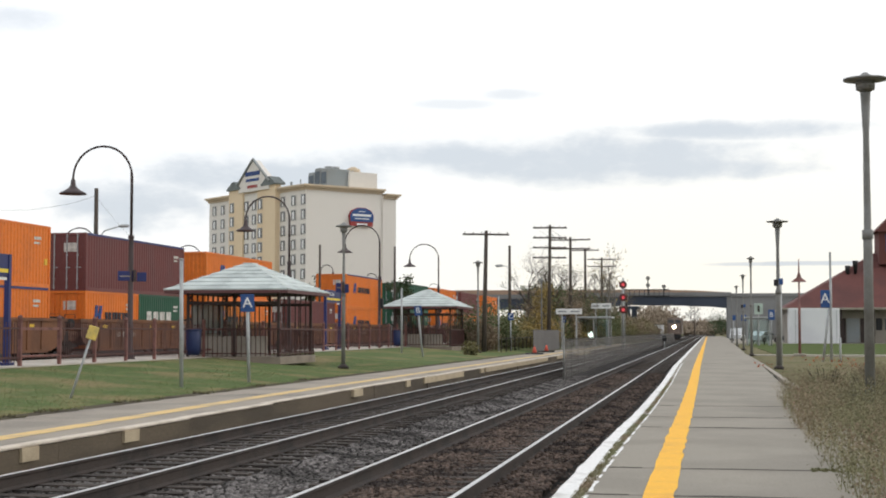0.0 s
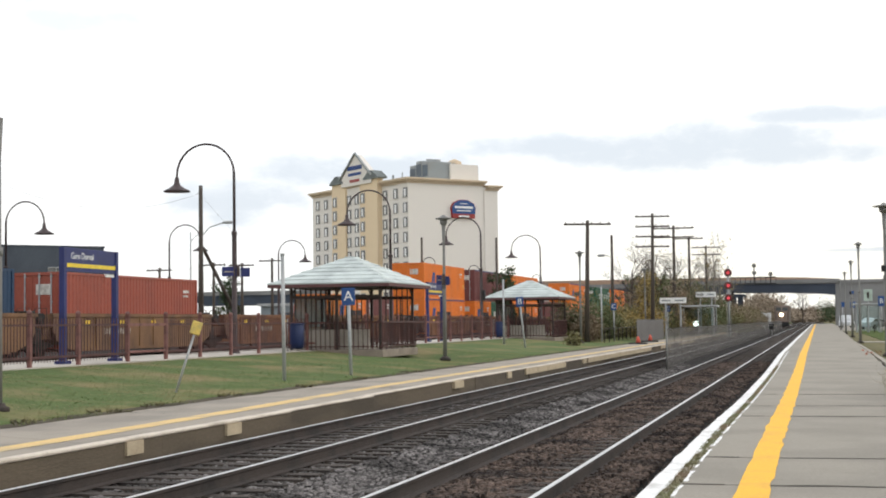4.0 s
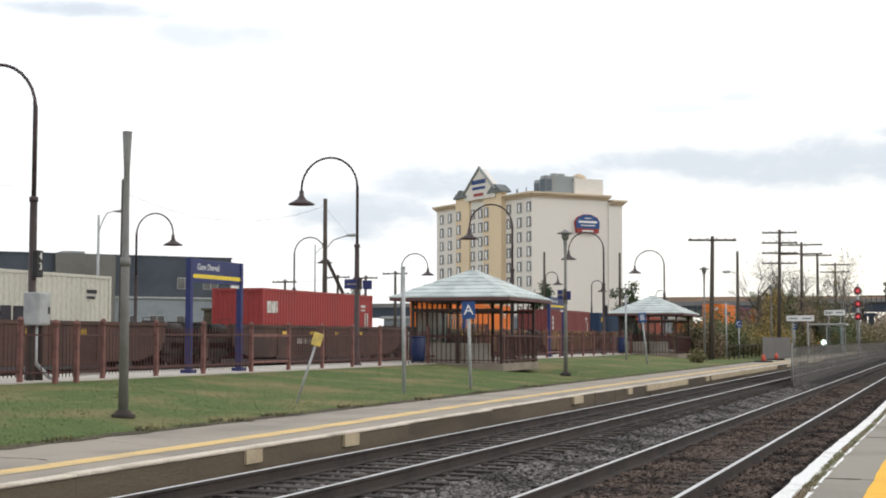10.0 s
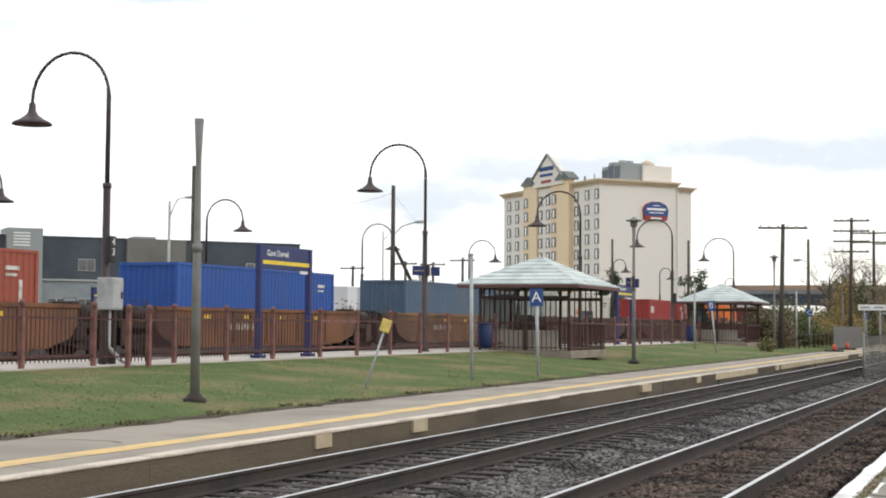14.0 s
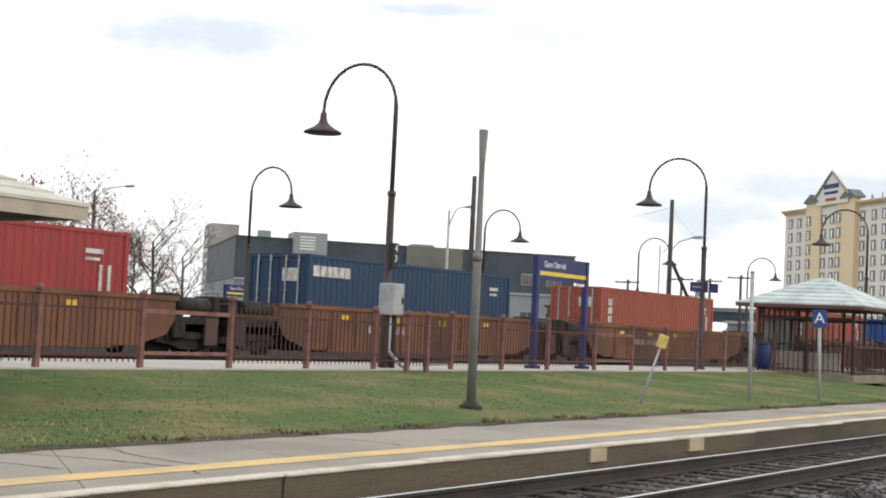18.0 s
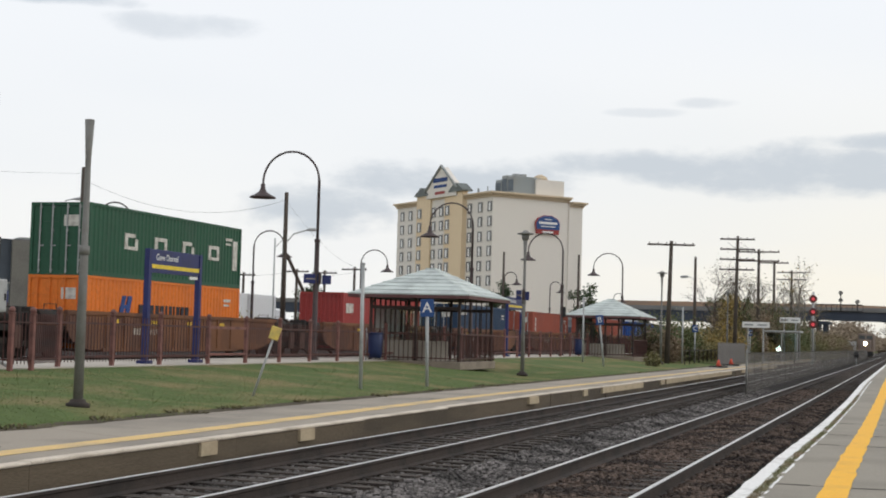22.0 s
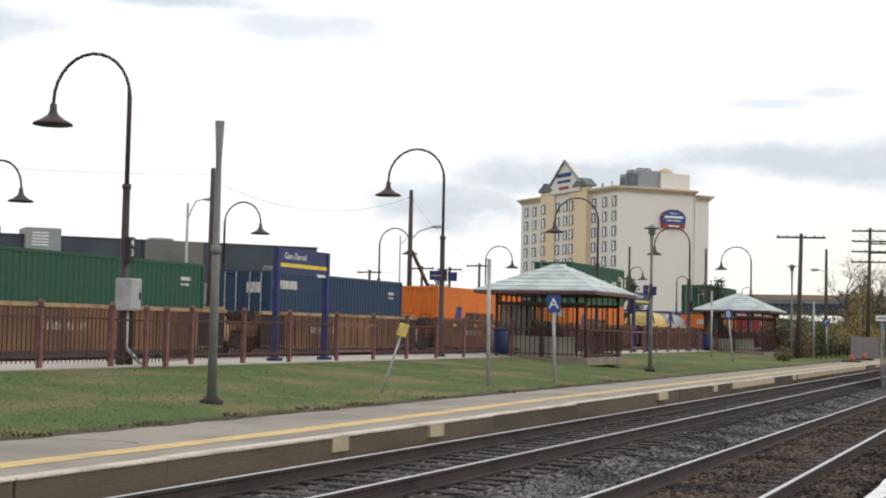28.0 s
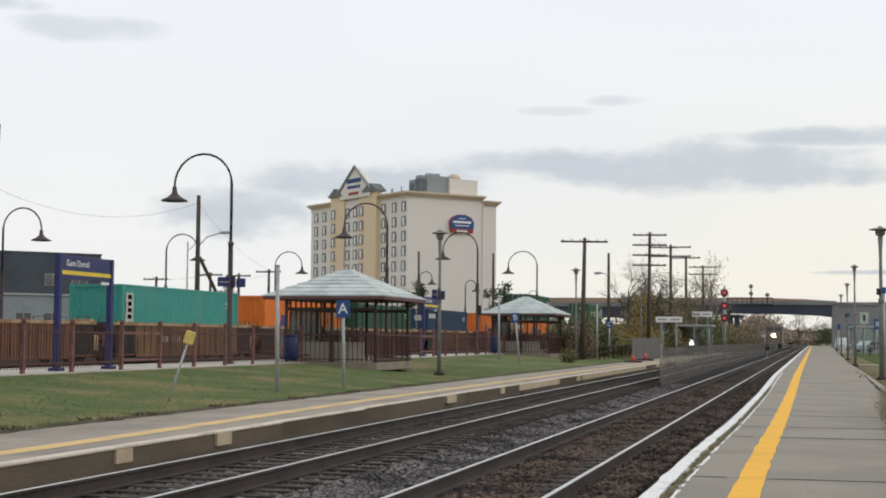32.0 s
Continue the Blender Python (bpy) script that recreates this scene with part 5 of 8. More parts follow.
# ---- waiting shelters ----
def hip_roof(parent, x0, x1, y0, y1, z0, z1, material, courses=7, over=0.05, peak=(0.12, 0.12), edge=FASCIARED, edge_h=0.17):
    """A hipped roof of stepped metal courses, each course four sloping pieces."""
    cx, cy = (x0 + x1) / 2, (y0 + y1) / 2
    hx, hy = (x1 - x0) / 2, (y1 - y0) / 2
    ridge = max(hy - hx, 0) * 0.35 + 0.12
    def ring(f):
        return hx * (1 - f) + 0.15 * f, hy * (1 - f) + ridge * f, z0 + edge_h + (z1 - z0 - edge_h) * f
    for k in range(courses):
        a, b, za = ring(k / courses)
        c, d, zb = ring((k + 1) / courses)
        lip = 0.05
        lo = [(cx - a, cy - b), (cx + a, cy - b), (cx + a, cy + b), (cx - a, cy + b)]
        hi = [(cx - c, cy - d), (cx + c, cy - d), (cx + c, cy + d), (cx - c, cy + d)]
        for i in range(4):
            j = (i + 1) % 4
            bm = bmesh.new()
            v = [bm.verts.new(p) for p in ((*lo[i], za), (*lo[j], za), (*lo[j], za + lip), (*lo[i], za + lip), (*hi[i], zb), (*hi[j], zb), (*hi[j], zb + 0.02), (*hi[i], zb + 0.02))]
            for f in ((0, 1, 2, 3), (3, 2, 6, 7), (4, 5, 1, 0), (0, 3, 7, 4), (2, 1, 5, 6), (7, 6, 5, 4)):
                bm.faces.new([v[q] for q in f])
            part("roof_course", bm, material, parent)
    part("fascia", boxes((x0 + 0.02, x1 - 0.02, y0 + 0.02, y0 + 0.08, z0, z0 + edge_h), (x0 + 0.02, x1 - 0.02, y1 - 0.08, y1 - 0.02, z0, z0 + edge_h), (x0 + 0.02, x0 + 0.08, y0 + 0.08, y1 - 0.08, z0, z0 + edge_h), (x1 - 0.08, x1 - 0.02, y0 + 0.08, y1 - 0.08, z0, z0 + edge_h)), edge, parent)
    part("soffit", boxes((x0 + 0.08, x1 - 0.08, y0 + 0.08, y1 - 0.08, z0 + 0.05, z0 + 0.10)), SOFFIT, parent)
    part("cap", bevelled(boxes((cx - 0.2, cx + 0.2, cy - ridge - 0.05, cy + ridge + 0.05, z1 - 0.03, z1 + 0.05)), 0.02), material, parent)


MILKGLASS = mat("milky_weathered_glass", (0.55, 0.57, 0.57), 0.2, color2=(0.45, 0.47, 0.47), spots=1, bump=0.02)
MILKGLASS.node_tree.nodes["Principled BSDF"].inputs["Alpha"].default_value = 0.7
DECKCONC = mat("weathered_deck_concrete", (0.27, 0.225, 0.18), 0.9, color2=(0.20, 0.165, 0.13), spots=0.9, bump=0.2)


def shelter(at, label):
    """An open waiting shelter on a concrete deck, with a hipped roof, glazed screens and railings."""
    t = thing("waiting_shelter", at, label, "waiting shelter", "waiting shelters")
    hx, hy = 2.45, 3.05
    hip_roof(t, -hx, hx, -hy, hy, 2.40, 3.62, ROOFTILE, edge_h=0.12)
    part("deck", bevelled(boxes((-1.95, 2.0, -2.45, 2.45, -0.30, 0.0)), 0.02), DECKCONC, t, "pale concrete deck")
    part("deck_beam", boxes((-1.8, 1.5, -2.2, 2.2, -0.7, -0.32)), DARKCONC, t)
    for x in (-1.75, 0.1, 1.85):
        for y in (-2.25, 2.25):
            p = part("column", boxes((x - 0.05, x + 0.05, y - 0.05, y + 0.05, 0, 2.44)), DARKFRAME, t)
            br = bmesh.new()
            s = 1 if y < 0 else -1
            tube(br, [(x, y, 1.95), (x, y + s * 0.15, 2.2), (x, y + s * 0.45, 2.4)], 0.03, 6)
            part("brace", br, DARKFRAME, p)
    for y in (-1.5, -0.75, 0.0, 0.75, 1.5):
        part("column", boxes((1.83, 1.87, y - 0.02, y + 0.02, 0, 2.44)), DARKFRAME, t)
    for y in (-2.25, 2.25):
        part("header", boxes((-1.7, 1.8, y - 0.05, y + 0.05, 1.98, 2.10)), DARKFRAME, t)
        k = -1.6
        while k < 1.75:
            part("screen_bar", boxes((k - 0.02, k + 0.02, y - 0.02, y + 0.02, 0.75, 2.0)), DARKFRAME, t)
            k += 0.42
    for y in (-0.9, 0.9):
        part("glass_screen", boxes((-1.7, -0.2, y - 0.01, y + 0.01, 0.5, 2.0)), GLASS, t, "glass wind screen")
        part("screen_frame", boxes((-1.72, -0.18, y - 0.03, y + 0.03, 0.42, 0.5), (-1.72, -0.18, y - 0.03, y + 0.03, 2.0, 2.06), (-0.98, -0.92, y - 0.03, y + 0.03, 0.5, 2.0)), DARKFRAME, t)
    for y in (-1.8, -1.2, -0.6, 0.0, 0.6, 1.2, 1.8):
        part("screen_bar", boxes((-1.79, -1.73, y - 0.03, y + 0.03, 0.85, 2.4)), DARKFRAME, t)
    for y in (-1.5, -0.9, -0.3, 0.3, 0.9, 1.5):
        part("glass_screen", boxes((-1.77, -1.75, y - 0.27, y + 0.27, 0.87, 2.0)), MILKGLASS, t, "milky weathered glass")
    part("back_header", boxes((-1.80, -1.72, -2.2, 2.2, 2.0, 2.12)), DARKFRAME, t)
    part("back_wall", boxes((-1.80, -1.72, -2.1, 2.1, 0.05, 0.85)), CONCRETE, t, "low concrete wall")
    part("side_wall", boxes((-1.5, 1.3, -1.95, -1.87, 0.02, 0.78)), CONCRETE, t, "low concrete wall")
    for y in (-2.38, 2.38):
        part("handrail", boxes((-1.9, 1.92, y - 0.025, y + 0.025, 1.02, 1.08)), FENCEDARK, t)
        part("bottom_rail", boxes((-1.9, 1.92, y - 0.02, y + 0.02, 0.10, 0.14)), FENCEDARK, t)
    part("handrail", boxes((1.93, 1.98, -2.4, 2.4, 1.02, 1.08)), FENCEDARK, t)
    part("bottom_rail", boxes((1.935, 1.975, -2.4, 2.4, 0.10, 0.14)), FENCEDARK, t)
    for y in (-2.38, 2.38):
        x = -1.85
        while x < 1.95:
            part("baluster", boxes((x - 0.014, x + 0.014, y - 0.014, y + 0.014, 0.02, 1.04)), FENCEDARK, t)
            x += 0.19
    y = -2.25
    while y < 2.4:
        part("baluster", boxes((1.94, 1.97, y - 0.014, y + 0.014, 0.02, 1.04)), FENCEDARK, t)
        y += 0.19
    part("bench", bevelled(boxes((-1.65, -1.2, -0.8, 0.8, 0.40, 0.46), (-1.5, -1.35, -0.7, -0.62, 0, 0.4), (-1.5, -1.35, 0.62, 0.7, 0, 0.4)), 0.01), DARKFRAME, t)
    return t


sh = shelter((-18.05, 54.85, 0.6), "open waiting shelter with a pale hipped roof and dark railings")
copy_thing(sh, pose(-18.05, 91.8, 0.6))


def near_shelter():
    """The closed shelter: concrete base, glazed upper walls, stepped cream roof."""
    t = thing("closed_shelter", (-18.1, 11.35, 0.6), "closed concrete shelter with windows and a cream stepped roof", "waiting shelter")
    hip_roof(t, -2.5, 2.5, -3.1, 3.14, 2.27, 3.46, ROOFCREAM, edge=FASCIABEIGE, edge_h=0.20, courses=7)
    x1, y1 = 1.62, 1.55
    for nm, r in (("base_wall", (x1 - 0.15, x1, -y1, y1, -1.25, 0.98)), ("base_wall", (-x1, -x1 + 0.15, -y1, y1, -1.25, 0.98)), ("base_wall", (-x1 + 0.15, x1 - 0.15, y1 - 0.15, y1, -1.25, 0.98)), ("base_wall", (-x1 + 0.15, x1 - 0.15, -y1, -y1 + 0.15, -1.25, 0.98))):
        part(nm, boxes(r), CONCRETE, t, "weathered concrete wall")
    part("ledge", bevelled(boxes((-x1 - 0.06, x1 + 0.06, -y1 - 0.06, y1 + 0.06, 0.98, 1.08)), 0.015), CONCRETE, t)
    for x in (-x1 + 0.06, x1 - 0.06):
        for y in (-y1 + 0.06, -y1 / 3, y1 / 3, y1 - 0.06):
            part("mullion", boxes((x - 0.05, x + 0.05, y - 0.05, y + 0.05, 1.08, 2.33)), STEEL, t, "aluminium window post")
    for y in (-y1 + 0.06, y1 - 0.06):
        part("mullion", boxes((-0.05, 0.05, y - 0.05, y + 0.05, 1.08, 2.33)), STEEL, t, "aluminium window post")
    for x in (-x1 + 0.06, x1 - 0.06):
        part("window_pane", boxes((x - 0.008, x + 0.008, -y1 + 0.1, y1 - 0.1, 1.1, 2.31)), GLASS, t)
    for y in (-y1 + 0.06, y1 - 0.06):
        part("window_pane", boxes((-x1 + 0.1, x1 - 0.1, y - 0.008, y + 0.008, 1.1, 2.31)), GLASS, t)
    part("ceiling_beam", boxes((-x1, x1, -y1, y1, 2.27, 2.33)), SOFFIT, t)
    for x in (-x1, x1):
        br = bmesh.new()
        tube(br, [(x, y1, 1.98), (x, y1 + 0.14, 2.18), (x, y1 + 0.5, 2.30)], 0.035, 6)
        part("bracket", br, DARKFRAME, t, "dark curved bracket")
        part("corner_post", boxes((x - 0.06, x + 0.06, y1 - 0.02, y1 + 0.06, 1.08, 2.31)), DARKFRAME, t, "dark corner post")
    # notice board in front of the shelter
    b = thing("notice_board", (-15.1, 10.24, slope_z(-15.1) - 0.3), "rusty framed notice board on a post beside the shelter", "notice board")
    part("panel", boxes((-0.03, 0.03, -1.0, 0.92, 0.5, 2.15)), CARDARK, b, "dark weathered panel")
    fr = bmesh.new()
    tube(fr, [(0.0, 0.95, 0.4), (0.0, 0.95, 2.05), (0.0, 0.75, 2.28), (0.0, -0.85, 2.28), (0.0, -1.05, 2.05), (0.0, -1.05, 0.4)], 0.045, 8)
    tube(fr, [(0.0, 0.95, 0.45), (0.0, -1.05, 0.45)], 0.04, 8)
    part("frame", fr, PATCH, b, "rust-stained cream frame")
    part("post", tube(bmesh.new(), [(-0.05, -0.1, -0.2), (-0.05, -0.1, 0.5)], 0.06, 8), STEEL, b)


near_shelter()


# ---- hotel ----
HOTELWALL = mat("off_white_render_wall", (0.74, 0.70, 0.645), 0.9, color2=(0.72, 0.68, 0.625), spots=0.05, grain=1, fleck=9, bump=0.0)
HOTELGOLD = mat("golden_beige_render_wall", (0.75, 0.60, 0.41), 0.9, color2=(0.72, 0.57, 0.385), spots=0.1, grain=1, fleck=9, bump=0.0)
CORNICE = mat("tan_cornice", (0.62, 0.50, 0.36), 0.85, color2=(0.56, 0.45, 0.32), spots=0.2, bump=0.05)
DARKGLASS = mat("dark_window_glass", (0.07, 0.075, 0.08), 0.12, color2=(0.05, 0.055, 0.06), spots=0.4, bump=0.0, spec=0.8)
WINFRAME = mat("grey_window_surround", (0.36, 0.34, 0.315), 0.7, bump=0.03)
ROOFPLANT = mat("grey_green_roof_plant", (0.27, 0.30, 0.31), 0.6, color2=(0.27, 0.28, 0.27), spots=0.3, bump=0.05)


BAYROOF = mat("dark_green_grey_roof", (0.15, 0.17, 0.165), 0.7, spots=0.4, bump=0.05)
BLUEGREY2 = mat("dark_louvre_paint", (0.11, 0.14, 0.17), 0.6, spots=0.5, bump=0.05)


def hotel():
    C, Lp = Vector((-79.6, 278.9)), Vector((-111.8, 308.4))
    d = (Lp - C).normalized()
    turn = math.degrees(math.atan2(-d.y, -d.x))
    t = thing("hotel", (C.x, C.y, 0.3), "eight-storey off-white hotel with golden bays and a tan cornice", "hotel", turn=turn)
    # local: x runs from -44 (far end) to 0 (corner), y into the building
    top = 30.4
    W, D = 41.0, 22.0
    fl = 3.02
    part("wall", boxes((-W, 0, 0, 18.6, 0, top)), HOTELWALL, t)
    part("end_wing", boxes((-W, 0.25, 18.6, D, 0, top - 0.9)), HOTELWALL, t, "off-white end wing, a little lower")
    for x0, x1 in ((-30.0, -23.9), (-17.7, -10.3)):
        part("bay", boxes((x0, x1, -1.1, 0.2, 0, top + 1.2)), HOTELGOLD, t, "golden beige projecting bay")
    part("centre", boxes((-23.9, -17.7, -0.7, 0.2, 0, top + 2.0)), HOTELWALL, t, "off-white middle section")
    gable = bmesh.new()
    prism(gable, [(-25.3, top + 0.4), (-12.4, top + 0.4), (-12.4, top + 2.4), (-18.5, top + 6.9), (-19.3, top + 6.9), (-25.3, top + 2.4)], "y", -1.4, 0.0)
    part("gable", gable, HOTELWALL, t, "pointed gable with a sign")
    edge = bmesh.new()
    tube(edge, [(-25.8, -1.5, top + 2.0), (-18.9, -1.5, top + 7.2), (-12.0, -1.5, top + 2.0)], 0.3, 6)
    part("gable_trim", edge, ROOFPLANT, t, "grey gable trim")
    marks_rows = [((-22.3, -16.2), top + 3.7, top + 4.6, MARKBLUE), ((-22.0, -16.5), top + 2.5, top + 3.1, MARKBLUE), ((-21.4, -17.2), top + 1.1, top + 1.7, PAINTS["red"])]
    for (a, b), z0, z1, m in marks_rows:
        part("sign_bar", boxes((a, b, -1.46, -1.39, z0, z1)), m, t, "hotel name in plain bars")
    for x0, x1 in ((-30.5, -24.4), (-15.6, -9.7)):
        bm = bmesh.new()
        prism(bm, [(x0, top + 1.2), (x1, top + 1.2), (x1, top + 1.5), ((x0 + x1) / 2 + 0.5, top + 3.0), ((x0 + x1) / 2 - 0.5, top + 3.0), (x0, top + 1.5)], "y", -1.5, 1.0)
        part("bay_roof", bm, BAYROOF, t, "dark grey-green bay roof")
    for z, o in ((top - 0.62, 0.25), (top - 0.22, 0.55), (top + 0.1, 0.85)):
        part("cornice", boxes((-W - o, o, -o, 18.6 + 0.6 * o, z, z + 0.36)), CORNICE, t, "tan stepped cornice")
        part("wing_cornice", boxes((-W - o, o + 0.25, 18.6 + 0.6 * o + 0.01, D + o, z - 0.9, z - 0.54)), CORNICE, t, "tan stepped cornice")
    frame_bm = boxes((-0.92, 0.92, -0.09, 0.01, -1.08, 1.08))
    frame_me = mesh_of(frame_bm, "window", WINFRAME)
    pane_me = mesh_of(boxes((-0.74, 0.74, -0.13, -0.08, -0.9, 0.9)), "pane", DARKGLASS)
    cur_me = mesh_of(boxes((-0.32, 0.34, -0.16, -0.12, -0.86, 0.72)), "curtain", SIGNWHITE)
    for x, y in ((-38.5, 0), (-34.7, 0), (-28.6, -1.1), (-22.9, -0.7), (-19.6, -0.7), (-16.4, -1.1), (-8.9, 0), (-4.7, 0), (-0.95, 0)):
        for k in range(9):
            z = top - 2.55 - k * fl
            if z < 1:
                continue
            w = part("window", frame_me, None, t)
            w.location = (x, y, z)
            part("pane", pane_me, None, w)
            part("curtain", cur_me, None, w)
    # plant on the roof
    part("plant_room", boxes((-9, -1.5, 11.4, 18.4, top, top + 3.9)), HOTELWALL, t)
    for x0, x1, h in ((-9.2, -6.9, 3.9), (-6.7, -4.5, 4.6), (-4.3, -2.0, 4.3)):
        unit = part("cooling_unit", bevelled(boxes((x0, x1, 6.2, 12.0, top + 0.6, top + h)), 0.15), ROOFPLANT, t, "blue-grey rooftop cooling unit")
        part("fan_drum", tube(bmesh.new(), [((x0 + x1) / 2, 9, top + h), ((x0 + x1) / 2, 9, top + h + 0.5)], 0.9, 14), STEEL, unit)
        part("louvre_band", boxes((x0 + 0.15, x1 - 0.15, 6.14, 6.2, top + 1.2, top + h - 0.7)), BLUEGREY2, unit, "dark louvre band")
    for x, y, h in ((-1.9, 12.5, 4.2), (-1.7, 15.2, 3.9), (-8.6, 4, 2.4), (-12.2, 4, 2.2)):
        part("roof_mast", tube(bmesh.new(), [(x, y, top), (x, y, top + h)], 0.12, 6), ROOFPLANT, t)
    for x in (-24, -21.5, -19, -14):
        part("roof_pipe", tube(bmesh.new(), [(x, 5, top), (x, 5, top + 2.4)], 0.25, 8), ROOFPLANT, t)
    part("roof_vent", tube(bmesh.new(), [(-4, 14, top + 3.9), (-4, 14, top + 4.6), (-4, 14, top + 5.2)], [1.6, 1.5, 0.4], 12), CORNICE, t)
    # badge on the blank wall
    bm = bmesh.new()
    prism(bm, [(10.5, 22.9), (15.9, 22.9), (16.2, 25.1), (15.6, 26.1), (14.1, 26.7), (12.3, 26.7), (10.8, 26.1), (10.2, 25.1)], "x", 0.02, 0.55)
    badge = part("badge", bm, PAINTS["red"], t, "red and blue hotel badge")
    bm = bmesh.new()
    prism(bm, [(10.4, 23.8), (16.0, 23.8), (16.1, 25.1), (15.5, 26.0), (14.1, 26.6), (12.3, 26.6), (10.9, 26.0), (10.3, 25.1)], "x", 0.55, 0.65)
    part("badge_face", bm, SIGNBLUE, badge)
    part("badge_bar", boxes((0.65, 0.7, 10.9, 15.4, 24.9, 25.35), (0.65, 0.7, 11.4, 14.9, 24.3, 24.5), (0.65, 0.7, 12.3, 14.0, 25.8, 25.95)), SIGNWHITE, badge, "hotel name in plain bars")
    part("badge_bar", boxes((0.55, 0.62, 11.9, 14.5, 23.1, 23.45)), SIGNWHITE, badge, "hotel name in plain bars")
    return t


hotel()

# ---- dark building beyond the train ----
BLUEGREY = mat("dark_blue_grey_cladding", (0.058, 0.072, 0.093), 0.6, color2=(0.044, 0.055, 0.074), spots=0.3, fleck=6, bump=0.05)
PALEGREY = mat("pale_grey_cladding", (0.24, 0.27, 0.29), 0.7, color2=(0.20, 0.225, 0.245), spots=0.3, fleck=6, bump=0.05)
TAUPE = mat("taupe_grey_cladding", (0.16, 0.155, 0.14), 0.7, color2=(0.13, 0.125, 0.115), spots=0.3, fleck=6, bump=0.05)


def dark_building():
    a = math.degrees(math.atan2(13.5, 12.4))
    t = thing("office_building", (-82.2, 155.7, 0.3), "two-storey dark blue-grey office building beyond the train", "building", turn=a)
    # local: x from -41 to 0 along the front, y away
    top, mid = 10.75, 6.0
    part("upper_wall", boxes((-41.3, 0, 0, 34, mid, top)), BLUEGREY, t, "dark blue-grey upper storey")
    part("lower_wall", boxes((-41.2, -0.2, 0.15, 33.8, 0, mid)), PALEGREY, t, "pale grey ground floor")
    part("bay", boxes((-21.2, -14.3, -0.5, 0.1, 0, top + 0.08)), TAUPE, t, "taupe projecting bay")
    part("parapet", boxes((-41.4, 0.1, -0.1, 34.1, top, top + 0.16)), BLUEGREY, t)
    part("stair_tower", boxes((-34.7, -30.8, -1.0, 4, 0, top + 0.9)), ROOFPLANT, t, "grey louvred stair tower")
    for k in range(5):
        part("louvre", boxes((-34.0, -32.2, -1.06, -0.99, top - 1.1 + 0.34 * k, top - 0.95 + 0.34 * k)), SIGNWHITE, t, "white louvre slat")
    part("roof_unit", boxes((-38.0, -36.6, 5, 7, top, top + 1.2)), ROOFPLANT, t)
    part("roof_unit", boxes((-18.4, -15.8, 8, 11, top, top + 0.9)), ROOFPLANT, t)
    fm = mesh_of(boxes((-0.95, 0.95, -0.06, 0.02, -0.68, 0.68)), "window", STEEL)
    pm = mesh_of(boxes((-0.87, -0.04, -0.09, -0.05, -0.6, 0.6)), "pane", DARKGLASS)
    pm2 = mesh_of(boxes((0.04, 0.87, -0.09, -0.05, -0.6, 0.6)), "pane", DARKGLASS)
    for x, y, z in [(q, 0, 7.7) for q in (-25.7, -5.8, -2.6)] + [] + [(q, 0.15, 3.2) for q in (-39, -29, -25.7, -12.4, -9.1, -5.8, -2.6)]:
        w = part("window", fm, None, t)
        w.location = (x, y, z)
        part("pane", pm, None, w)
        part("pane", pm2, None, w)
    part("sill_band", boxes((-41.25, 0.02, -0.05, 0.02, mid - 0.15, mid + 0.05)), STEEL, t)
    return t


dark_building()


def high_rise(at, w, h, floors, bays, turn, label):
    t = thing("apartment_block", at, label, "apartment block", turn=turn)
    part("wall", boxes((-w / 2, w / 2, 0, w * 0.6, 0, h)), mat("pale_brown_block", (0.40, 0.375, 0.355), 0.9, spots=0.1, bump=0.0), t)
    me = mesh_of(boxes((-0.9, 0.9, -0.3, 0.1, -0.8, 0.8)), "window", DARKGLASS)
    for i in range(bays):
        for k in range(floors):
            o = part("window", me, None, t)
            o.location = (-w / 2 + w * (i + 0.5) / bays, 0, h - 3.0 - k * 3.1)
    return t


high_rise((-335, 366.5, 0.3), 16.5, 33, 9, 6, -42, "distant pale brown apartment block")

# ---- bridge ----
BRIDGEBLUE = mat("dark_blue_grey_girder_paint", (0.048, 0.062, 0.092), 0.6, color2=(0.038, 0.05, 0.075), spots=0.2, bump=0.05)
PARAPET = mat("sandy_concrete_parapet", (0.40, 0.27, 0.19), 0.85, color2=(0.34, 0.245, 0.185), spots=0.1, bump=0.05)
GREYCONC = mat("grey_bridge_concrete", (0.235, 0.235, 0.235), 0.85, color2=(0.19, 0.19, 0.19), spots=0.15, bump=0.05)


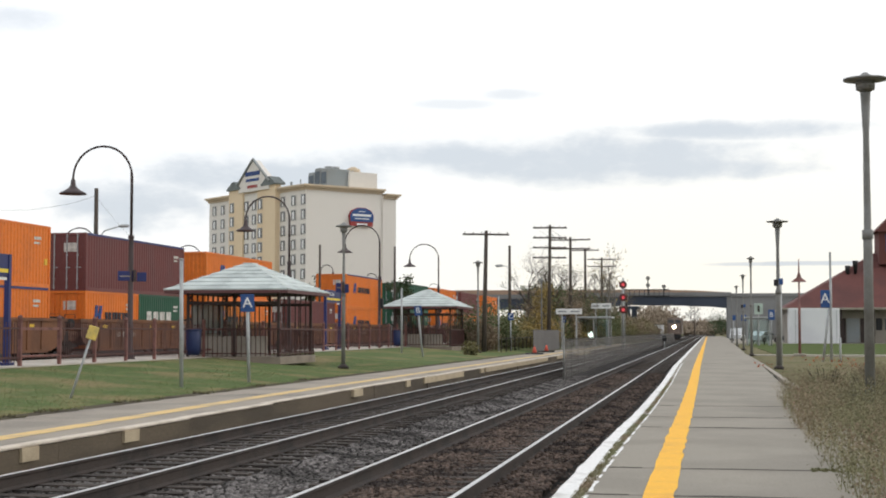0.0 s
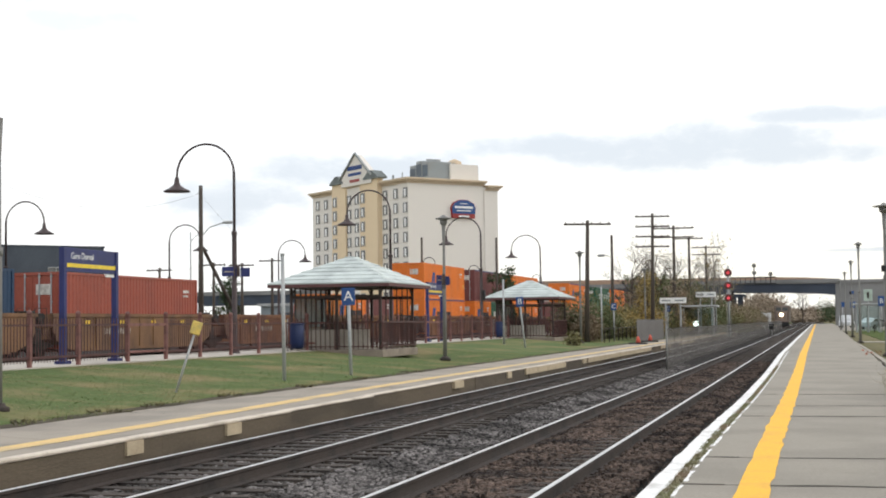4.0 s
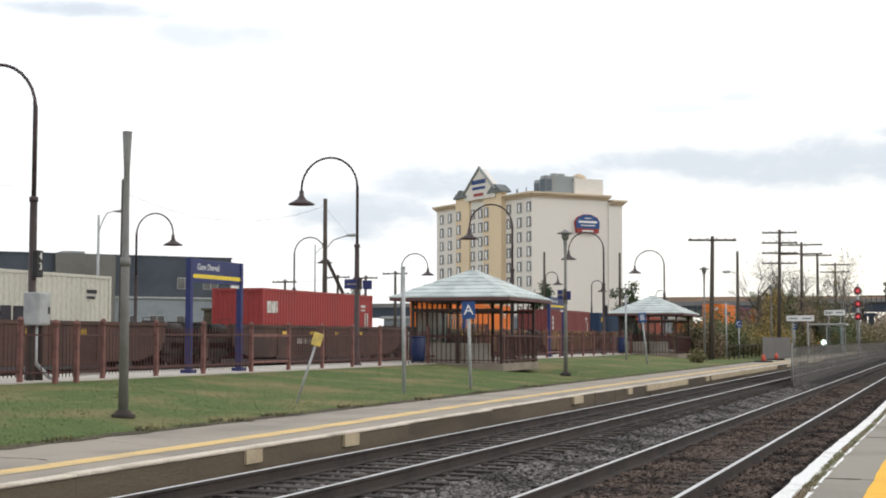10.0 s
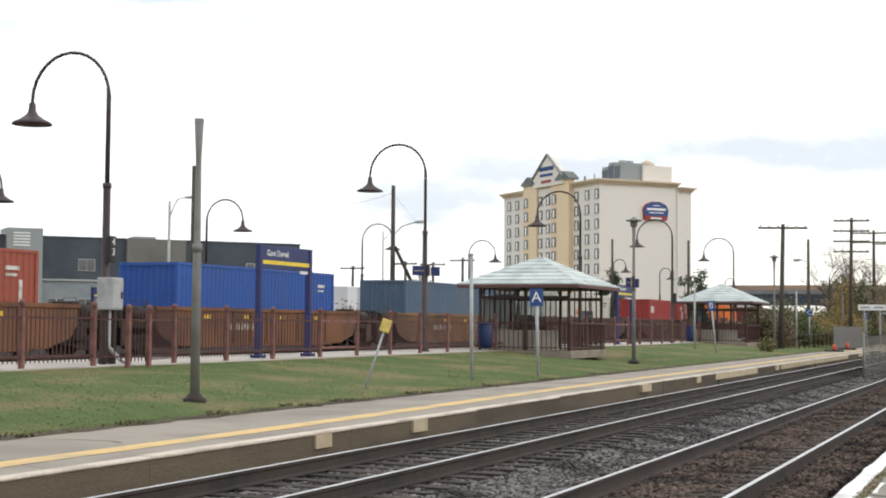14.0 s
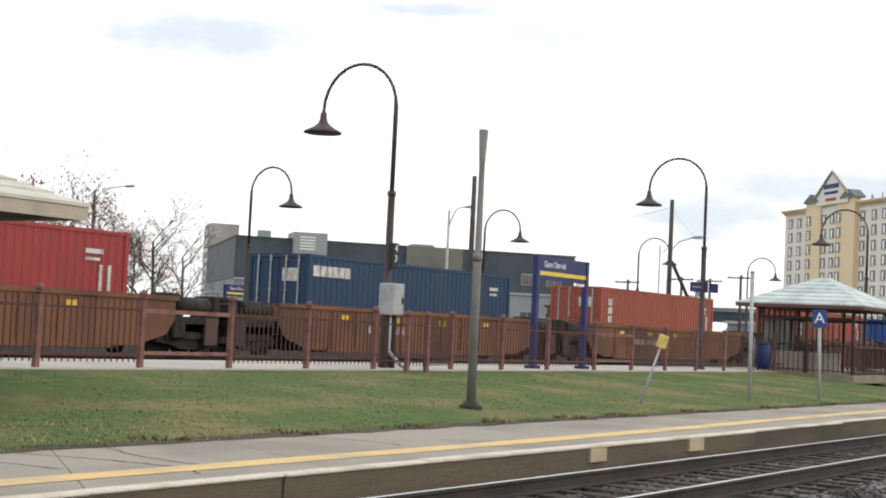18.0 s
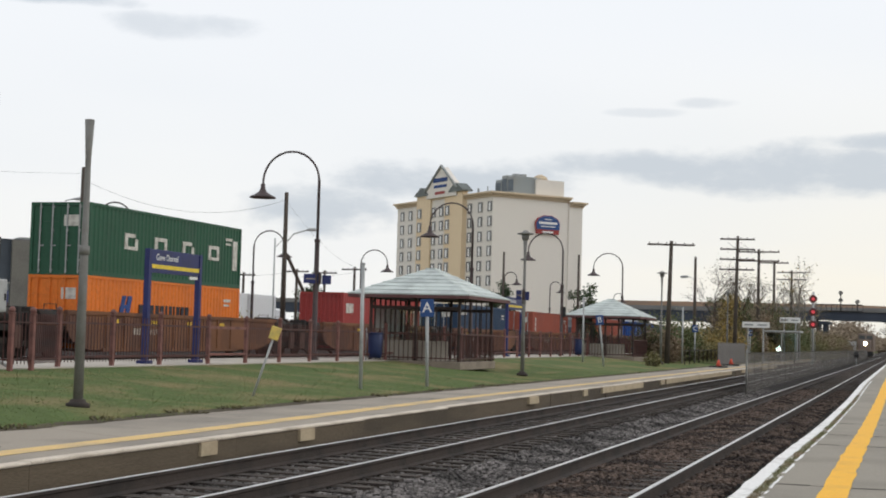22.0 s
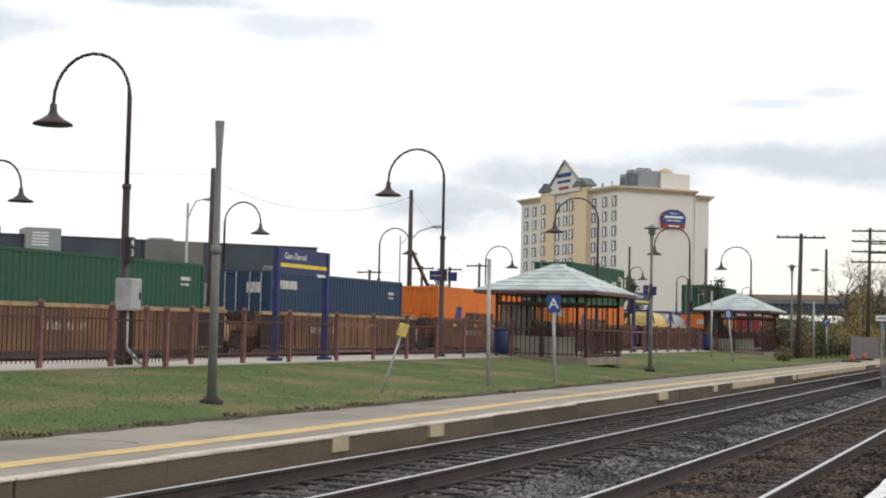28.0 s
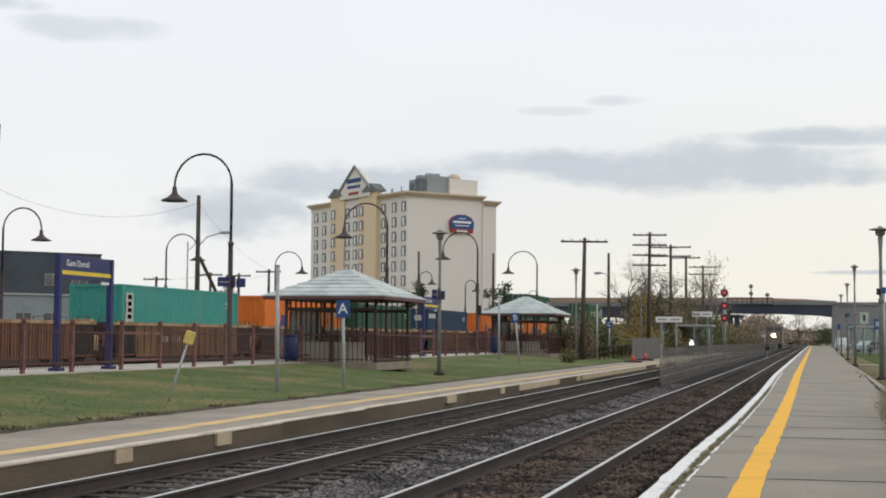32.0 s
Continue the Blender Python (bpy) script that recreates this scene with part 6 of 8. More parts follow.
def bridge():
    t = thing("road_bridge", (0, 303, 0), "long blue-grey girder road bridge with a sandy parapet over the tracks", "bridge")
    for y in (-0.4, 9.6):
        bm = bmesh.new()
        prism(bm, [(-17.5, 7.15), (-6, 7.05), (1.0, 6.75), (3.6, 6.45), (3.6, 8.65), (-17.5, 8.75)], "y", y, y + 0.8)
        part("girder", bm, BRIDGEBLUE, t, "dark blue steel girder")
        for k in range(12):
            x = -16.5 + k * 1.75
            part("stiffener", boxes((x, x + 0.12, y - 0.12, y, 7.15, 8.6)), BRIDGEBLUE, t)
    part("deck", boxes((-36, 60, -0.8, 10.8, 8.72, 9.0)), GREYCONC, t)
    for y in (-0.9, 10.6):
        part("parapet", boxes((-36, 4.5, y, y + 0.3, 9.0, 9.6)), GREYCONC, t, "grey concrete parapet")
        bm = bmesh.new()
        prism(bm, [(-60, 9.6), (3.6, 9.6), (-2.0, 9.95), (-10.0, 10.2), (-60, 10.25)], "y", y + 0.05, y + 0.25)
        part("parapet", bm, PARAPET, t, "sandy upper parapet")
        part("parapet", boxes((4.5, 60, y, y + 0.3, 8.7, 9.35)), GREYCONC, t, "grey concrete parapet")
    part("side_span", boxes((-36, -17.5, -0.5, 10.5, 6.9, 8.7)), BRIDGEBLUE, t)
    part("approach_span", boxes((-140, -36, -0.5, 10.5, 6.2, 8.6)), BRIDGEBLUE, t)
    part("parapet", boxes((-140, -36, -0.9, -0.6, 8.4, 9.3)), GREYCONC, t, "grey concrete parapet")
    for k in range(5):
        part("pier", boxes((-130 + 19 * k, -128.8 + 19 * k, 1, 9, 0, 6.2)), GREYCONC, t, "concrete pier")
    part("abutment", boxes((3.6, 60, -0.6, 10.6, 0, 8.7)), GREYCONC, t, "grey concrete abutment wall")
    for x in (-17.0, -15.6):
        p = bmesh.new()
        for y in (1, 5, 9):
            box(p, x - 0.35, x + 0.35, y - 0.35, y + 0.35, 0, 6.8)
        part("pier", p, BRIDGEBLUE, t, "dark steel pier")
    part("pier_cap", boxes((-18, -14.6, 0, 10, 6.2, 6.8)), BRIDGEBLUE, t)
    return t


bridge()

# ---- signals ----
REDLIGHT = glow_mat("red_signal_light", (1.0, 0.10, 0.12), 0.45)


def signal_mast():
    t = thing("railway_signal", (-8.2, 139, 0), "railway signal mast with three red lights", "railway signal")
    part("mast", tube(bmesh.new(), [(0, 0.25, -0.2), (0, 0.25, 6.7)], 0.10, 8), STEEL, t)
    for z in (6.02, 4.80, 3.62):
        part("target", tube(bmesh.new(), [(0, -0.02, z), (0, 0.05, z)], 0.37, 18), PAINTS["maroon"], t, "dark red round backing")
        part("lens", tube(bmesh.new(), [(0, -0.03, z), (0, -0.06, z)], 0.15, 14), REDLIGHT, t, "lit red lens")
        part("hood", tube(bmesh.new(), [(0, -0.05, z), (0, -0.3, z)], 0.24, 12, caps=False), PAINTS["maroon"], t)
    part("ladder", boxes((-0.2, -0.17, 0.4, 0.44, 0, 6.4), (0.17, 0.2, 0.4, 0.44, 0, 6.4)), STEEL, t)


signal_mast()


def bridge_signals():
    t = thing("signal_gantry", (0, 296, 0), "dark signal gantry with unlit signal heads before the bridge", "signal gantry")
    bm = bmesh.new()
    for z in (8.6, 9.9):
        box(bm, -17, -8, -0.2, 0.2, z, z + 0.2)
    for k in range(10):
        box(bm, -17 + k, -16.9 + k, -0.1, 0.1, 8.6, 10.0)
    part("walkway", bm, BLACK, t)
    part("leg", boxes((-16.8, -16.3, -0.25, 0.25, 0, 8.6)), BLACK, t)
    for x, zs in ((-12.2, (10.9, 12.35)), (-9.0, (10.6,))):
        part("pole", tube(bmesh.new(), [(x, 0, 8.6), (x, 0, max(zs))], 0.12, 6), BLACK, t)
        for z in zs:
            part("head", tube(bmesh.new(), [(x, -0.4, z), (x, 0.1, z)], 0.42, 14), GREYPOLE, t)


bridge_signals()

# ---- waiting locomotive with its headlight on ----
HEADLIGHT = glow_mat("headlight", (1.0, 0.80, 0.50), 22)


# body colour lightened to paint in the haze at this distance
LOCOGREY = mat("haze_lightened_loco_paint", (0.22, 0.17, 0.14), 0.7, spots=0.5, bump=0.05)


def locomotive():
    t = thing("locomotive", (-7.03, 297, 0), "dark locomotive with its headlight on, far down the line", "locomotive")
    part("body", bevelled(boxes((-1.45, 1.45, 2.6, 20, 1.1, 4.3), (-1.5, 1.5, 0, 20.5, 0.9, 1.25)), 0.08), LOCOGREY, t)
    part("nose", bevelled(boxes((-1.0, 1.0, 0.4, 2.7, 1.2, 3.0)), 0.12), LOCOGREY, t)
    part("windscreen", boxes((-1.2, -0.1, 2.54, 2.6, 3.2, 3.9), (0.1, 1.2, 2.54, 2.6, 3.2, 3.9)), DARKGLASS, t)
    part("headlight", tube(bmesh.new(), [(0, 0.34, 2.42), (0, 0.42, 2.42)], 0.32, 16), HEADLIGHT, t, "bright headlight")
    part("pilot", boxes((-1.4, 1.4, 0.02, 0.3, 0.2, 0.9)), BLACK, t)
    for y in (3.2, 5.2, 7.2, 13.5, 15.5, 17.5):
        part("wheelset", tube(bmesh.new(), [(-0.82, y, 0.5), (0.82, y, 0.5)], 0.5, 14), RUBBER, t)
    return t


loco = locomotive()


# ---- wire fence between the tracks ----
def mesh_mat():
    m = mat("woven_wire_mesh", (0.16, 0.15, 0.138), 0.7, 0.0, bump=0)
    n = m.node_tree.nodes
    n["Principled BSDF"].inputs["Alpha"].default_value = 0.42
    return m


def middle_fence():
    t = thing("chain_link_fence", (-5.45, 0, -0.22), "grey chain-link fence between the two tracks", "fence")
    y, M = 53.3, mesh_mat()
    while y < 230:
        part("post", tube(bmesh.new(), [(0, y, 0), (0, y, 1.52 if y > 54 else 1.62)], 0.012 if y > 54 else 0.035, 8), GREYPOLE if y < 54 else RUBBER, t)
        part("mesh_panel", boxes((-0.003, 0.003, y, y + 3.0, 0.05, 1.47)), M, t, "woven wire mesh")
        part("top_rail", tube(bmesh.new(), [(0, y, 1.49), (0, y + 3, 1.49)], 0.012, 6), RUBBER, t)
        y += 3.0


middle_fence()


# ---- utility poles and wires ----
def utility_pole(at, h, arms, label, lean=0.0, width=2.6, turn=0.0):
    t = thing("utility_pole", at, label, "utility pole", "utility poles", turn=turn)
    t.matrix_basis = pose(*at, 0, lean, turn)
    part("pole", tube(bmesh.new(), [(0, 0, -0.3), (0, 0, h)], [0.17, 0.11], 8), WOODPOLE, t)
    for k in range(arms):
        z = h - 0.25 - 0.8 * k
        arm = part("crossarm", boxes((-width / 2, width / 2, -0.16, -0.06, z - 0.06, z + 0.06)), WOODPOLE, t)
        for j in range(6):
            x = -width / 2 + 0.12 + j * (width - 0.24) / 5
            part("insulator", tube(bmesh.new(), [(x, -0.11, z + 0.06), (x, -0.11, z + 0.16)], [0.035, 0.028], 6), RUBBER, arm)
    return t


utility_pole((-14.28, 91, 0.2), 7.8, 1, "weathered wooden utility pole with one crossarm", 1.2, 3.0)
utility_pole((-12.75, 115, 0.1), 10.0, 4, "weathered wooden utility pole with four crossarms", 0.8, 2.7)
utility_pole((-12.3, 129, 0.1), 9.9, 2, "weathered wooden utility pole with two crossarms", 0, 3.6)
utility_pole((-12.4, 146, 0.1), 9.9, 1, "weathered wooden utility pole with one crossarm", 0, 2.8)
utility_pole((-12.1, 165, 0.1), 9.9, 2, "weathered wooden utility pole with two crossarms", 0, 3.2)
utility_pole((-31.83, 71.03, 0.3), 8.78, 0, "dark wooden utility pole beyond the train")
utility_pole((-37.16, 59.46, 0.3), 8.8, 0, "dark wooden utility pole beyond the train")
tall = thing("street_light", (-14.73, 106.5, 0.1), "street light arm on a tall wooden pole", "street light")
part("post", tube(bmesh.new(), [(0, 0, 0), (0, 0, 7.85)], [0.14, 0.09], 8), WOODPOLE, tall)
part("arm", tube(bmesh.new(), [(0, 0, 6.0), (-0.25, 0, 6.3), (-0.6, 0, 6.38)], 0.03, 6), STEEL, tall)
part("head", tube(bmesh.new(), [(-0.5, 0, 6.36), (-0.6, 0, 6.36), (-1.0, 0, 6.34), (-1.1, 0, 6.38)], [0.04, 0.1, 0.1, 0.04], 8), STEEL, tall)
cobra_lamp((-46.2, 71.3, 0.3), 8.3, 1.1, 0, STEEL, "galvanised street light beyond the train")
arm_light = thing("street_light", (-31.8, 71.0, 0.3), "slim street light arm bolted to a dark utility pole", "street light")
part("arm", tube(bmesh.new(), [(0.0, 0.05, 6.05), (0.4, 0.2, 6.55), (1.1, 0.5, 6.8)], 0.035, 6), STEEL, arm_light)
part("head", tube(bmesh.new(), [(1.0, 0.46, 6.78), (1.15, 0.52, 6.81), (1.45, 0.66, 6.82), (1.55, 0.7, 6.84)], [0.04, 0.085, 0.09, 0.03], 8), STEEL, arm_light)
thin = thing("sign_post", (-38.2, 83.7, 0.3), "thin galvanised mast beyond the train", "post")
part("pole", tube(bmesh.new(), [(0, 0, 0), (0, 0, 7.2)], [0.07, 0.05], 8), STEEL, thin)
part("bracket", tube(bmesh.new(), [(0, 0, 6.6), (0.5, 0.2, 7.15), (0.6, 0.25, 6.9)], 0.025, 6), STEEL, thin)
cobra_lamp((-64, 60, 0.3), 8.5, 2.5, 0, WOODPOLE, "street light on a wooden pole beyond the train")
for x, y, h in ((-56.43, 117.15, 6.5), (-52.13, 119.13, 6.95), (-47.34, 121.1, 7.3), (-49.82, 120.1, 6.9)):
    utility_pole((x, y, 0.3), h, 1, "distant wooden utility pole with one crossarm", 0, 2.4)


def wire(a, b, sag, r=0.012):
    a, b = Vector(a), Vector(b)
    pts = [a.lerp(b, k / 12) - Vector((0, 0, sag * 4 * (k / 12) * (1 - k / 12))) for k in range(13)]
    return tagged(solid("overhead_wire", tube(bmesh.new(), pts, r, 4), WIRE), "thin black overhead wire", "wire", "overhead wires")


wire((-31.8, 71, 8.7), (-37.16, 59.46, 8.5), 1.1, 0.008)
wire((-37.16, 59.46, 8.8), (-52, 30, 9.0), 0.8, 0.006)
for a_, b_ in (((-56.43, 117.15), (-52.13, 119.13)), ((-52.13, 119.13), (-47.34, 121.1))):
    wire((*a_, 6.5), (*b_, 7.1), 0.15, 0.01)
wire((-31.8, 71, 8.6), (-47.3, 121.1, 7.6), 0.6, 0.005)
for k in range(3):
    wire((-13.4 + k * 0.5, 115, 9.6), (-12.8 + k * 0.5, 129, 9.6), 0.15)

# brace of the pole beyond the train
solid("pole_brace", tube(bmesh.new(), [(-31.8, 71.25, 5.75), (-31.75, 78.0, 0.3)], 0.10, 8), WOODPOLE, "dark slanting wooden pole brace", "utility pole")


# ---- plants ----
LEAF = {
    "green": mat("green_leaf", (0.098, 0.122, 0.055), 0.7, color2=(0.155, 0.15, 0.07), spots=0.8, fleck=6, bump=0, spec=0.2, island=(0.8, 1.22)),
    "olive": mat("olive_autumn_leaf", (0.195, 0.175, 0.08), 0.7, color2=(0.155, 0.147, 0.075), spots=0.8, fleck=6, bump=0, spec=0.2, island=(0.8, 1.22)),
    "yellow": mat("yellow_autumn_leaf", (0.33, 0.235, 0.075), 0.7, color2=(0.19, 0.155, 0.07), spots=0.9, fleck=6, bump=0, spec=0.2, island=(0.8, 1.22)),
    "rust": mat("rusty_autumn_leaf", (0.30, 0.125, 0.075), 0.7, color2=(0.19, 0.10, 0.075), spots=0.8, fleck=6, bump=0, spec=0.2, island=(0.8, 1.22)),
    "brown": mat("brown_autumn_leaf", (0.245, 0.185, 0.125), 0.75, color2=(0.185, 0.152, 0.105), spots=0.8, fleck=6, bump=0, spec=0.2, island=(0.8, 1.22)),
    # far woods only: twig colour paled to stand in for distance haze
    "hazed": mat("haze_paled_twigs", (0.33, 0.265, 0.20), 0.8, color2=(0.26, 0.21, 0.15), spots=0.1, fleck=6, bump=0, spec=0.2, island=(0.85, 1.15)),
    "dark": mat("dark_evergreen_leaf", (0.047, 0.077, 0.039), 0.7, color2=(0.075, 0.096, 0.043), spots=0.8, fleck=6, bump=0, spec=0.2, island=(0.8, 1.22)),
}
BARK = mat("grey_brown_bark", (0.085, 0.07, 0.06), 0.95, color2=(0.055, 0.047, 0.042), spots=3, stretch=(4, 4, 0.8), bump=0.4, spec=0.1)
PALEBARK = mat("pale_grey_bark", (0.21, 0.19, 0.165), 0.95, color2=(0.15, 0.135, 0.12), spots=3, stretch=(4, 4, 0.8), bump=0.4, spec=0.1)


def sticks(segments, sides=4):
    """Tapered sticks as plain lists: rows of start, end, radius at start, radius at end."""
    V, F = [], []
    for a, b, r0, r1 in segments:
        d = (b - a).normalized()
        u = d.orthogonal().normalized()
        w = d.cross(u)
        k = len(V)
        for p, r in ((a, r0), (b, r1)):
            V += [tuple(p + r * (math.cos(q) * u + math.sin(q) * w)) for q in (2 * math.pi * i / sides for i in range(sides))]
        F += [(k + i, k + (i + 1) % sides, k + sides + (i + 1) % sides, k + sides + i) for i in range(sides)]
    return V, F


def leaves(points, size, per, spread, r):
    """Small folded leaves scattered round the points."""
    n = len(points) * per
    if not n:
        return [], []
    c = np.repeat(np.array([tuple(p) for p in points]), per, 0) + r.normal(0, spread, (n, 3))
    a = r.normal(0, 1, (n, 3))
    a /= np.linalg.norm(a, axis=1, keepdims=True)
    b = np.cross(a, r.normal(0, 1, (n, 3)))
    b /= np.linalg.norm(b, axis=1, keepdims=True)
    s = size * r.uniform(0.5, 1.3, (n, 1))
    v = np.stack([c - a * s, c + b * s * 0.55, c + a * s, c - b * s * 0.55], 1).reshape(-1, 3)
    return v.tolist(), np.arange(4 * n).reshape(-1, 4).tolist()


def tree(name, at, h, wide, leaf, label, seed, per=3, size=0.14, bark=BARK, levels=4, bare=0.0, low=0.25, category="tree", lean=0.0):
    """Trunk, limbs that fork down to twigs, and a crown of many small leaves."""
    r, nr = random.Random(seed), np.random.default_rng(seed)
    segs, tips, trunk = [], [], []
    top = Vector((lean * h, 0, h * 0.55))
    p, n = Vector((0, 0, -0.2)), 5
    joints = [Vector((0, 0, -0.2))]
    for k in range(1, n + 1):
        joints.append(Vector((lean * h * k / n + r.uniform(-.03, .03) * h * 0.4, r.uniform(-.03, .03) * h * 0.4, h * 0.6 * k / n)))
    rad = h * 0.017
    for k in range(n):
        trunk.append((joints[k], joints[k + 1], rad * (1 - 0.13 * k), rad * (1 - 0.13 * (k + 1))))

    def fork(p, d, length, radius, level):
        q = p + d * length
        segs.append((p, q, radius, radius * 0.62))
        if level == 0:
            tips.append(q)
            tips.append(p.lerp(q, 0.5))
            return
        for _ in range(3 if level > 1 else 2):
            side = Vector((r.gauss(0, 1), r.gauss(0, 1), r.gauss(0.25, 0.6)))
            nd = (d * 1.15 + side * 0.62).normalized()
            nd = Vector((nd.x * wide, nd.y * wide, nd.z)).normalized()
            fork(p.lerp(q, r.uniform(0.55, 1)), nd, length * r.uniform(0.6, 0.82), radius * 0.55, level - 1)

    for k in range(n * 2):
        f = low + (1 - low) * k / (n * 2 - 1)
        j = f * n
        i = min(int(j), n - 1)
        base = joints[i].lerp(joints[i + 1], j - i)
        a = r.uniform(0, 6.283)
        d = Vector((math.cos(a) * wide, math.sin(a) * wide, r.uniform(0.3, 0.9) + f * 0.6)).normalized()
        fork(base, d, h * r.uniform(0.13, 0.2), rad * 0.5 * (1.1 - 0.6 * f), levels - 1)
    t = thing(name, at, label, category)
    part("trunk", raw("trunk", *sticks(trunk, 7), bark), None, t)
    part("branchwork", raw("branchwork", *sticks(segs, 3), bark), None, t)
    keep = [q for q in tips if r.random() >= bare]
    v, f = leaves(keep, size, per, h * 0.03, nr)
    if v:
        part("crown", raw("crown", v, f, LEAF[leaf]), None, t, leaf + " autumn leaves" if leaf != "green" else "thin green leaves")
    return t


def bush(name, at, h, rx, ry, leaf, label, seed, count=2600, size=0.10, category="bush"):
    """A shrub of many stems with leaves in loose clumps and an uneven outline."""
    r, nr = random.Random(seed), np.random.default_rng(seed)
    segs, pts = [], []
    for _ in range(26):
        a, f = r.uniform(0, 6.283), math.sqrt(r.random())
        top = Vector((math.cos(a) * rx * f, math.sin(a) * ry * f, h * r.uniform(0.55, 1.05) * (1 - 0.45 * f * f)))
        base = Vector((top.x * 0.45, top.y * 0.45, -0.1))
        mid = base.lerp(top, 0.5) + Vector((r.uniform(-.15, .15), r.uniform(-.15, .15), 0.1)) * h * 0.4
        segs += [(base, mid, 0.03, 0.02), (mid, top, 0.02, 0.006)]
        pts += [base.lerp(mid, 0.7), mid, mid.lerp(top, 0.5), top]
    t = thing(name, at, label, category)
    part("stem", raw("stem", *sticks(segs, 3), BARK), None, t)
    v, f = leaves(pts, size, max(1, count // len(pts)), h * 0.12, nr)
    v = [(x, y, max(z, 0.0)) for x, y, z in v]
    part("foliage", raw("foliage", v, f, LEAF[leaf]), None, t)
    return t


def turned(ob, x, y, z, s=0.0):
    return copy_thing(ob, pose(x, y, z, 0, 0, s))


# thicket by the end of the left platform
t1 = tree("tree", (-15.2, 141, 0.2), 9.0, 1.0, "olive", "half-bare autumn tree behind the platform fence", 11, per=3, size=0.09, bare=0.7)
t2 = tree("tree", (-10.9, 160, 0.2), 11.4, 0.8, "yellow", "nearly bare pale tree with a few yellow leaves", 12, per=2, size=0.12, bark=PALEBARK, bare=0.8)
t3 = tree("tree", (-16.4, 137, 0.2), 6.2, 1.1, "green", "leafy green tree turning yellow behind the platform", 13, per=4, size=0.13, low=0.1, bare=0.2)
t4 = tree("tree", (-14.8, 123, 0.2), 5.0, 1.0, "brown", "brown-leaved small tree behind the platform", 14, per=4, size=0.12, low=0.1, bare=0.2)
for ob, spots in ((t1, ((-13.4, 139, 40), (-15.8, 152, 130), (-13.0, 150, 300))), (t2, ((-12.6, 172, 90), (-12.0, 186, 260))), (t3, ((-14.6, 132, 70), (-13.6, 144, 240), (-15.8, 160, 20), (-17.5, 165, 160))), (t4, ((-14.4, 133, 300), (-13.2, 145, 40), (-12.6, 158, 180), (-12.4, 126, 250)))):
    for x, y, a in spots:
        turned(ob, x, y, 0.15, a)
b1 = bush("bush", (-15.6, 100, 0.25), 2.6, 1.6, 1.8, "green", "dark green bush beside the far shelter", 21)
b2 = bush("bush", (-13.6, 116, 0.15), 2.7, 1.7, 1.7, "yellow", "yellow autumn bush behind the platform fence", 22)
b3 = bush("bush", (-14.8, 109, 0.15), 2.3, 1.5, 1.6, "olive", "olive-brown bush behind the platform fence", 23)
bush("bush", (-13.2, 79, 0.22), 0.8, 0.5, 0.5, "olive", "small olive bush on the bank", 24, 500)
t5 = tree("tree", (-15.9, 127, 0.2), 9.4, 1.0, "brown", "bare branching tree behind the platform fence", 15, per=1, size=0.07, bare=0.55, levels=5, low=0.2)
turned(t5, -14.0, 131, 0.1, 140)
b6 = bush("bush", (-15.9, 97.5, 0.25), 3.3, 1.7, 2.0, "green", "tall dark bush beside the far shelter", 28, 3600, 0.09)
turned(b6, -15.0, 101.5, 0.2, 130)
b5 = bush("bush", (-16.2, 97, 0.3), 2.0, 1.2, 1.2, "brown", "brown leafless bush beside the far shelter", 25)
for ob, spots in ((b1, ((-16.5, 103, 60), (-14.6, 122, 200), (-13.6, 124, 10), (-15.6, 132, 80))), (b2, ((-12.4, 131, 50), (-15.4, 114, 180), (-11.9, 140, 220), (-16.4, 121, 20), (-12.4, 152, 90))), (b3, ((-16.2, 116, 40), (-12.9, 127, 150), (-12.0, 147, 220), (-14.0, 138, 300), (-17.5, 126, 90), (-11.8, 160, 10))), (b5, ((-14.9, 96, 100), (-15.2, 103, 260), (-13.0, 120, 30), (-11.4, 155, 60)))):
    for x, y, a in spots:
        turned(ob, x, y, 0.15, a)
# creeper climbing a pole
r = random.Random(31)
creeper = thing("climbing_vine", (-13.55, 118, 0.1), "yellow vine climbing a pole behind the platform", "vine")
part("stem", tube(bmesh.new(), [(0, 0, 0), (0.1, 0, 2), (0, 0.1, 4.6)], [0.1, 0.08, 0.05], 6), BARK, creeper)
pts = [Vector((r.gauss(0, 0.35), r.gauss(0, 0.3), z)) for z in np.linspace(0.5, 5.3, 60)]
part("foliage", raw("foliage", *leaves(pts, 0.11, 26, 0.22, np.random.default_rng(31)), LEAF["yellow"]), None, creeper)
# scrub along the line up to the bridge and beyond it
d1 = bush("thicket", (-14.9, 131, 0.1), 4.7, 2.6, 2.4, "green", "dense dark green thicket behind the platform", 26, 9400, 0.095, "thicket")
d2 = bush("thicket", (-13.1, 134, 0.1), 4.9, 2.4, 2.4, "brown", "brown autumn thicket behind the platform", 27, 8400, 0.085, "thicket")
for ob, x, y, a in ((d1, -12.4, 141, 60), (d2, -15.8, 138, 130), (d1, -12.2, 152, 200), (d2, -13.6, 146, 20), (d1, -11.8, 164, 300), (d2, -12.6, 172, 80)):
    turned(ob, x, y, 0.1, a)
c1 = bush("bush", (-11.0, 178, 0), 3.2, 2.2, 3.0, "olive", "olive scrub beside the tracks", 41, 6200, 0.10)
c2 = bush("bush", (-12.5, 205, 0), 3.6, 2.4, 3.4, "brown", "brown scrub beside the tracks", 42, 6200, 0.105)
for k in range(16):
    y = 188 + k * 7.2
    turned(c1 if k % 2 else c2, -10.6 - 0.9 * (k % 3) - 0.012 * (y - 180), y, 0.0, 47 * k)
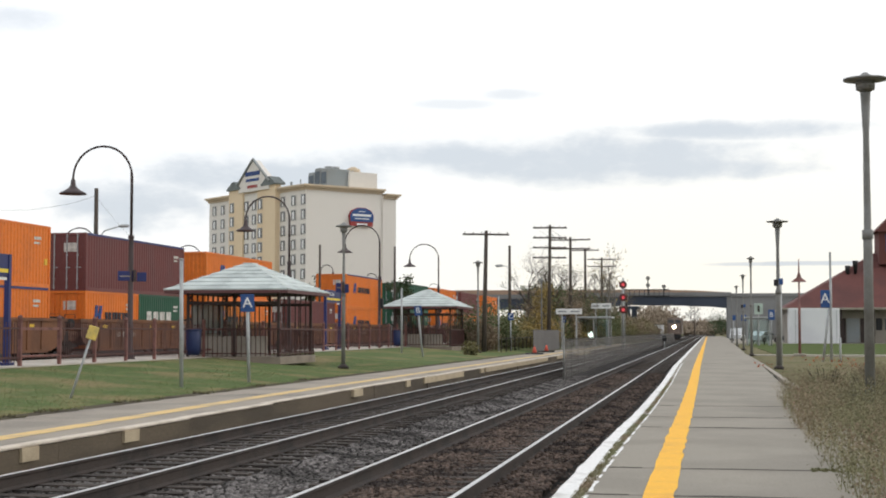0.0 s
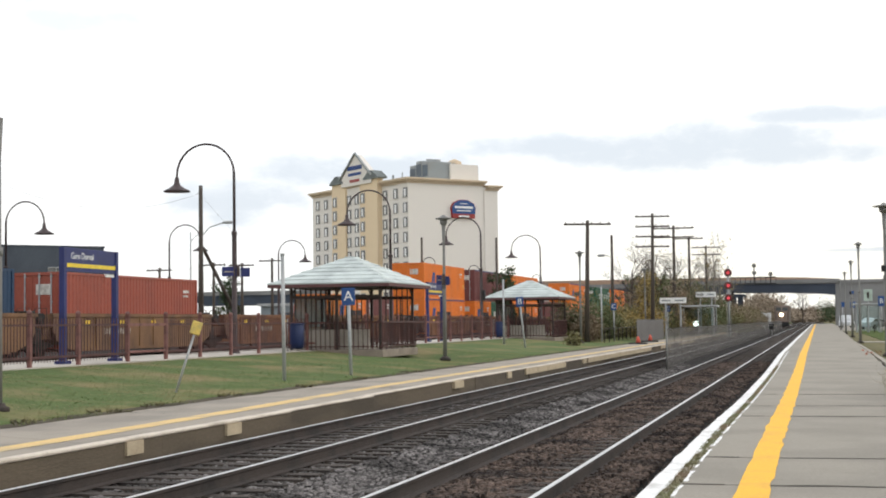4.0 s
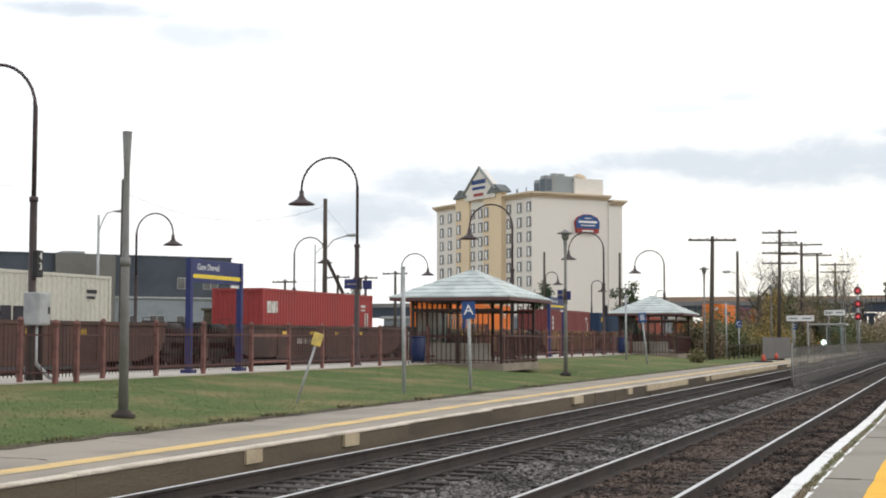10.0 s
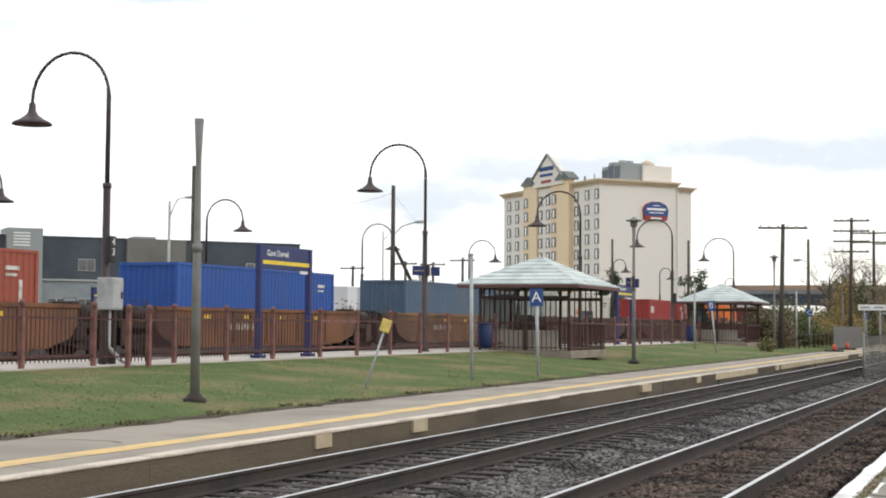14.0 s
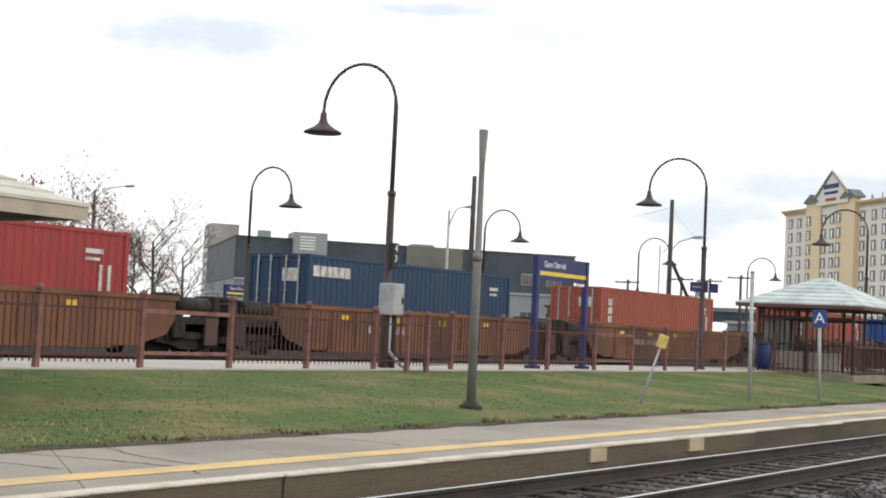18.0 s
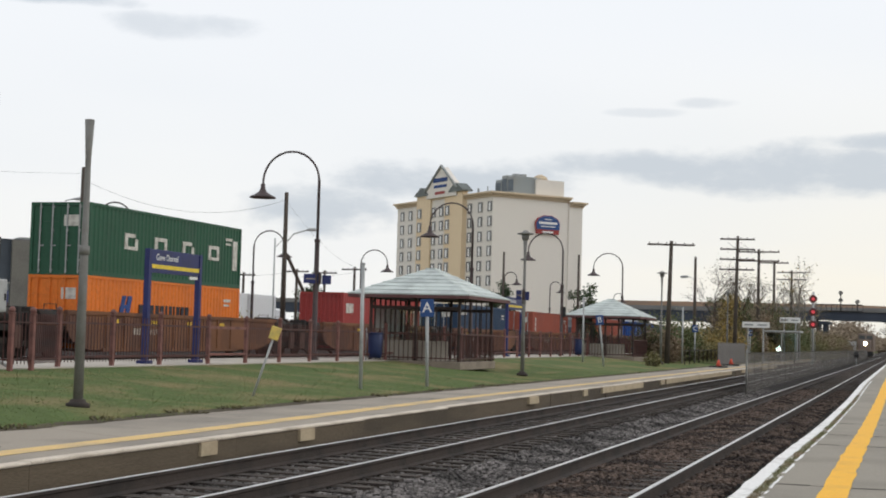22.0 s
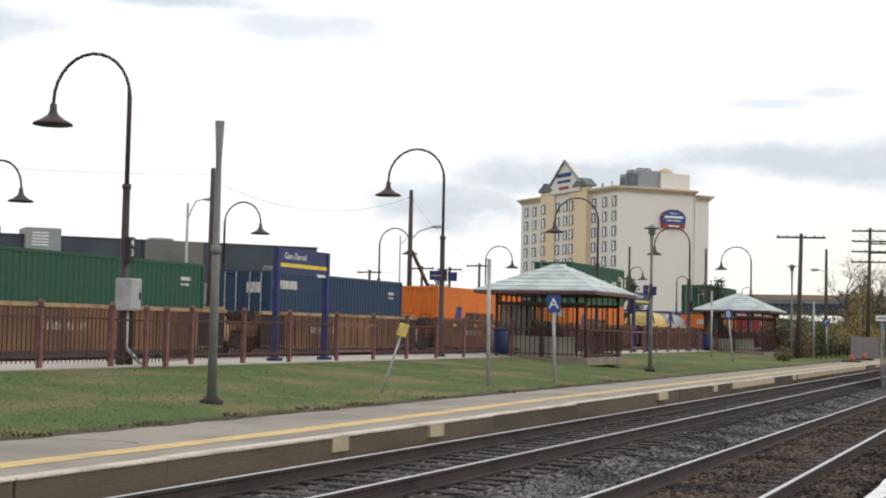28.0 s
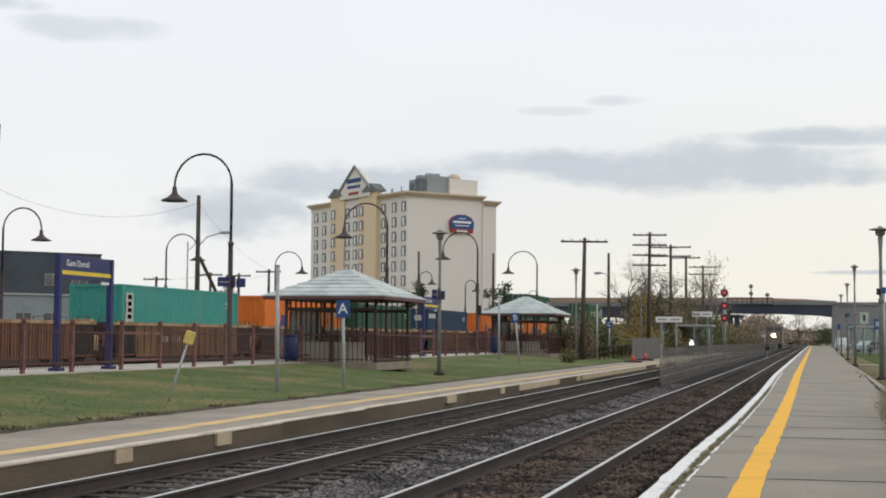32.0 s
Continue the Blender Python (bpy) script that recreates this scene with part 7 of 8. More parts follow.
for k in range(14):
    turned(c1 if k % 3 else c2, -15.5 - 2.2 * (k % 4), 200 + k * 6.5, 0.3, 31 * k)
# far woods as one mass; the palest leaf colour holds the haze of distance
def far_wood(name, rows, leaf, label, seed, size, per=9):
    nr = np.random.default_rng(seed)
    pts = []
    for x, y, h, w in rows:
        n = 46
        a, f = nr.uniform(0, 6.283, n), np.sqrt(nr.random(n))
        z = h * (0.25 + 0.75 * nr.random(n)) * (1 - 0.4 * f * f)
        pts += [Vector((x + w * math.cos(q) * g, y + w * math.sin(q) * g, s)) for q, g, s in zip(a, f, z)]
    v, f = leaves(pts, size, per, 0.9, nr)
    return tagged(new(name, raw(name, v, f, LEAF[leaf])), label, "woods", kind="stuff")


rr = random.Random(51)
far_wood("far_woods_left", [(-14 - rr.uniform(0, 26), 330 + 14 * k + rr.uniform(-5, 5), rr.uniform(3.6, 5.6), 4.5) for k in range(26)], "hazed", "far brown autumn woods beyond the bridge", 52, 0.36, 14)
far_wood("far_woods_green", [(-17 - rr.uniform(0, 22), 318 + 12 * k, rr.uniform(3.5, 6.0), 4.0) for k in range(20)], "olive", "far olive woods beyond the bridge", 53, 0.34, 14)
far_wood("far_woods_middle", [(-24 + 2.6 * k + rr.uniform(-1, 1), 700 + rr.uniform(-30, 30), rr.uniform(2.5, 4.0), 7) for k in range(14)], "hazed", "far woods on the horizon", 54, 0.8)
far_wood("far_woods_right", [(9 + 3 * k + rr.uniform(-1, 1), 560 + rr.uniform(-40, 40), rr.uniform(5, 8), 6) for k in range(16)], "brown", "far woods on the horizon", 55, 0.7)
far_wood("far_woods_line", [(-9.6 - 0.35 * k % 5 - rr.uniform(0, 5), 325 + 7 * k, 8.4 - 0.12 * k + rr.uniform(-0.5, 0.5), 3.2) for k in range(28)], "hazed", "far brown autumn woods along the line beyond the bridge", 57, 0.3, 16)
far_wood("far_woods_end", [(-34 + 2.4 * k + rr.uniform(-1, 1), 940 + rr.uniform(-20, 20), rr.uniform(7.0, 10.0), 7) for k in range(20)], "hazed", "far woods closing the view down the line", 58, 0.9)
tree("tree", (-4.6, 470, 0.1), 12.5, 0.9, "brown", "bare tree beyond the bridge", 61, per=2, size=0.12, bare=0.6, levels=5)
far_wood("evergreen_clump", [(1.9, 408, 7.6, 1.6), (2.6, 406, 6.6, 1.5), (3.4, 410, 7.2, 1.6), (4.4, 414, 6.4, 1.8)], "dark", "dark evergreen clump at the end of the platform", 56, 0.22)
# autumn trees beyond the freight track at the far left
a1 = tree("tree", (-56, 50, 0.3), 9.2, 1.0, "rust", "half-bare rust-leaved tree beyond the freight track", 71, per=2, size=0.075, bare=0.55, levels=5)
a2 = tree("tree", (-60, 58, 0.3), 8.6, 1.0, "brown", "bare autumn tree with a few brown leaves", 72, per=1, size=0.06, bare=0.6, levels=5)
a3 = tree("tree", (-50, 42, 0.3), 7.5, 1.0, "rust", "rust-leaved autumn tree beyond the freight track", 73, per=3, size=0.08, bare=0.4, levels=5)
for ob, spots in ((a1, ((-62, 49, 60), (-66, 63, 150), (-52, 36, 220), (-60, 40, 310), (-70, 55, 20))), (a2, ((-54.5, 55.5, 100), (-64, 56, 230), (-57, 44, 20), (-50, 36, 170), (-68, 47, 300), (-66, 70, 80))), (a3, ((-58, 53.5, 80), (-63, 44, 190), (-55, 38, 270), (-67.5, 67, 140)))):
    for x, y, a in spots:
        turned(ob, x, y, 0.3, a)
u1 = bush("bush", (-48, 40, 0.3), 3.3, 2.6, 2.2, "brown", "dark brown undergrowth beyond the freight track", 81, 2400, 0.12)
for x, y, a in ((-52, 44, 50), (-50, 34, 120), (-56, 47, 200), (-60, 51, 280), (-55, 40, 10), (-47, 32, 80), (-64, 54, 170), (-45, 29, 230), (-68, 60, 10), (-58, 43, 99), (-62, 47, 300), (-66, 51, 33)):
    turned(u1, x, y, 0.3, a)
# small trees before the hotel
e1 = tree("tree", (-32.6, 118, 0.3), 5.6, 0.5, "dark", "dark green small tree beyond the train", 91, per=7, size=0.12, low=0.05)
turned(e1, -25.6, 119, 0.3, 120)
turned(e1, -52, 122, 0.3, 40)
turned(a2, -59.5, 116, -2.4, 250)
turned(b2, -37.5, 74.5, 0.3, 20)


# ---- grass and weeds ----
def blades(name, count, x0, x1, y0, y1, h, zed, material, label, width=0.008, bend=0.5, dens=None, power=1.6, two=False):
    """Thin bent blades of grass, two faces each."""
    x, y = nrng.uniform(x0, x1, count), y0 + (y1 - y0) * nrng.random(count) ** power
    if dens is not None:
        keep = np.array([dens(a, b) for a, b in zip(x, y)])
        x, y = x[keep], y[keep]
    n = len(x)
    z = np.array([zed(a, b) if two else zed(a) - dug(a, b) + (sag(b) if -1.4 < a < 2.06 else 0) for a, b in zip(x, y)])
    a = nrng.uniform(0, 6.283, n)
    hh = h * nrng.uniform(0.4, 1.25, n)
    lean = bend * hh * nrng.uniform(0.2, 1.0, n)
    dx, dy = np.cos(a), np.sin(a)
    w = width * nrng.uniform(0.6, 1.5, n)
    base = np.stack([x, y, z], 1)
    side = np.stack([-dy, dx, np.zeros(n)], 1) * w[:, None]
    mid = base + np.stack([dx * lean * 0.3, dy * lean * 0.3, hh * 0.55], 1)
    tip = base + np.stack([dx * lean, dy * lean, hh], 1)
    v = np.stack([base - side, base + side, mid + side * 0.8, mid - side * 0.8, tip], 1).reshape(-1, 3)
    k = 5 * np.arange(n)[:, None]
    f4, f3 = (k + [0, 1, 2, 3]).tolist(), (k + [3, 2, 4]).tolist()
    return tagged(new(name, raw(name, v.tolist(), f4 + f3, material)), label, "grass", kind="stuff")


DRYBLADE = mat("dry_blade", (0.33, 0.27, 0.155), 0.8, color2=(0.24, 0.205, 0.105), spots=0.9, fleck=8, bump=0, spec=0.2)
WEED = mat("weed_green", (0.20, 0.20, 0.105), 0.8, color2=(0.26, 0.195, 0.13), spots=0.7, fleck=8, bump=0, spec=0.2)
blades("bank_grass", 60000, -18.6, -11.75, 8, 62, 0.016, ground_z, BLADE, "short green grass on the bank", 0.007, 3.2, None, 1.5, True)
blades("bank_dry_grass", 14000, -18.6, -11.75, 8, 62, 0.016, ground_z, DRYBLADE, "dry yellow grass patches on the bank", 0.006, 3.2, lambda a, b: noise.noise(Vector((a * 0.45, b * 0.16, 9))) + 0.5 * noise.noise(Vector((a * 1.4, b * 0.5, 3))) > 0.14, 1.5, True)
blades("edge_tufts", 6000, -11.95, -11.45, 6, 70, 0.045, lambda x: 0.12, BLADE, "ragged grass along the platform's back edge", 0.010, 0.8, lambda a, b: noise.noise(Vector((a, b * 0.5, 2))) > -0.15)
clod = bush("edge_clump", (-11.7, 24.0, LP), 0.06, 0.22, 0.42, "olive", "dark low clump of weeds on the platform's back edge", 96, 420, 0.02, "weeds")
for x, y, a in ((-11.72, 19.6, 40), (-11.66, 22.2, 100), (-11.74, 27.5, 160), (-11.62, 31.5, 220), (-11.7, 14.5, 280), (-11.65, 36, 10), (-11.7, 41, 70), (-11.75, 12.2, 330), (-11.66, 17.2, 15)):
    turned(clod, x, y, LP, a)
blades("edge_weeds", 1500, -13.4, -11.6, 7, 15, 0.035, lambda x: slope_z(max(-13.2, min(-11.66, x))), DRYBLADE, "rough weeds by the closed shelter", 0.012, 0.7)


def weed_line(a, b):
    edge = float(np.interp(b, (10, 13, 20.7, 31.7, 46), (1.10, 1.18, 1.24, 1.5, 1.75))) + 0.14 * noise.noise(Vector((0, b * 0.8, 6)))
    return a > edge + max(0.0, b - 33) * 0.30


def right_z(x):
    return PLAT - 0.02 if x < 2.06 else slope_z(x)


blades("platform_weeds", 20000, 0.95, 7.0, 9, 44, 0.34, right_z, WEED, "tall olive weeds overgrowing the platform's side", 0.003, 1.7, weed_line, 1.2).location.x = -0.18
blades("platform_dry_grass", 13000, 1.3, 8.0, 10, 60, 0.42, right_z, DRYBLADE, "tall dry grass overgrowing the platform's side", 0.0025, 1.6, lambda a, b: weed_line(a, b) and noise.noise(Vector((a * 0.7, b * 0.3, 5))) > -0.25, 1.3).location.x = -0.18
WEEDLEAF = mat("grey_green_weed_leaf", (0.20, 0.19, 0.11), 0.8, color2=(0.26, 0.175, 0.13), spots=0.7, fleck=6, bump=0, spec=0.2, island=(0.75, 1.25))
wr = np.random.default_rng(77)
spots_ = []
while len(spots_) < 20000:
    a, b = wr.uniform(0.95, 7.0), 10 + 36 * wr.random() ** 1.2
    if weed_line(a, b):
        tall = 0.30 + 0.28 * noise.noise(Vector((a * 0.9, b * 0.45, 8)))
        spots_.append(Vector((a, b, right_z(a) + max(0.05, tall) * wr.random() ** 0.7 * 1.5)))
tagged(new("weed_leaves", raw("weed_leaves", *leaves(spots_, 0.015, 8, 0.06, wr), WEEDLEAF)), "soft olive weeds beside the platform", "weeds", kind="stuff").location.x = -0.18
blades("edge_moss", 14000, -1.17, -1.06, 9, 45, 0.016, lambda x: PLAT - 0.002, WEED, "green moss and grass along the platform edge", 0.006, 1.3, lambda a, b: noise.noise(Vector((3, b * 0.9, 2))) + 0.5 * noise.noise(Vector((a * 30, b * 6, 2))) > -0.35, 1.3).location.x = -0.18
blades("joint_tufts", 160, 1.0, 1.6, 14.98, 15.25, 0.03, lambda x: PLAT, WEED, "small tuft of green grass in a platform joint", 0.012, 1.0).location.x = -0.18
LEAF["weed"] = WEEDLEAF
for k, (x, y, a) in enumerate(((3.6, 22, 0), (4.4, 26, 90), (2.6, 27.5, 200), (3.4, 33, 40), (4.9, 33, 130), (5.6, 38, 220), (4.2, 40, 300), (2.7, 37, 20), (6.3, 30, 60))):
    if k == 0:
        wd = bush("weed_clump", (x, y, 0.05), 0.8, 0.7, 0.7, "weed", "tall olive weeds beside the platform", 95, 3200, 0.018, "weeds")
    else:
        turned(wd, x, y, 0.05, a)


# ---- right of the platform: kerb, lawn, station building ----
BRICKRED = mat("red_brown_roof_shingle", (0.135, 0.05, 0.043), 0.85, color2=(0.105, 0.042, 0.038), spots=0.3, grain=2, fleck=8, bump=0.2)
TENT = mat("white_tarpaulin", (0.70, 0.71, 0.72), 0.7, color2=(0.63, 0.64, 0.66), spots=0.3, bump=0.1)
BEIGEWALL = mat("beige_station_wall", (0.30, 0.27, 0.23), 0.85, color2=(0.24, 0.22, 0.19), spots=0.4, bump=0.05)
LAWN = mat("mown_lawn", (0.07, 0.10, 0.025), 0.95, color2=(0.09, 0.105, 0.035), spots=0.2, fleck=20, bump=0.4, spec=0.1)
KERB = mat("pale_kerb", (0.34, 0.305, 0.25), 0.85, spots=1.2, bump=0.2)
ORANGELEAF = mat("fallen_orange_leaf", (0.42, 0.10, 0.035), 0.8, bump=0)

k = thing("kerb", (-0.18, 0, 0), "low pale concrete kerb beside the platform", "kerb", kind="structure")
for a, b in zip([36 + 3 * i for i in range(18)], [39 + 3 * i for i in range(18)]):
    x = lambda y: 2.06 + 0.09 * math.sin((y - 36) * 0.05)
    bm = bmesh.new()
    prism(bm, [(x(a), a + 0.01), (x(a) + 0.16, a + 0.01), (x(b) + 0.16, b - 0.01), (x(b), b - 0.01)], "z", -0.1, 0.175)
    part("kerb_stone", bm, KERB, k)
solid("path", boxes((2.4, 40, 89, 91.5, -0.1, 0.14)), CONCRETE, "pale concrete path across the lawn", "path", kind="structure")
solid("lawn", boxes((4.0, 60, 91.5, 172, -0.1, 0.12)), LAWN, "green mown lawn before the station", "lawn", kind="structure")
solid("car_park", boxes((2.8, 90, 172.5, 290, -0.1, 0.13)), ASPHALT, "grey asphalt car park", "car park", kind="structure")


def station():
    t = thing("station_building", (0, 176, 0.1), "station building with a steep red-brown roof and a small tower", "station building")
    part("wall", boxes((9.2, 40, 1.6, 24, 0, 4.1)), BEIGEWALL, t)
    part("tent_wall", bevelled(boxes((9.15, 15.0, -1.2, 1.5, 0, 4.15)), 0.05), TENT, t, "white tarpaulin enclosure")
    part("tent_seam", boxes((9.9, 9.96, -1.23, -1.19, 0.1, 4.0), (14.6, 14.66, -1.23, -1.19, 0.1, 4.0)), STEEL, t)
    eave = bmesh.new()
    e = [(8.6, -0.6), (42, -0.6), (42, 26), (8.6, 26)]
    p = [(22.5, 11), (30, 11), (30, 14), (22.5, 14)]
    v = [eave.verts.new((x, y, 4.2)) for x, y in e] + [eave.verts.new((x, y, 12.5)) for x, y in p]
    for i in range(4):
        j = (i + 1) % 4
        eave.faces.new((v[i], v[j], v[4 + j], v[4 + i]))
    eave.faces.new(v[4:])
    eave.faces.new(v[3::-1])
    part("roof", eave, BRICKRED, t, "red-brown shingle roof")
    part("gutter", boxes((8.5, 42.1, -0.75, -0.55, 4.0, 4.25), (8.45, 8.65, -0.6, 26, 4.0, 4.25)), KERB, t, "pale gutter board")
    tw = part("tower", boxes((20.4, 25.5, 6, 11, 9.6, 13.6)), BRICKRED, t, "small brick tower")
    part("tower_sign", boxes((21.2, 24.8, 5.85, 6.0, 11.0, 13.3)), SIGNBLUE, tw, "blue sign on the tower")
    cap = bmesh.new()
    prism(cap, [(19.9, 13.6), (26.0, 13.6), (23.2, 16.4), (22.7, 16.4)], "y", 5.5, 11.5)
    part("tower_roof", cap, BRICKRED, tw)
    for x, z in ((16.6, 9.0), (17.5, 9.6), (18.8, 10.2)):
        part("roof_vent", tube(bmesh.new(), [(x, 5.4, z - 1.2), (x, 5.4, z), (x, 5.4, z + 0.45)], [0.15, 0.3, 0.35], 8), BLACK, t, "dark roof vent")
    for x0, x1, m in ((15.3, 15.9, DARKFRAME), (16.0, 17.5, ROOFPLANT), (17.6, 18.3, DARKFRAME), (19.4, 20.1, BLACK), (20.4, 22.4, DARKGLASS), (23.5, 26, DARKGLASS)):
        part("door" if x1 - x0 < 1.6 else "window", boxes((x0, x1, 1.5, 1.6, 0.1 if x1 < 19 else 1.6, 3.0)), m, t)
    for x in (15.2, 18.9, 23):
        part("column", boxes((x - 0.15, x + 0.15, -0.4, -0.1, 0, 4.1)), DARKFRAME, t)
    return t


station()


def car(at, turn, paint_, label, tall=1.45):
    t = thing("car", at, label, "car", "parked cars", turn=turn)
    bm = bmesh.new()
    prism(bm, [(-2.15, 0.3), (2.15, 0.3), (2.2, 0.62), (2.05, 0.85), (1.1, 0.95), (0.45, tall - 0.04), (-1.1, tall), (-1.75, 1.0), (-2.15, 0.92)], "y", -0.86, 0.86)
    bmesh.ops.bevel(bm, geom=bm.edges[:], offset=0.05, segments=1, affect="EDGES")
    part("body", bm, paint_, t)
    for s in (-1, 1):
        gl = bmesh.new()
        prism(gl, [(-1.5, 0.98), (0.95, 0.98), (0.38, tall - 0.13), (-1.05, tall - 0.1)], "y", s * 0.87 - 0.01, s * 0.87 + 0.01)
        part("side_window", gl, DARKGLASS, t)
    gl = bmesh.new()
    prism(gl, [(0.52, tall - 0.1), (1.1, 0.99), (1.13, 1.0), (0.55, tall - 0.08)], "y", -0.72, 0.72)
    part("windscreen", gl, DARKGLASS, t)
    for x in (-1.35, 1.35):
        for y in (-0.82, 0.82):
            w = part("wheel", tube(bmesh.new(), [(x, y - 0.1, 0.31), (x, y + 0.1, 0.31)], 0.31, 14), RUBBER, t)
            part("rim", tube(bmesh.new(), [(x, y - 0.11, 0.31), (x, y + 0.11, 0.31)], 0.19, 10), STEEL, w)
    for y in (-0.6, 0.6):
        part("headlight", bevelled(boxes((2.12, 2.2, y - 0.2, y + 0.2, 0.62, 0.78)), 0.02), SIGNWHITE, t)
    return t


WHITECAR = mat("white_car_paint", (0.62, 0.64, 0.65), 0.3, spots=1, bump=0)
DARKCAR = mat("dark_car_paint", (0.03, 0.03, 0.034), 0.3, spots=1, bump=0)
car((6.9, 190, 0.13), 55, WHITECAR, "white parked car on the car park")
car((10.8, 186, 0.13), 120, DARKCAR, "dark parked car on the car park")
car((4.2, 226, 0.13), 80, WHITECAR, "white parked van on the car park", 1.9)
car((13.5, 205, 0.13), 30, mat("silver_car_paint", (0.33, 0.34, 0.35), 0.35, 0.4, bump=0), "silver parked car on the car park")


def glass_shelter(at, w, d, h, label):
    t = thing("glass_shelter", at, label, "glass shelter")
    for x in (-w / 2, 0, w / 2):
        for y in (0, d):
            part("post", boxes((x - 0.05, x + 0.05, y - 0.05, y + 0.05, 0, h)), STEEL, t)
    for y in (0.0, d):
        part("pane", boxes((-w / 2 + 0.05, w / 2 - 0.05, y - 0.01, y + 0.01, 0.15, h - 0.1)), GLASS, t)
    for x in (-w / 2, w / 2):
        part("pane", boxes((x - 0.01, x + 0.01, 0.06, d - 0.06, 0.15, h - 0.1)), GLASS, t)
    part("roof", bevelled(boxes((-w / 2 - 0.3, w / 2 + 0.3, -0.3, d + 0.3, h, h + 0.16)), 0.03), STEEL, t)
    part("bench", boxes((-w / 2 + 0.3, w / 2 - 0.3, d - 0.5, d - 0.15, 0.4, 0.46), (-w / 2 + 0.4, -w / 2 + 0.5, d - 0.4, d - 0.3, 0, 0.4), (w / 2 - 0.5, w / 2 - 0.4, d - 0.4, d - 0.3, 0, 0.4)), DARKFRAME, t)
    return t


glass_shelter((4.85, 150, 0.12), 2.2, 3.2, 2.75, "glass waiting shelter with a flat roof beside the lawn")
glass_shelter((-10.4, 131, 0.14), 2.7, 3.0, 2.6, "glass waiting shelter with a flat roof on the far platform")


def panel_sign(at, h, w, ph, text, ink, board, label, lean=0.0, turn=0.0):
    t = thing("sign", at, label, "sign")
    t.matrix_basis = pose(*at, 0, lean, turn)
    part("post", tube(bmesh.new(), [(0, 0, -0.2), (0, 0, h + ph / 2)], 0.06, 8), STEEL, t)
    p = part("panel", bevelled(boxes((-w / 2, w / 2, -0.1, -0.07, h - ph / 2, h + ph / 2)), 0.01), board, t)
    if text:
        o = part("lettering", lettering(text, ph * 0.5, ink), None, p)
        o.location = (0, -0.108, h)
    return t


GREENSIGN = mat("pale_green_sign", (0.50, 0.60, 0.53), 0.6, bump=0.02)
panel_sign((6.0, 147, 0.1), 3.1, 0.62, 1.0, "B", SIGNWHITE, SIGNBLUE, "blue sign with a white letter beside the lawn")
panel_sign((3.85, 170, 0.1), 3.0, 0.6, 0.7, "C", SIGNWHITE, SIGNBLUE, "blue sign with a white letter beside the platform")
panel_sign((3.2, 200, 0.1), 3.3, 0.6, 0.7, "", SIGNWHITE, SIGNBLUE, "blue sign beside the platform")
panel_sign((5.2, 160, 0.1), 3.9, 0.9, 1.2, "", SIGNWHITE, GREENSIGN, "pale green sign with a dark pictogram")
solid("pictogram", boxes((-0.12, 0.12, -0.125, -0.108, -0.35, 0.35)), RAILSIDE, "dark upright bar on a pale green sign", "pictogram", at=(5.2, 160, 4.0))
t = panel_sign((5.82, 74, 0.06), 5.0, 0.05, 0.9, "", SIGNWHITE, STEEL, "tall galvanised post with a slanting strut")
part("strut", tube(bmesh.new(), [(-0.42, 0, -0.1), (-0.05, 0, 3.0)], 0.06, 8), STEEL, t)
part("side_post", tube(bmesh.new(), [(0.45, 0.2, -0.1), (0.45, 0.2, 1.2)], 0.05, 8), STEEL, t)
p = part("panel", bevelled(boxes((-0.5, -0.06, -0.14, -0.1, 2.68, 3.55)), 0.01), SIGNBLUE, t, "blue panel")
o = part("lettering", lettering("A", 0.5, SIGNWHITE), None, p, "white letter A")
o.location = (-0.28, -0.15, 3.12)
panel_sign((2.8, 62, 0.1), 3.45, 0.05, 0.3, "", SIGNWHITE, STEEL, "bare galvanised sign post beside the platform")


def red_lamp(at):
    t = thing("small_lamp", at, "slim red-painted lamp with a bell shade on the lawn", "street lamp")
    part("foot", tube(bmesh.new(), [(0, 0, 0), (0, 0, 0.16)], [0.42, 0.34], 12), KERB, t)
    part("post", tube(bmesh.new(), [(0, 0, 0.1), (0, 0, 3.2), (0, 0, 3.22), (0, 0, 5.2), (0, 0, 5.85)], [0.085, 0.075, 0.055, 0.05, 0.02], 10), FENCERED, t)
    part("shade", tube(bmesh.new(), [(0, 0, 4.95), (0, 0, 4.72), (0, 0, 4.5), (0, 0, 4.45)], [0.08, 0.14, 0.42, 0.44], 14, caps=False), FENCERED, t)


red_lamp((5.2, 89.0, 0.08))
for (x, y), z in (((2.47, 56.8), 3.25), ((2.47, 113.5), 3.3)):
    t = thing("lamp_signs", (x, y - 0.1, z), "small blue plates strapped to a platform lamp", "sign")
    part("plate", bevelled(boxes((-0.17, 0.0, -0.12, -0.09, 0.05, 0.3)), 0.01), BLACK, t)
    part("plate", bevelled(boxes((0.02, 0.18, -0.14, -0.11, 0.1, 0.34)), 0.01), SIGNBLUE, t)
r = random.Random(3)
lv, lf = leaves([Vector((1.9 + r.gauss(0, 0.2), 58 + r.gauss(0, 2.0), 0.19)) for _ in range(10)] + [Vector((5.6 + r.gauss(0, 0.9), 66 + r.gauss(0, 4), 0.25)) for _ in range(18)], 0.06, 4, 0.1, np.random.default_rng(3))
tagged(new("fallen_leaves", raw("fallen_leaves", [(a, b, max(c, 0.17) if a < 2.06 else max(c, 0.1)) for a, b, c in lv], lf, ORANGELEAF)), "fallen orange leaves beside the platform", "leaves", kind="stuff")

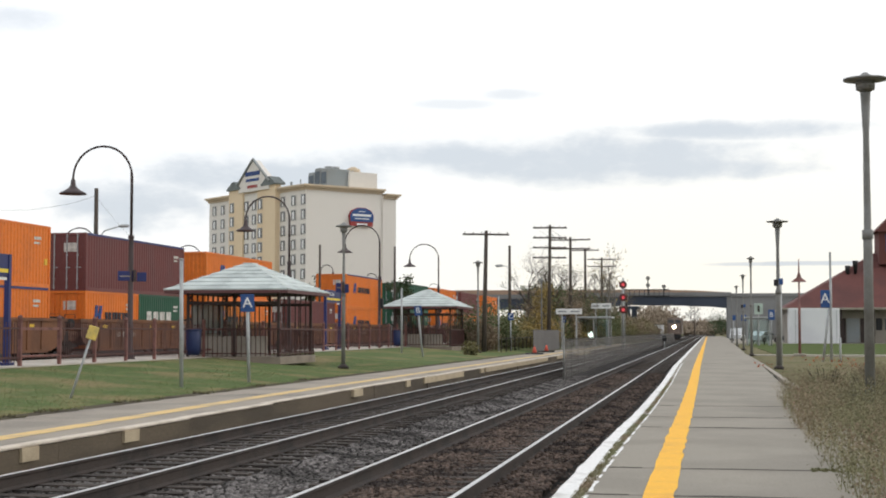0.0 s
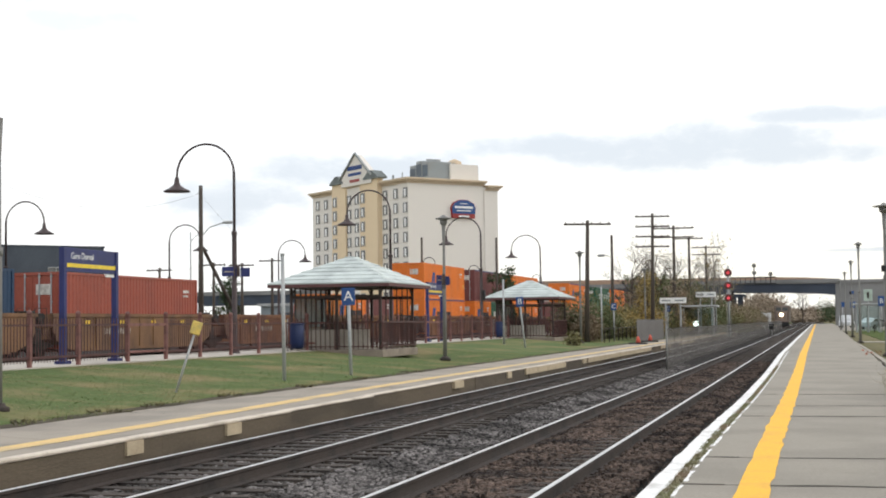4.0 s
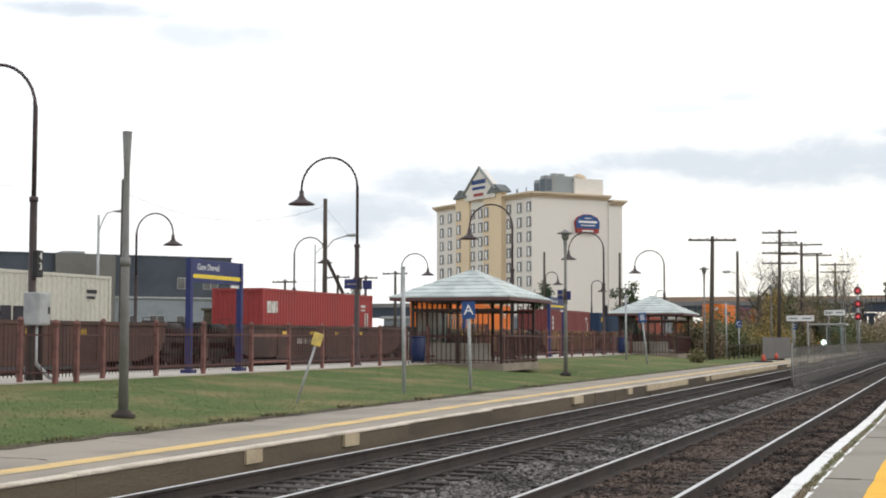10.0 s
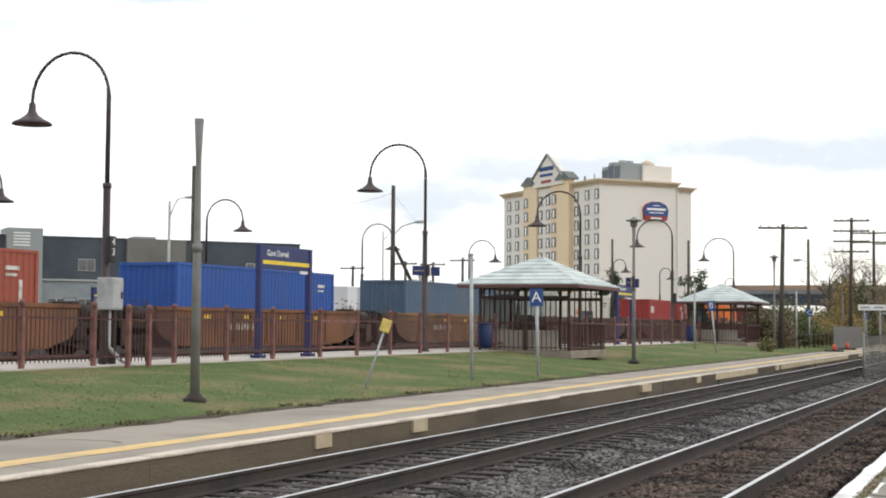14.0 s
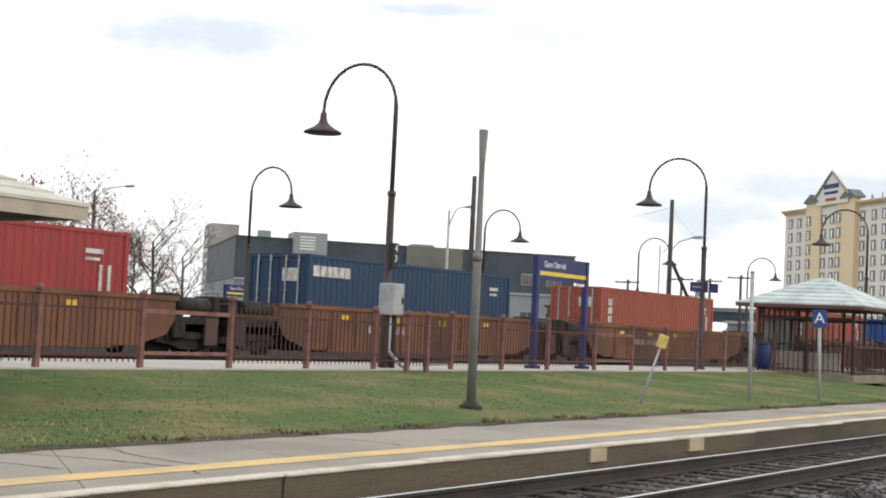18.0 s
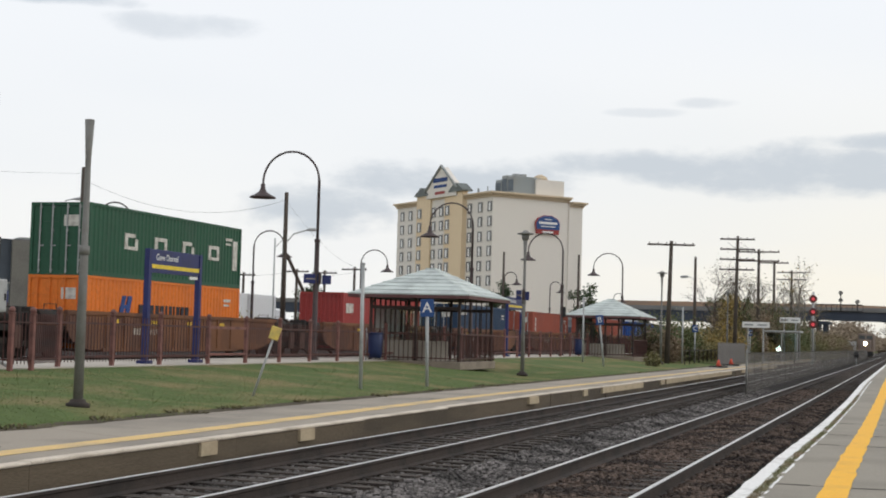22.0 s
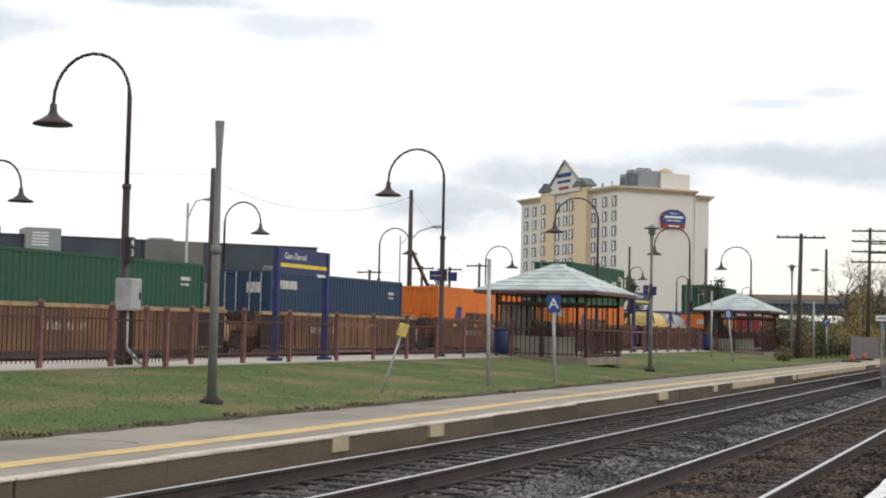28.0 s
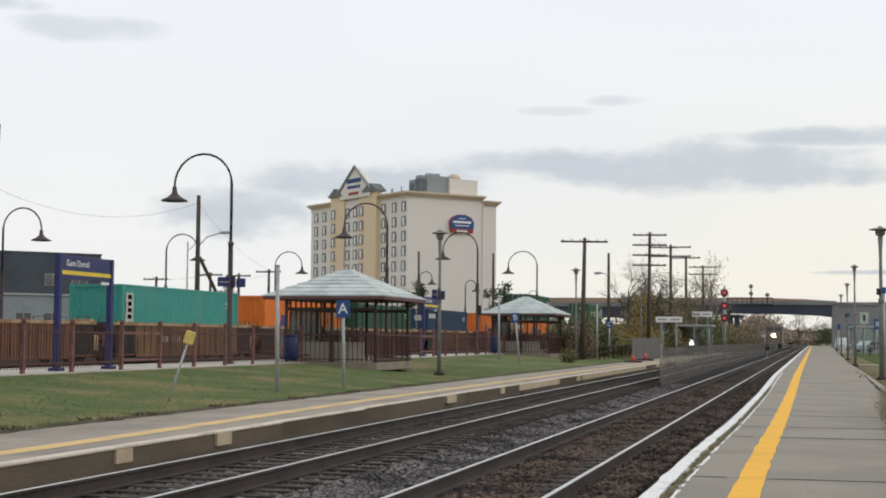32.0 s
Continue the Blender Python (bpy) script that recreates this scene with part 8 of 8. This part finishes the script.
# ---- far end of the left platform ----
CONERED = mat("red_orange_cone", (0.62, 0.10, 0.06), 0.6, bump=0.03)
def cone(at, label):
    t = thing("traffic_cone", at, label, "traffic cone", "traffic cones")
    part("base", bevelled(boxes((-0.55, 0.55, -0.25, 0.25, 0, 0.10)), 0.02), BLACK, t)
    part("body", tube(bmesh.new(), [(0, 0, 0.08), (0, 0, 0.48)], [0.17, 0.05], 12), CONERED, t)


cone((-10.75, 88.6, LP), "orange-red cone on a wide black base on the platform")
cone((-11.0, 97.5, LP), "orange-red cone on a wide black base on the platform")


def board_sign(at, w, h, z, label):
    t = thing("board_sign", at, label, "sign", "white platform boards")
    for x in (-w * 0.28, w * 0.28):
        part("post", boxes((x - 0.06, x + 0.06, -0.05, 0.05, 0, z)), STEEL, t)
    part("board", bevelled(boxes((-w / 2, w / 2, -0.1, -0.05, z - h, z)), 0.01), SIGNWHITE, t, "white board")
    part("writing", boxes((-w * 0.42, -w * 0.1, -0.106, -0.1, z - h * 0.62, z - h * 0.38), (w * 0.06, w * 0.4, -0.106, -0.1, z - h * 0.62, z - h * 0.38)), ROOFPLANT, t, "dark line of writing in plain bars")


board_sign((-11.4, 118, LP), 2.15, 0.46, 3.27, "white board sign on two posts at the far platform")
board_sign((-10.3, 139, LP), 1.9, 0.5, 4.1, "white board sign above the glass shelter")
letter_sign("C", (-12.0, 119.5, LP), 0, 2.4, 0, "blue square sign with a white letter on a galvanised post")
GREYBOARD = mat("weathered_grey_boards", (0.15, 0.142, 0.135), 0.9, color2=(0.11, 0.105, 0.10), spots=1.0, stretch=(4, 4, 0.5), bump=0.3, random_tone=0.12)
bf = thing("board_fence", (-12.0, 0, 0.1), "weathered grey board fence behind the far platform", "fence")
for i in range(70):
    o = part("board", boxes((-0.02, 0.02, 0, 0.24, 0, 1.55 + 0.05 * math.sin(i))), GREYBOARD, bf)
    o.location = (0, 98.4 + i * 0.25, 0)
lf2 = thing("low_fence", (-13.3, 0, 0.15), "low grey pipe and mesh fence behind the platform", "fence")
for i in range(8):
    y = 92 + i * 2.2
    part("post", tube(bmesh.new(), [(0, y, 0), (0, y, 1.0)], 0.035, 6), RAILSIDE, lf2)
    part("rail", tube(bmesh.new(), [(0, y, 0.95), (0, y + 2.2, 0.95)], 0.025, 6), RAILSIDE, lf2)
# glowing disc with case and stand, added in place of a white reflection
discglow = glow_mat("white_reflection_glow", (1.0, 0.98, 0.9), 6)
t = thing("headlamp", (-11.1, 136.5, 1.0), "glowing white disc in place of a reflection behind the glass shelter", "lamp")
part("lens", tube(bmesh.new(), [(0, 0, 0.25), (0, 0.1, 0.25)], 0.24, 14), discglow, t)
part("case", tube(bmesh.new(), [(0, 0.1, 0.25), (0, 0.5, 0.25)], [0.27, 0.15], 12), BLACK, t)
part("stand", boxes((-0.06, 0.06, 0.2, 0.32, -0.86, 0.02)), BLACK, t)

hut = thing("equipment_hut", (-9.9, 289.5, 0.0), "small pale equipment hut beside the line", "hut")
part("body", bevelled(boxes((-0.95, 0.95, 0, 2.2, 0, 2.8)), 0.05), TENT, hut)
part("roof", boxes((-1.05, 1.05, -0.1, 2.3, 2.8, 2.92)), GREYPOLE, hut)
part("door", boxes((-0.4, 0.4, -0.03, 0.0, 0.1, 2.0)), BLUEGREY, hut)
dwarf = thing("dwarf_signal", (-5.2, 169, -0.28), "dark low signal head on a short post between the tracks", "railway signal")
part("post", tube(bmesh.new(), [(0, 0, 0), (0, 0, 0.75)], 0.06, 8), STEEL, dwarf)
part("head", bevelled(boxes((-0.28, 0.28, -0.15, 0.15, 0.7, 1.35)), 0.04), BLACK, dwarf)
part("hood", boxes((-0.2, 0.2, -0.3, -0.15, 1.1, 1.16)), STEEL, dwarf)
for x, y, h in ((-29.26, 106.1, 7.85), (-23.72, 107.5, 7.75)):
    p = thing("utility_pole", (x, y, 0.3), "slim dark pole beyond the train", "utility pole")
    part("pole", tube(bmesh.new(), [(0, 0, 0), (0, 0, h)], [0.11, 0.08], 8), WOODPOLE, p)

# ---- beyond the train ----
ORANGEBOARD = mat("fluorescent_orange_board", (0.85, 0.13, 0.03), 0.6, bump=0.02)
for x, y in ((-42.2, 79.6), (-33.0, 89.0)):
    t = thing("roadworks_sign", (x, y, 0.35), "fluorescent orange roadworks sign beyond the train", "road sign", "roadworks signs", turn=25)
    part("panel", boxes((-0.28, 0.28, -0.03, 0.0, 2.0, 2.58)), ORANGEBOARD, t)
    part("stand", tube(bmesh.new(), [(0, 0.02, 0), (0, 0.02, 2.1)], 0.04, 6), STEEL, t)


LOWOLIVE = mat("dark_olive_cladding", (0.10, 0.085, 0.055), 0.85, color2=(0.07, 0.06, 0.042), spots=0.6, bump=0.1)


def box_truck(at, turn):
    t = thing("box_truck", at, "white box truck parked beyond the train", "truck", turn=turn)
    part("box", bevelled(boxes((-3.0, 2.6, -1.2, 1.2, 1.0, 3.5)), 0.05), TENT, t)
    part("cab", bevelled(boxes((2.75, 4.5, -1.1, 1.1, 0.7, 2.7)), 0.12), TENT, t)
    part("chassis", boxes((-3.0, 4.4, -0.5, 0.5, 0.55, 0.95)), BLACK, t)
    for x in (-1.8, 3.6):
        for y in (-1.0, 1.0):
            part("wheel", tube(bmesh.new(), [(x, y - 0.13, 0.48), (x, y + 0.13, 0.48)], 0.48, 14), RUBBER, t)


box_truck((-39.4, 81.6, 0.35), 90)
shed = thing("shed", (-43.2, 82.0, 0.3), "low dark olive shed beyond the train", "shed")
part("wall", boxes((-2.0, 1.6, 0, 4, 0, 3.0)), LOWOLIVE, shed)
part("roof", boxes((-2.15, 1.75, -0.15, 4.15, 3.0, 3.15)), LOWOLIVE, shed)
low = thing("warehouse", (-46, 150, 0.3), "long low pale warehouse beyond the train", "building", turn=0)
part("wall", boxes((-14, 16, 0, 20, 0, 3.4)), PALEGREY, low)
part("roof", boxes((-14.3, 16.3, -0.3, 20.3, 3.4, 3.7)), STEEL, low)
for i in range(6):
    part("door", boxes((-12 + 4.6 * i, -9.4 + 4.6 * i, -0.08, 0.02, 0, 2.6)), BLUEGREY, low)


# ---- what moves ----
def motions():
    times = (0, 6, 12, 17, 18, 19, 25, 32)
    for ob, _ in MOVING:
        home = ob.location.copy()
        walk(ob, [(t, pose(home.x, home.y + train_shift(t), home.z)) for t in times])
    walk(loco, [(t, pose(-7.03, y, 0)) for t, y in ((0, 297), (9, 293.5), (16, 286), (25, 277), (32, 265.5))])


motions()
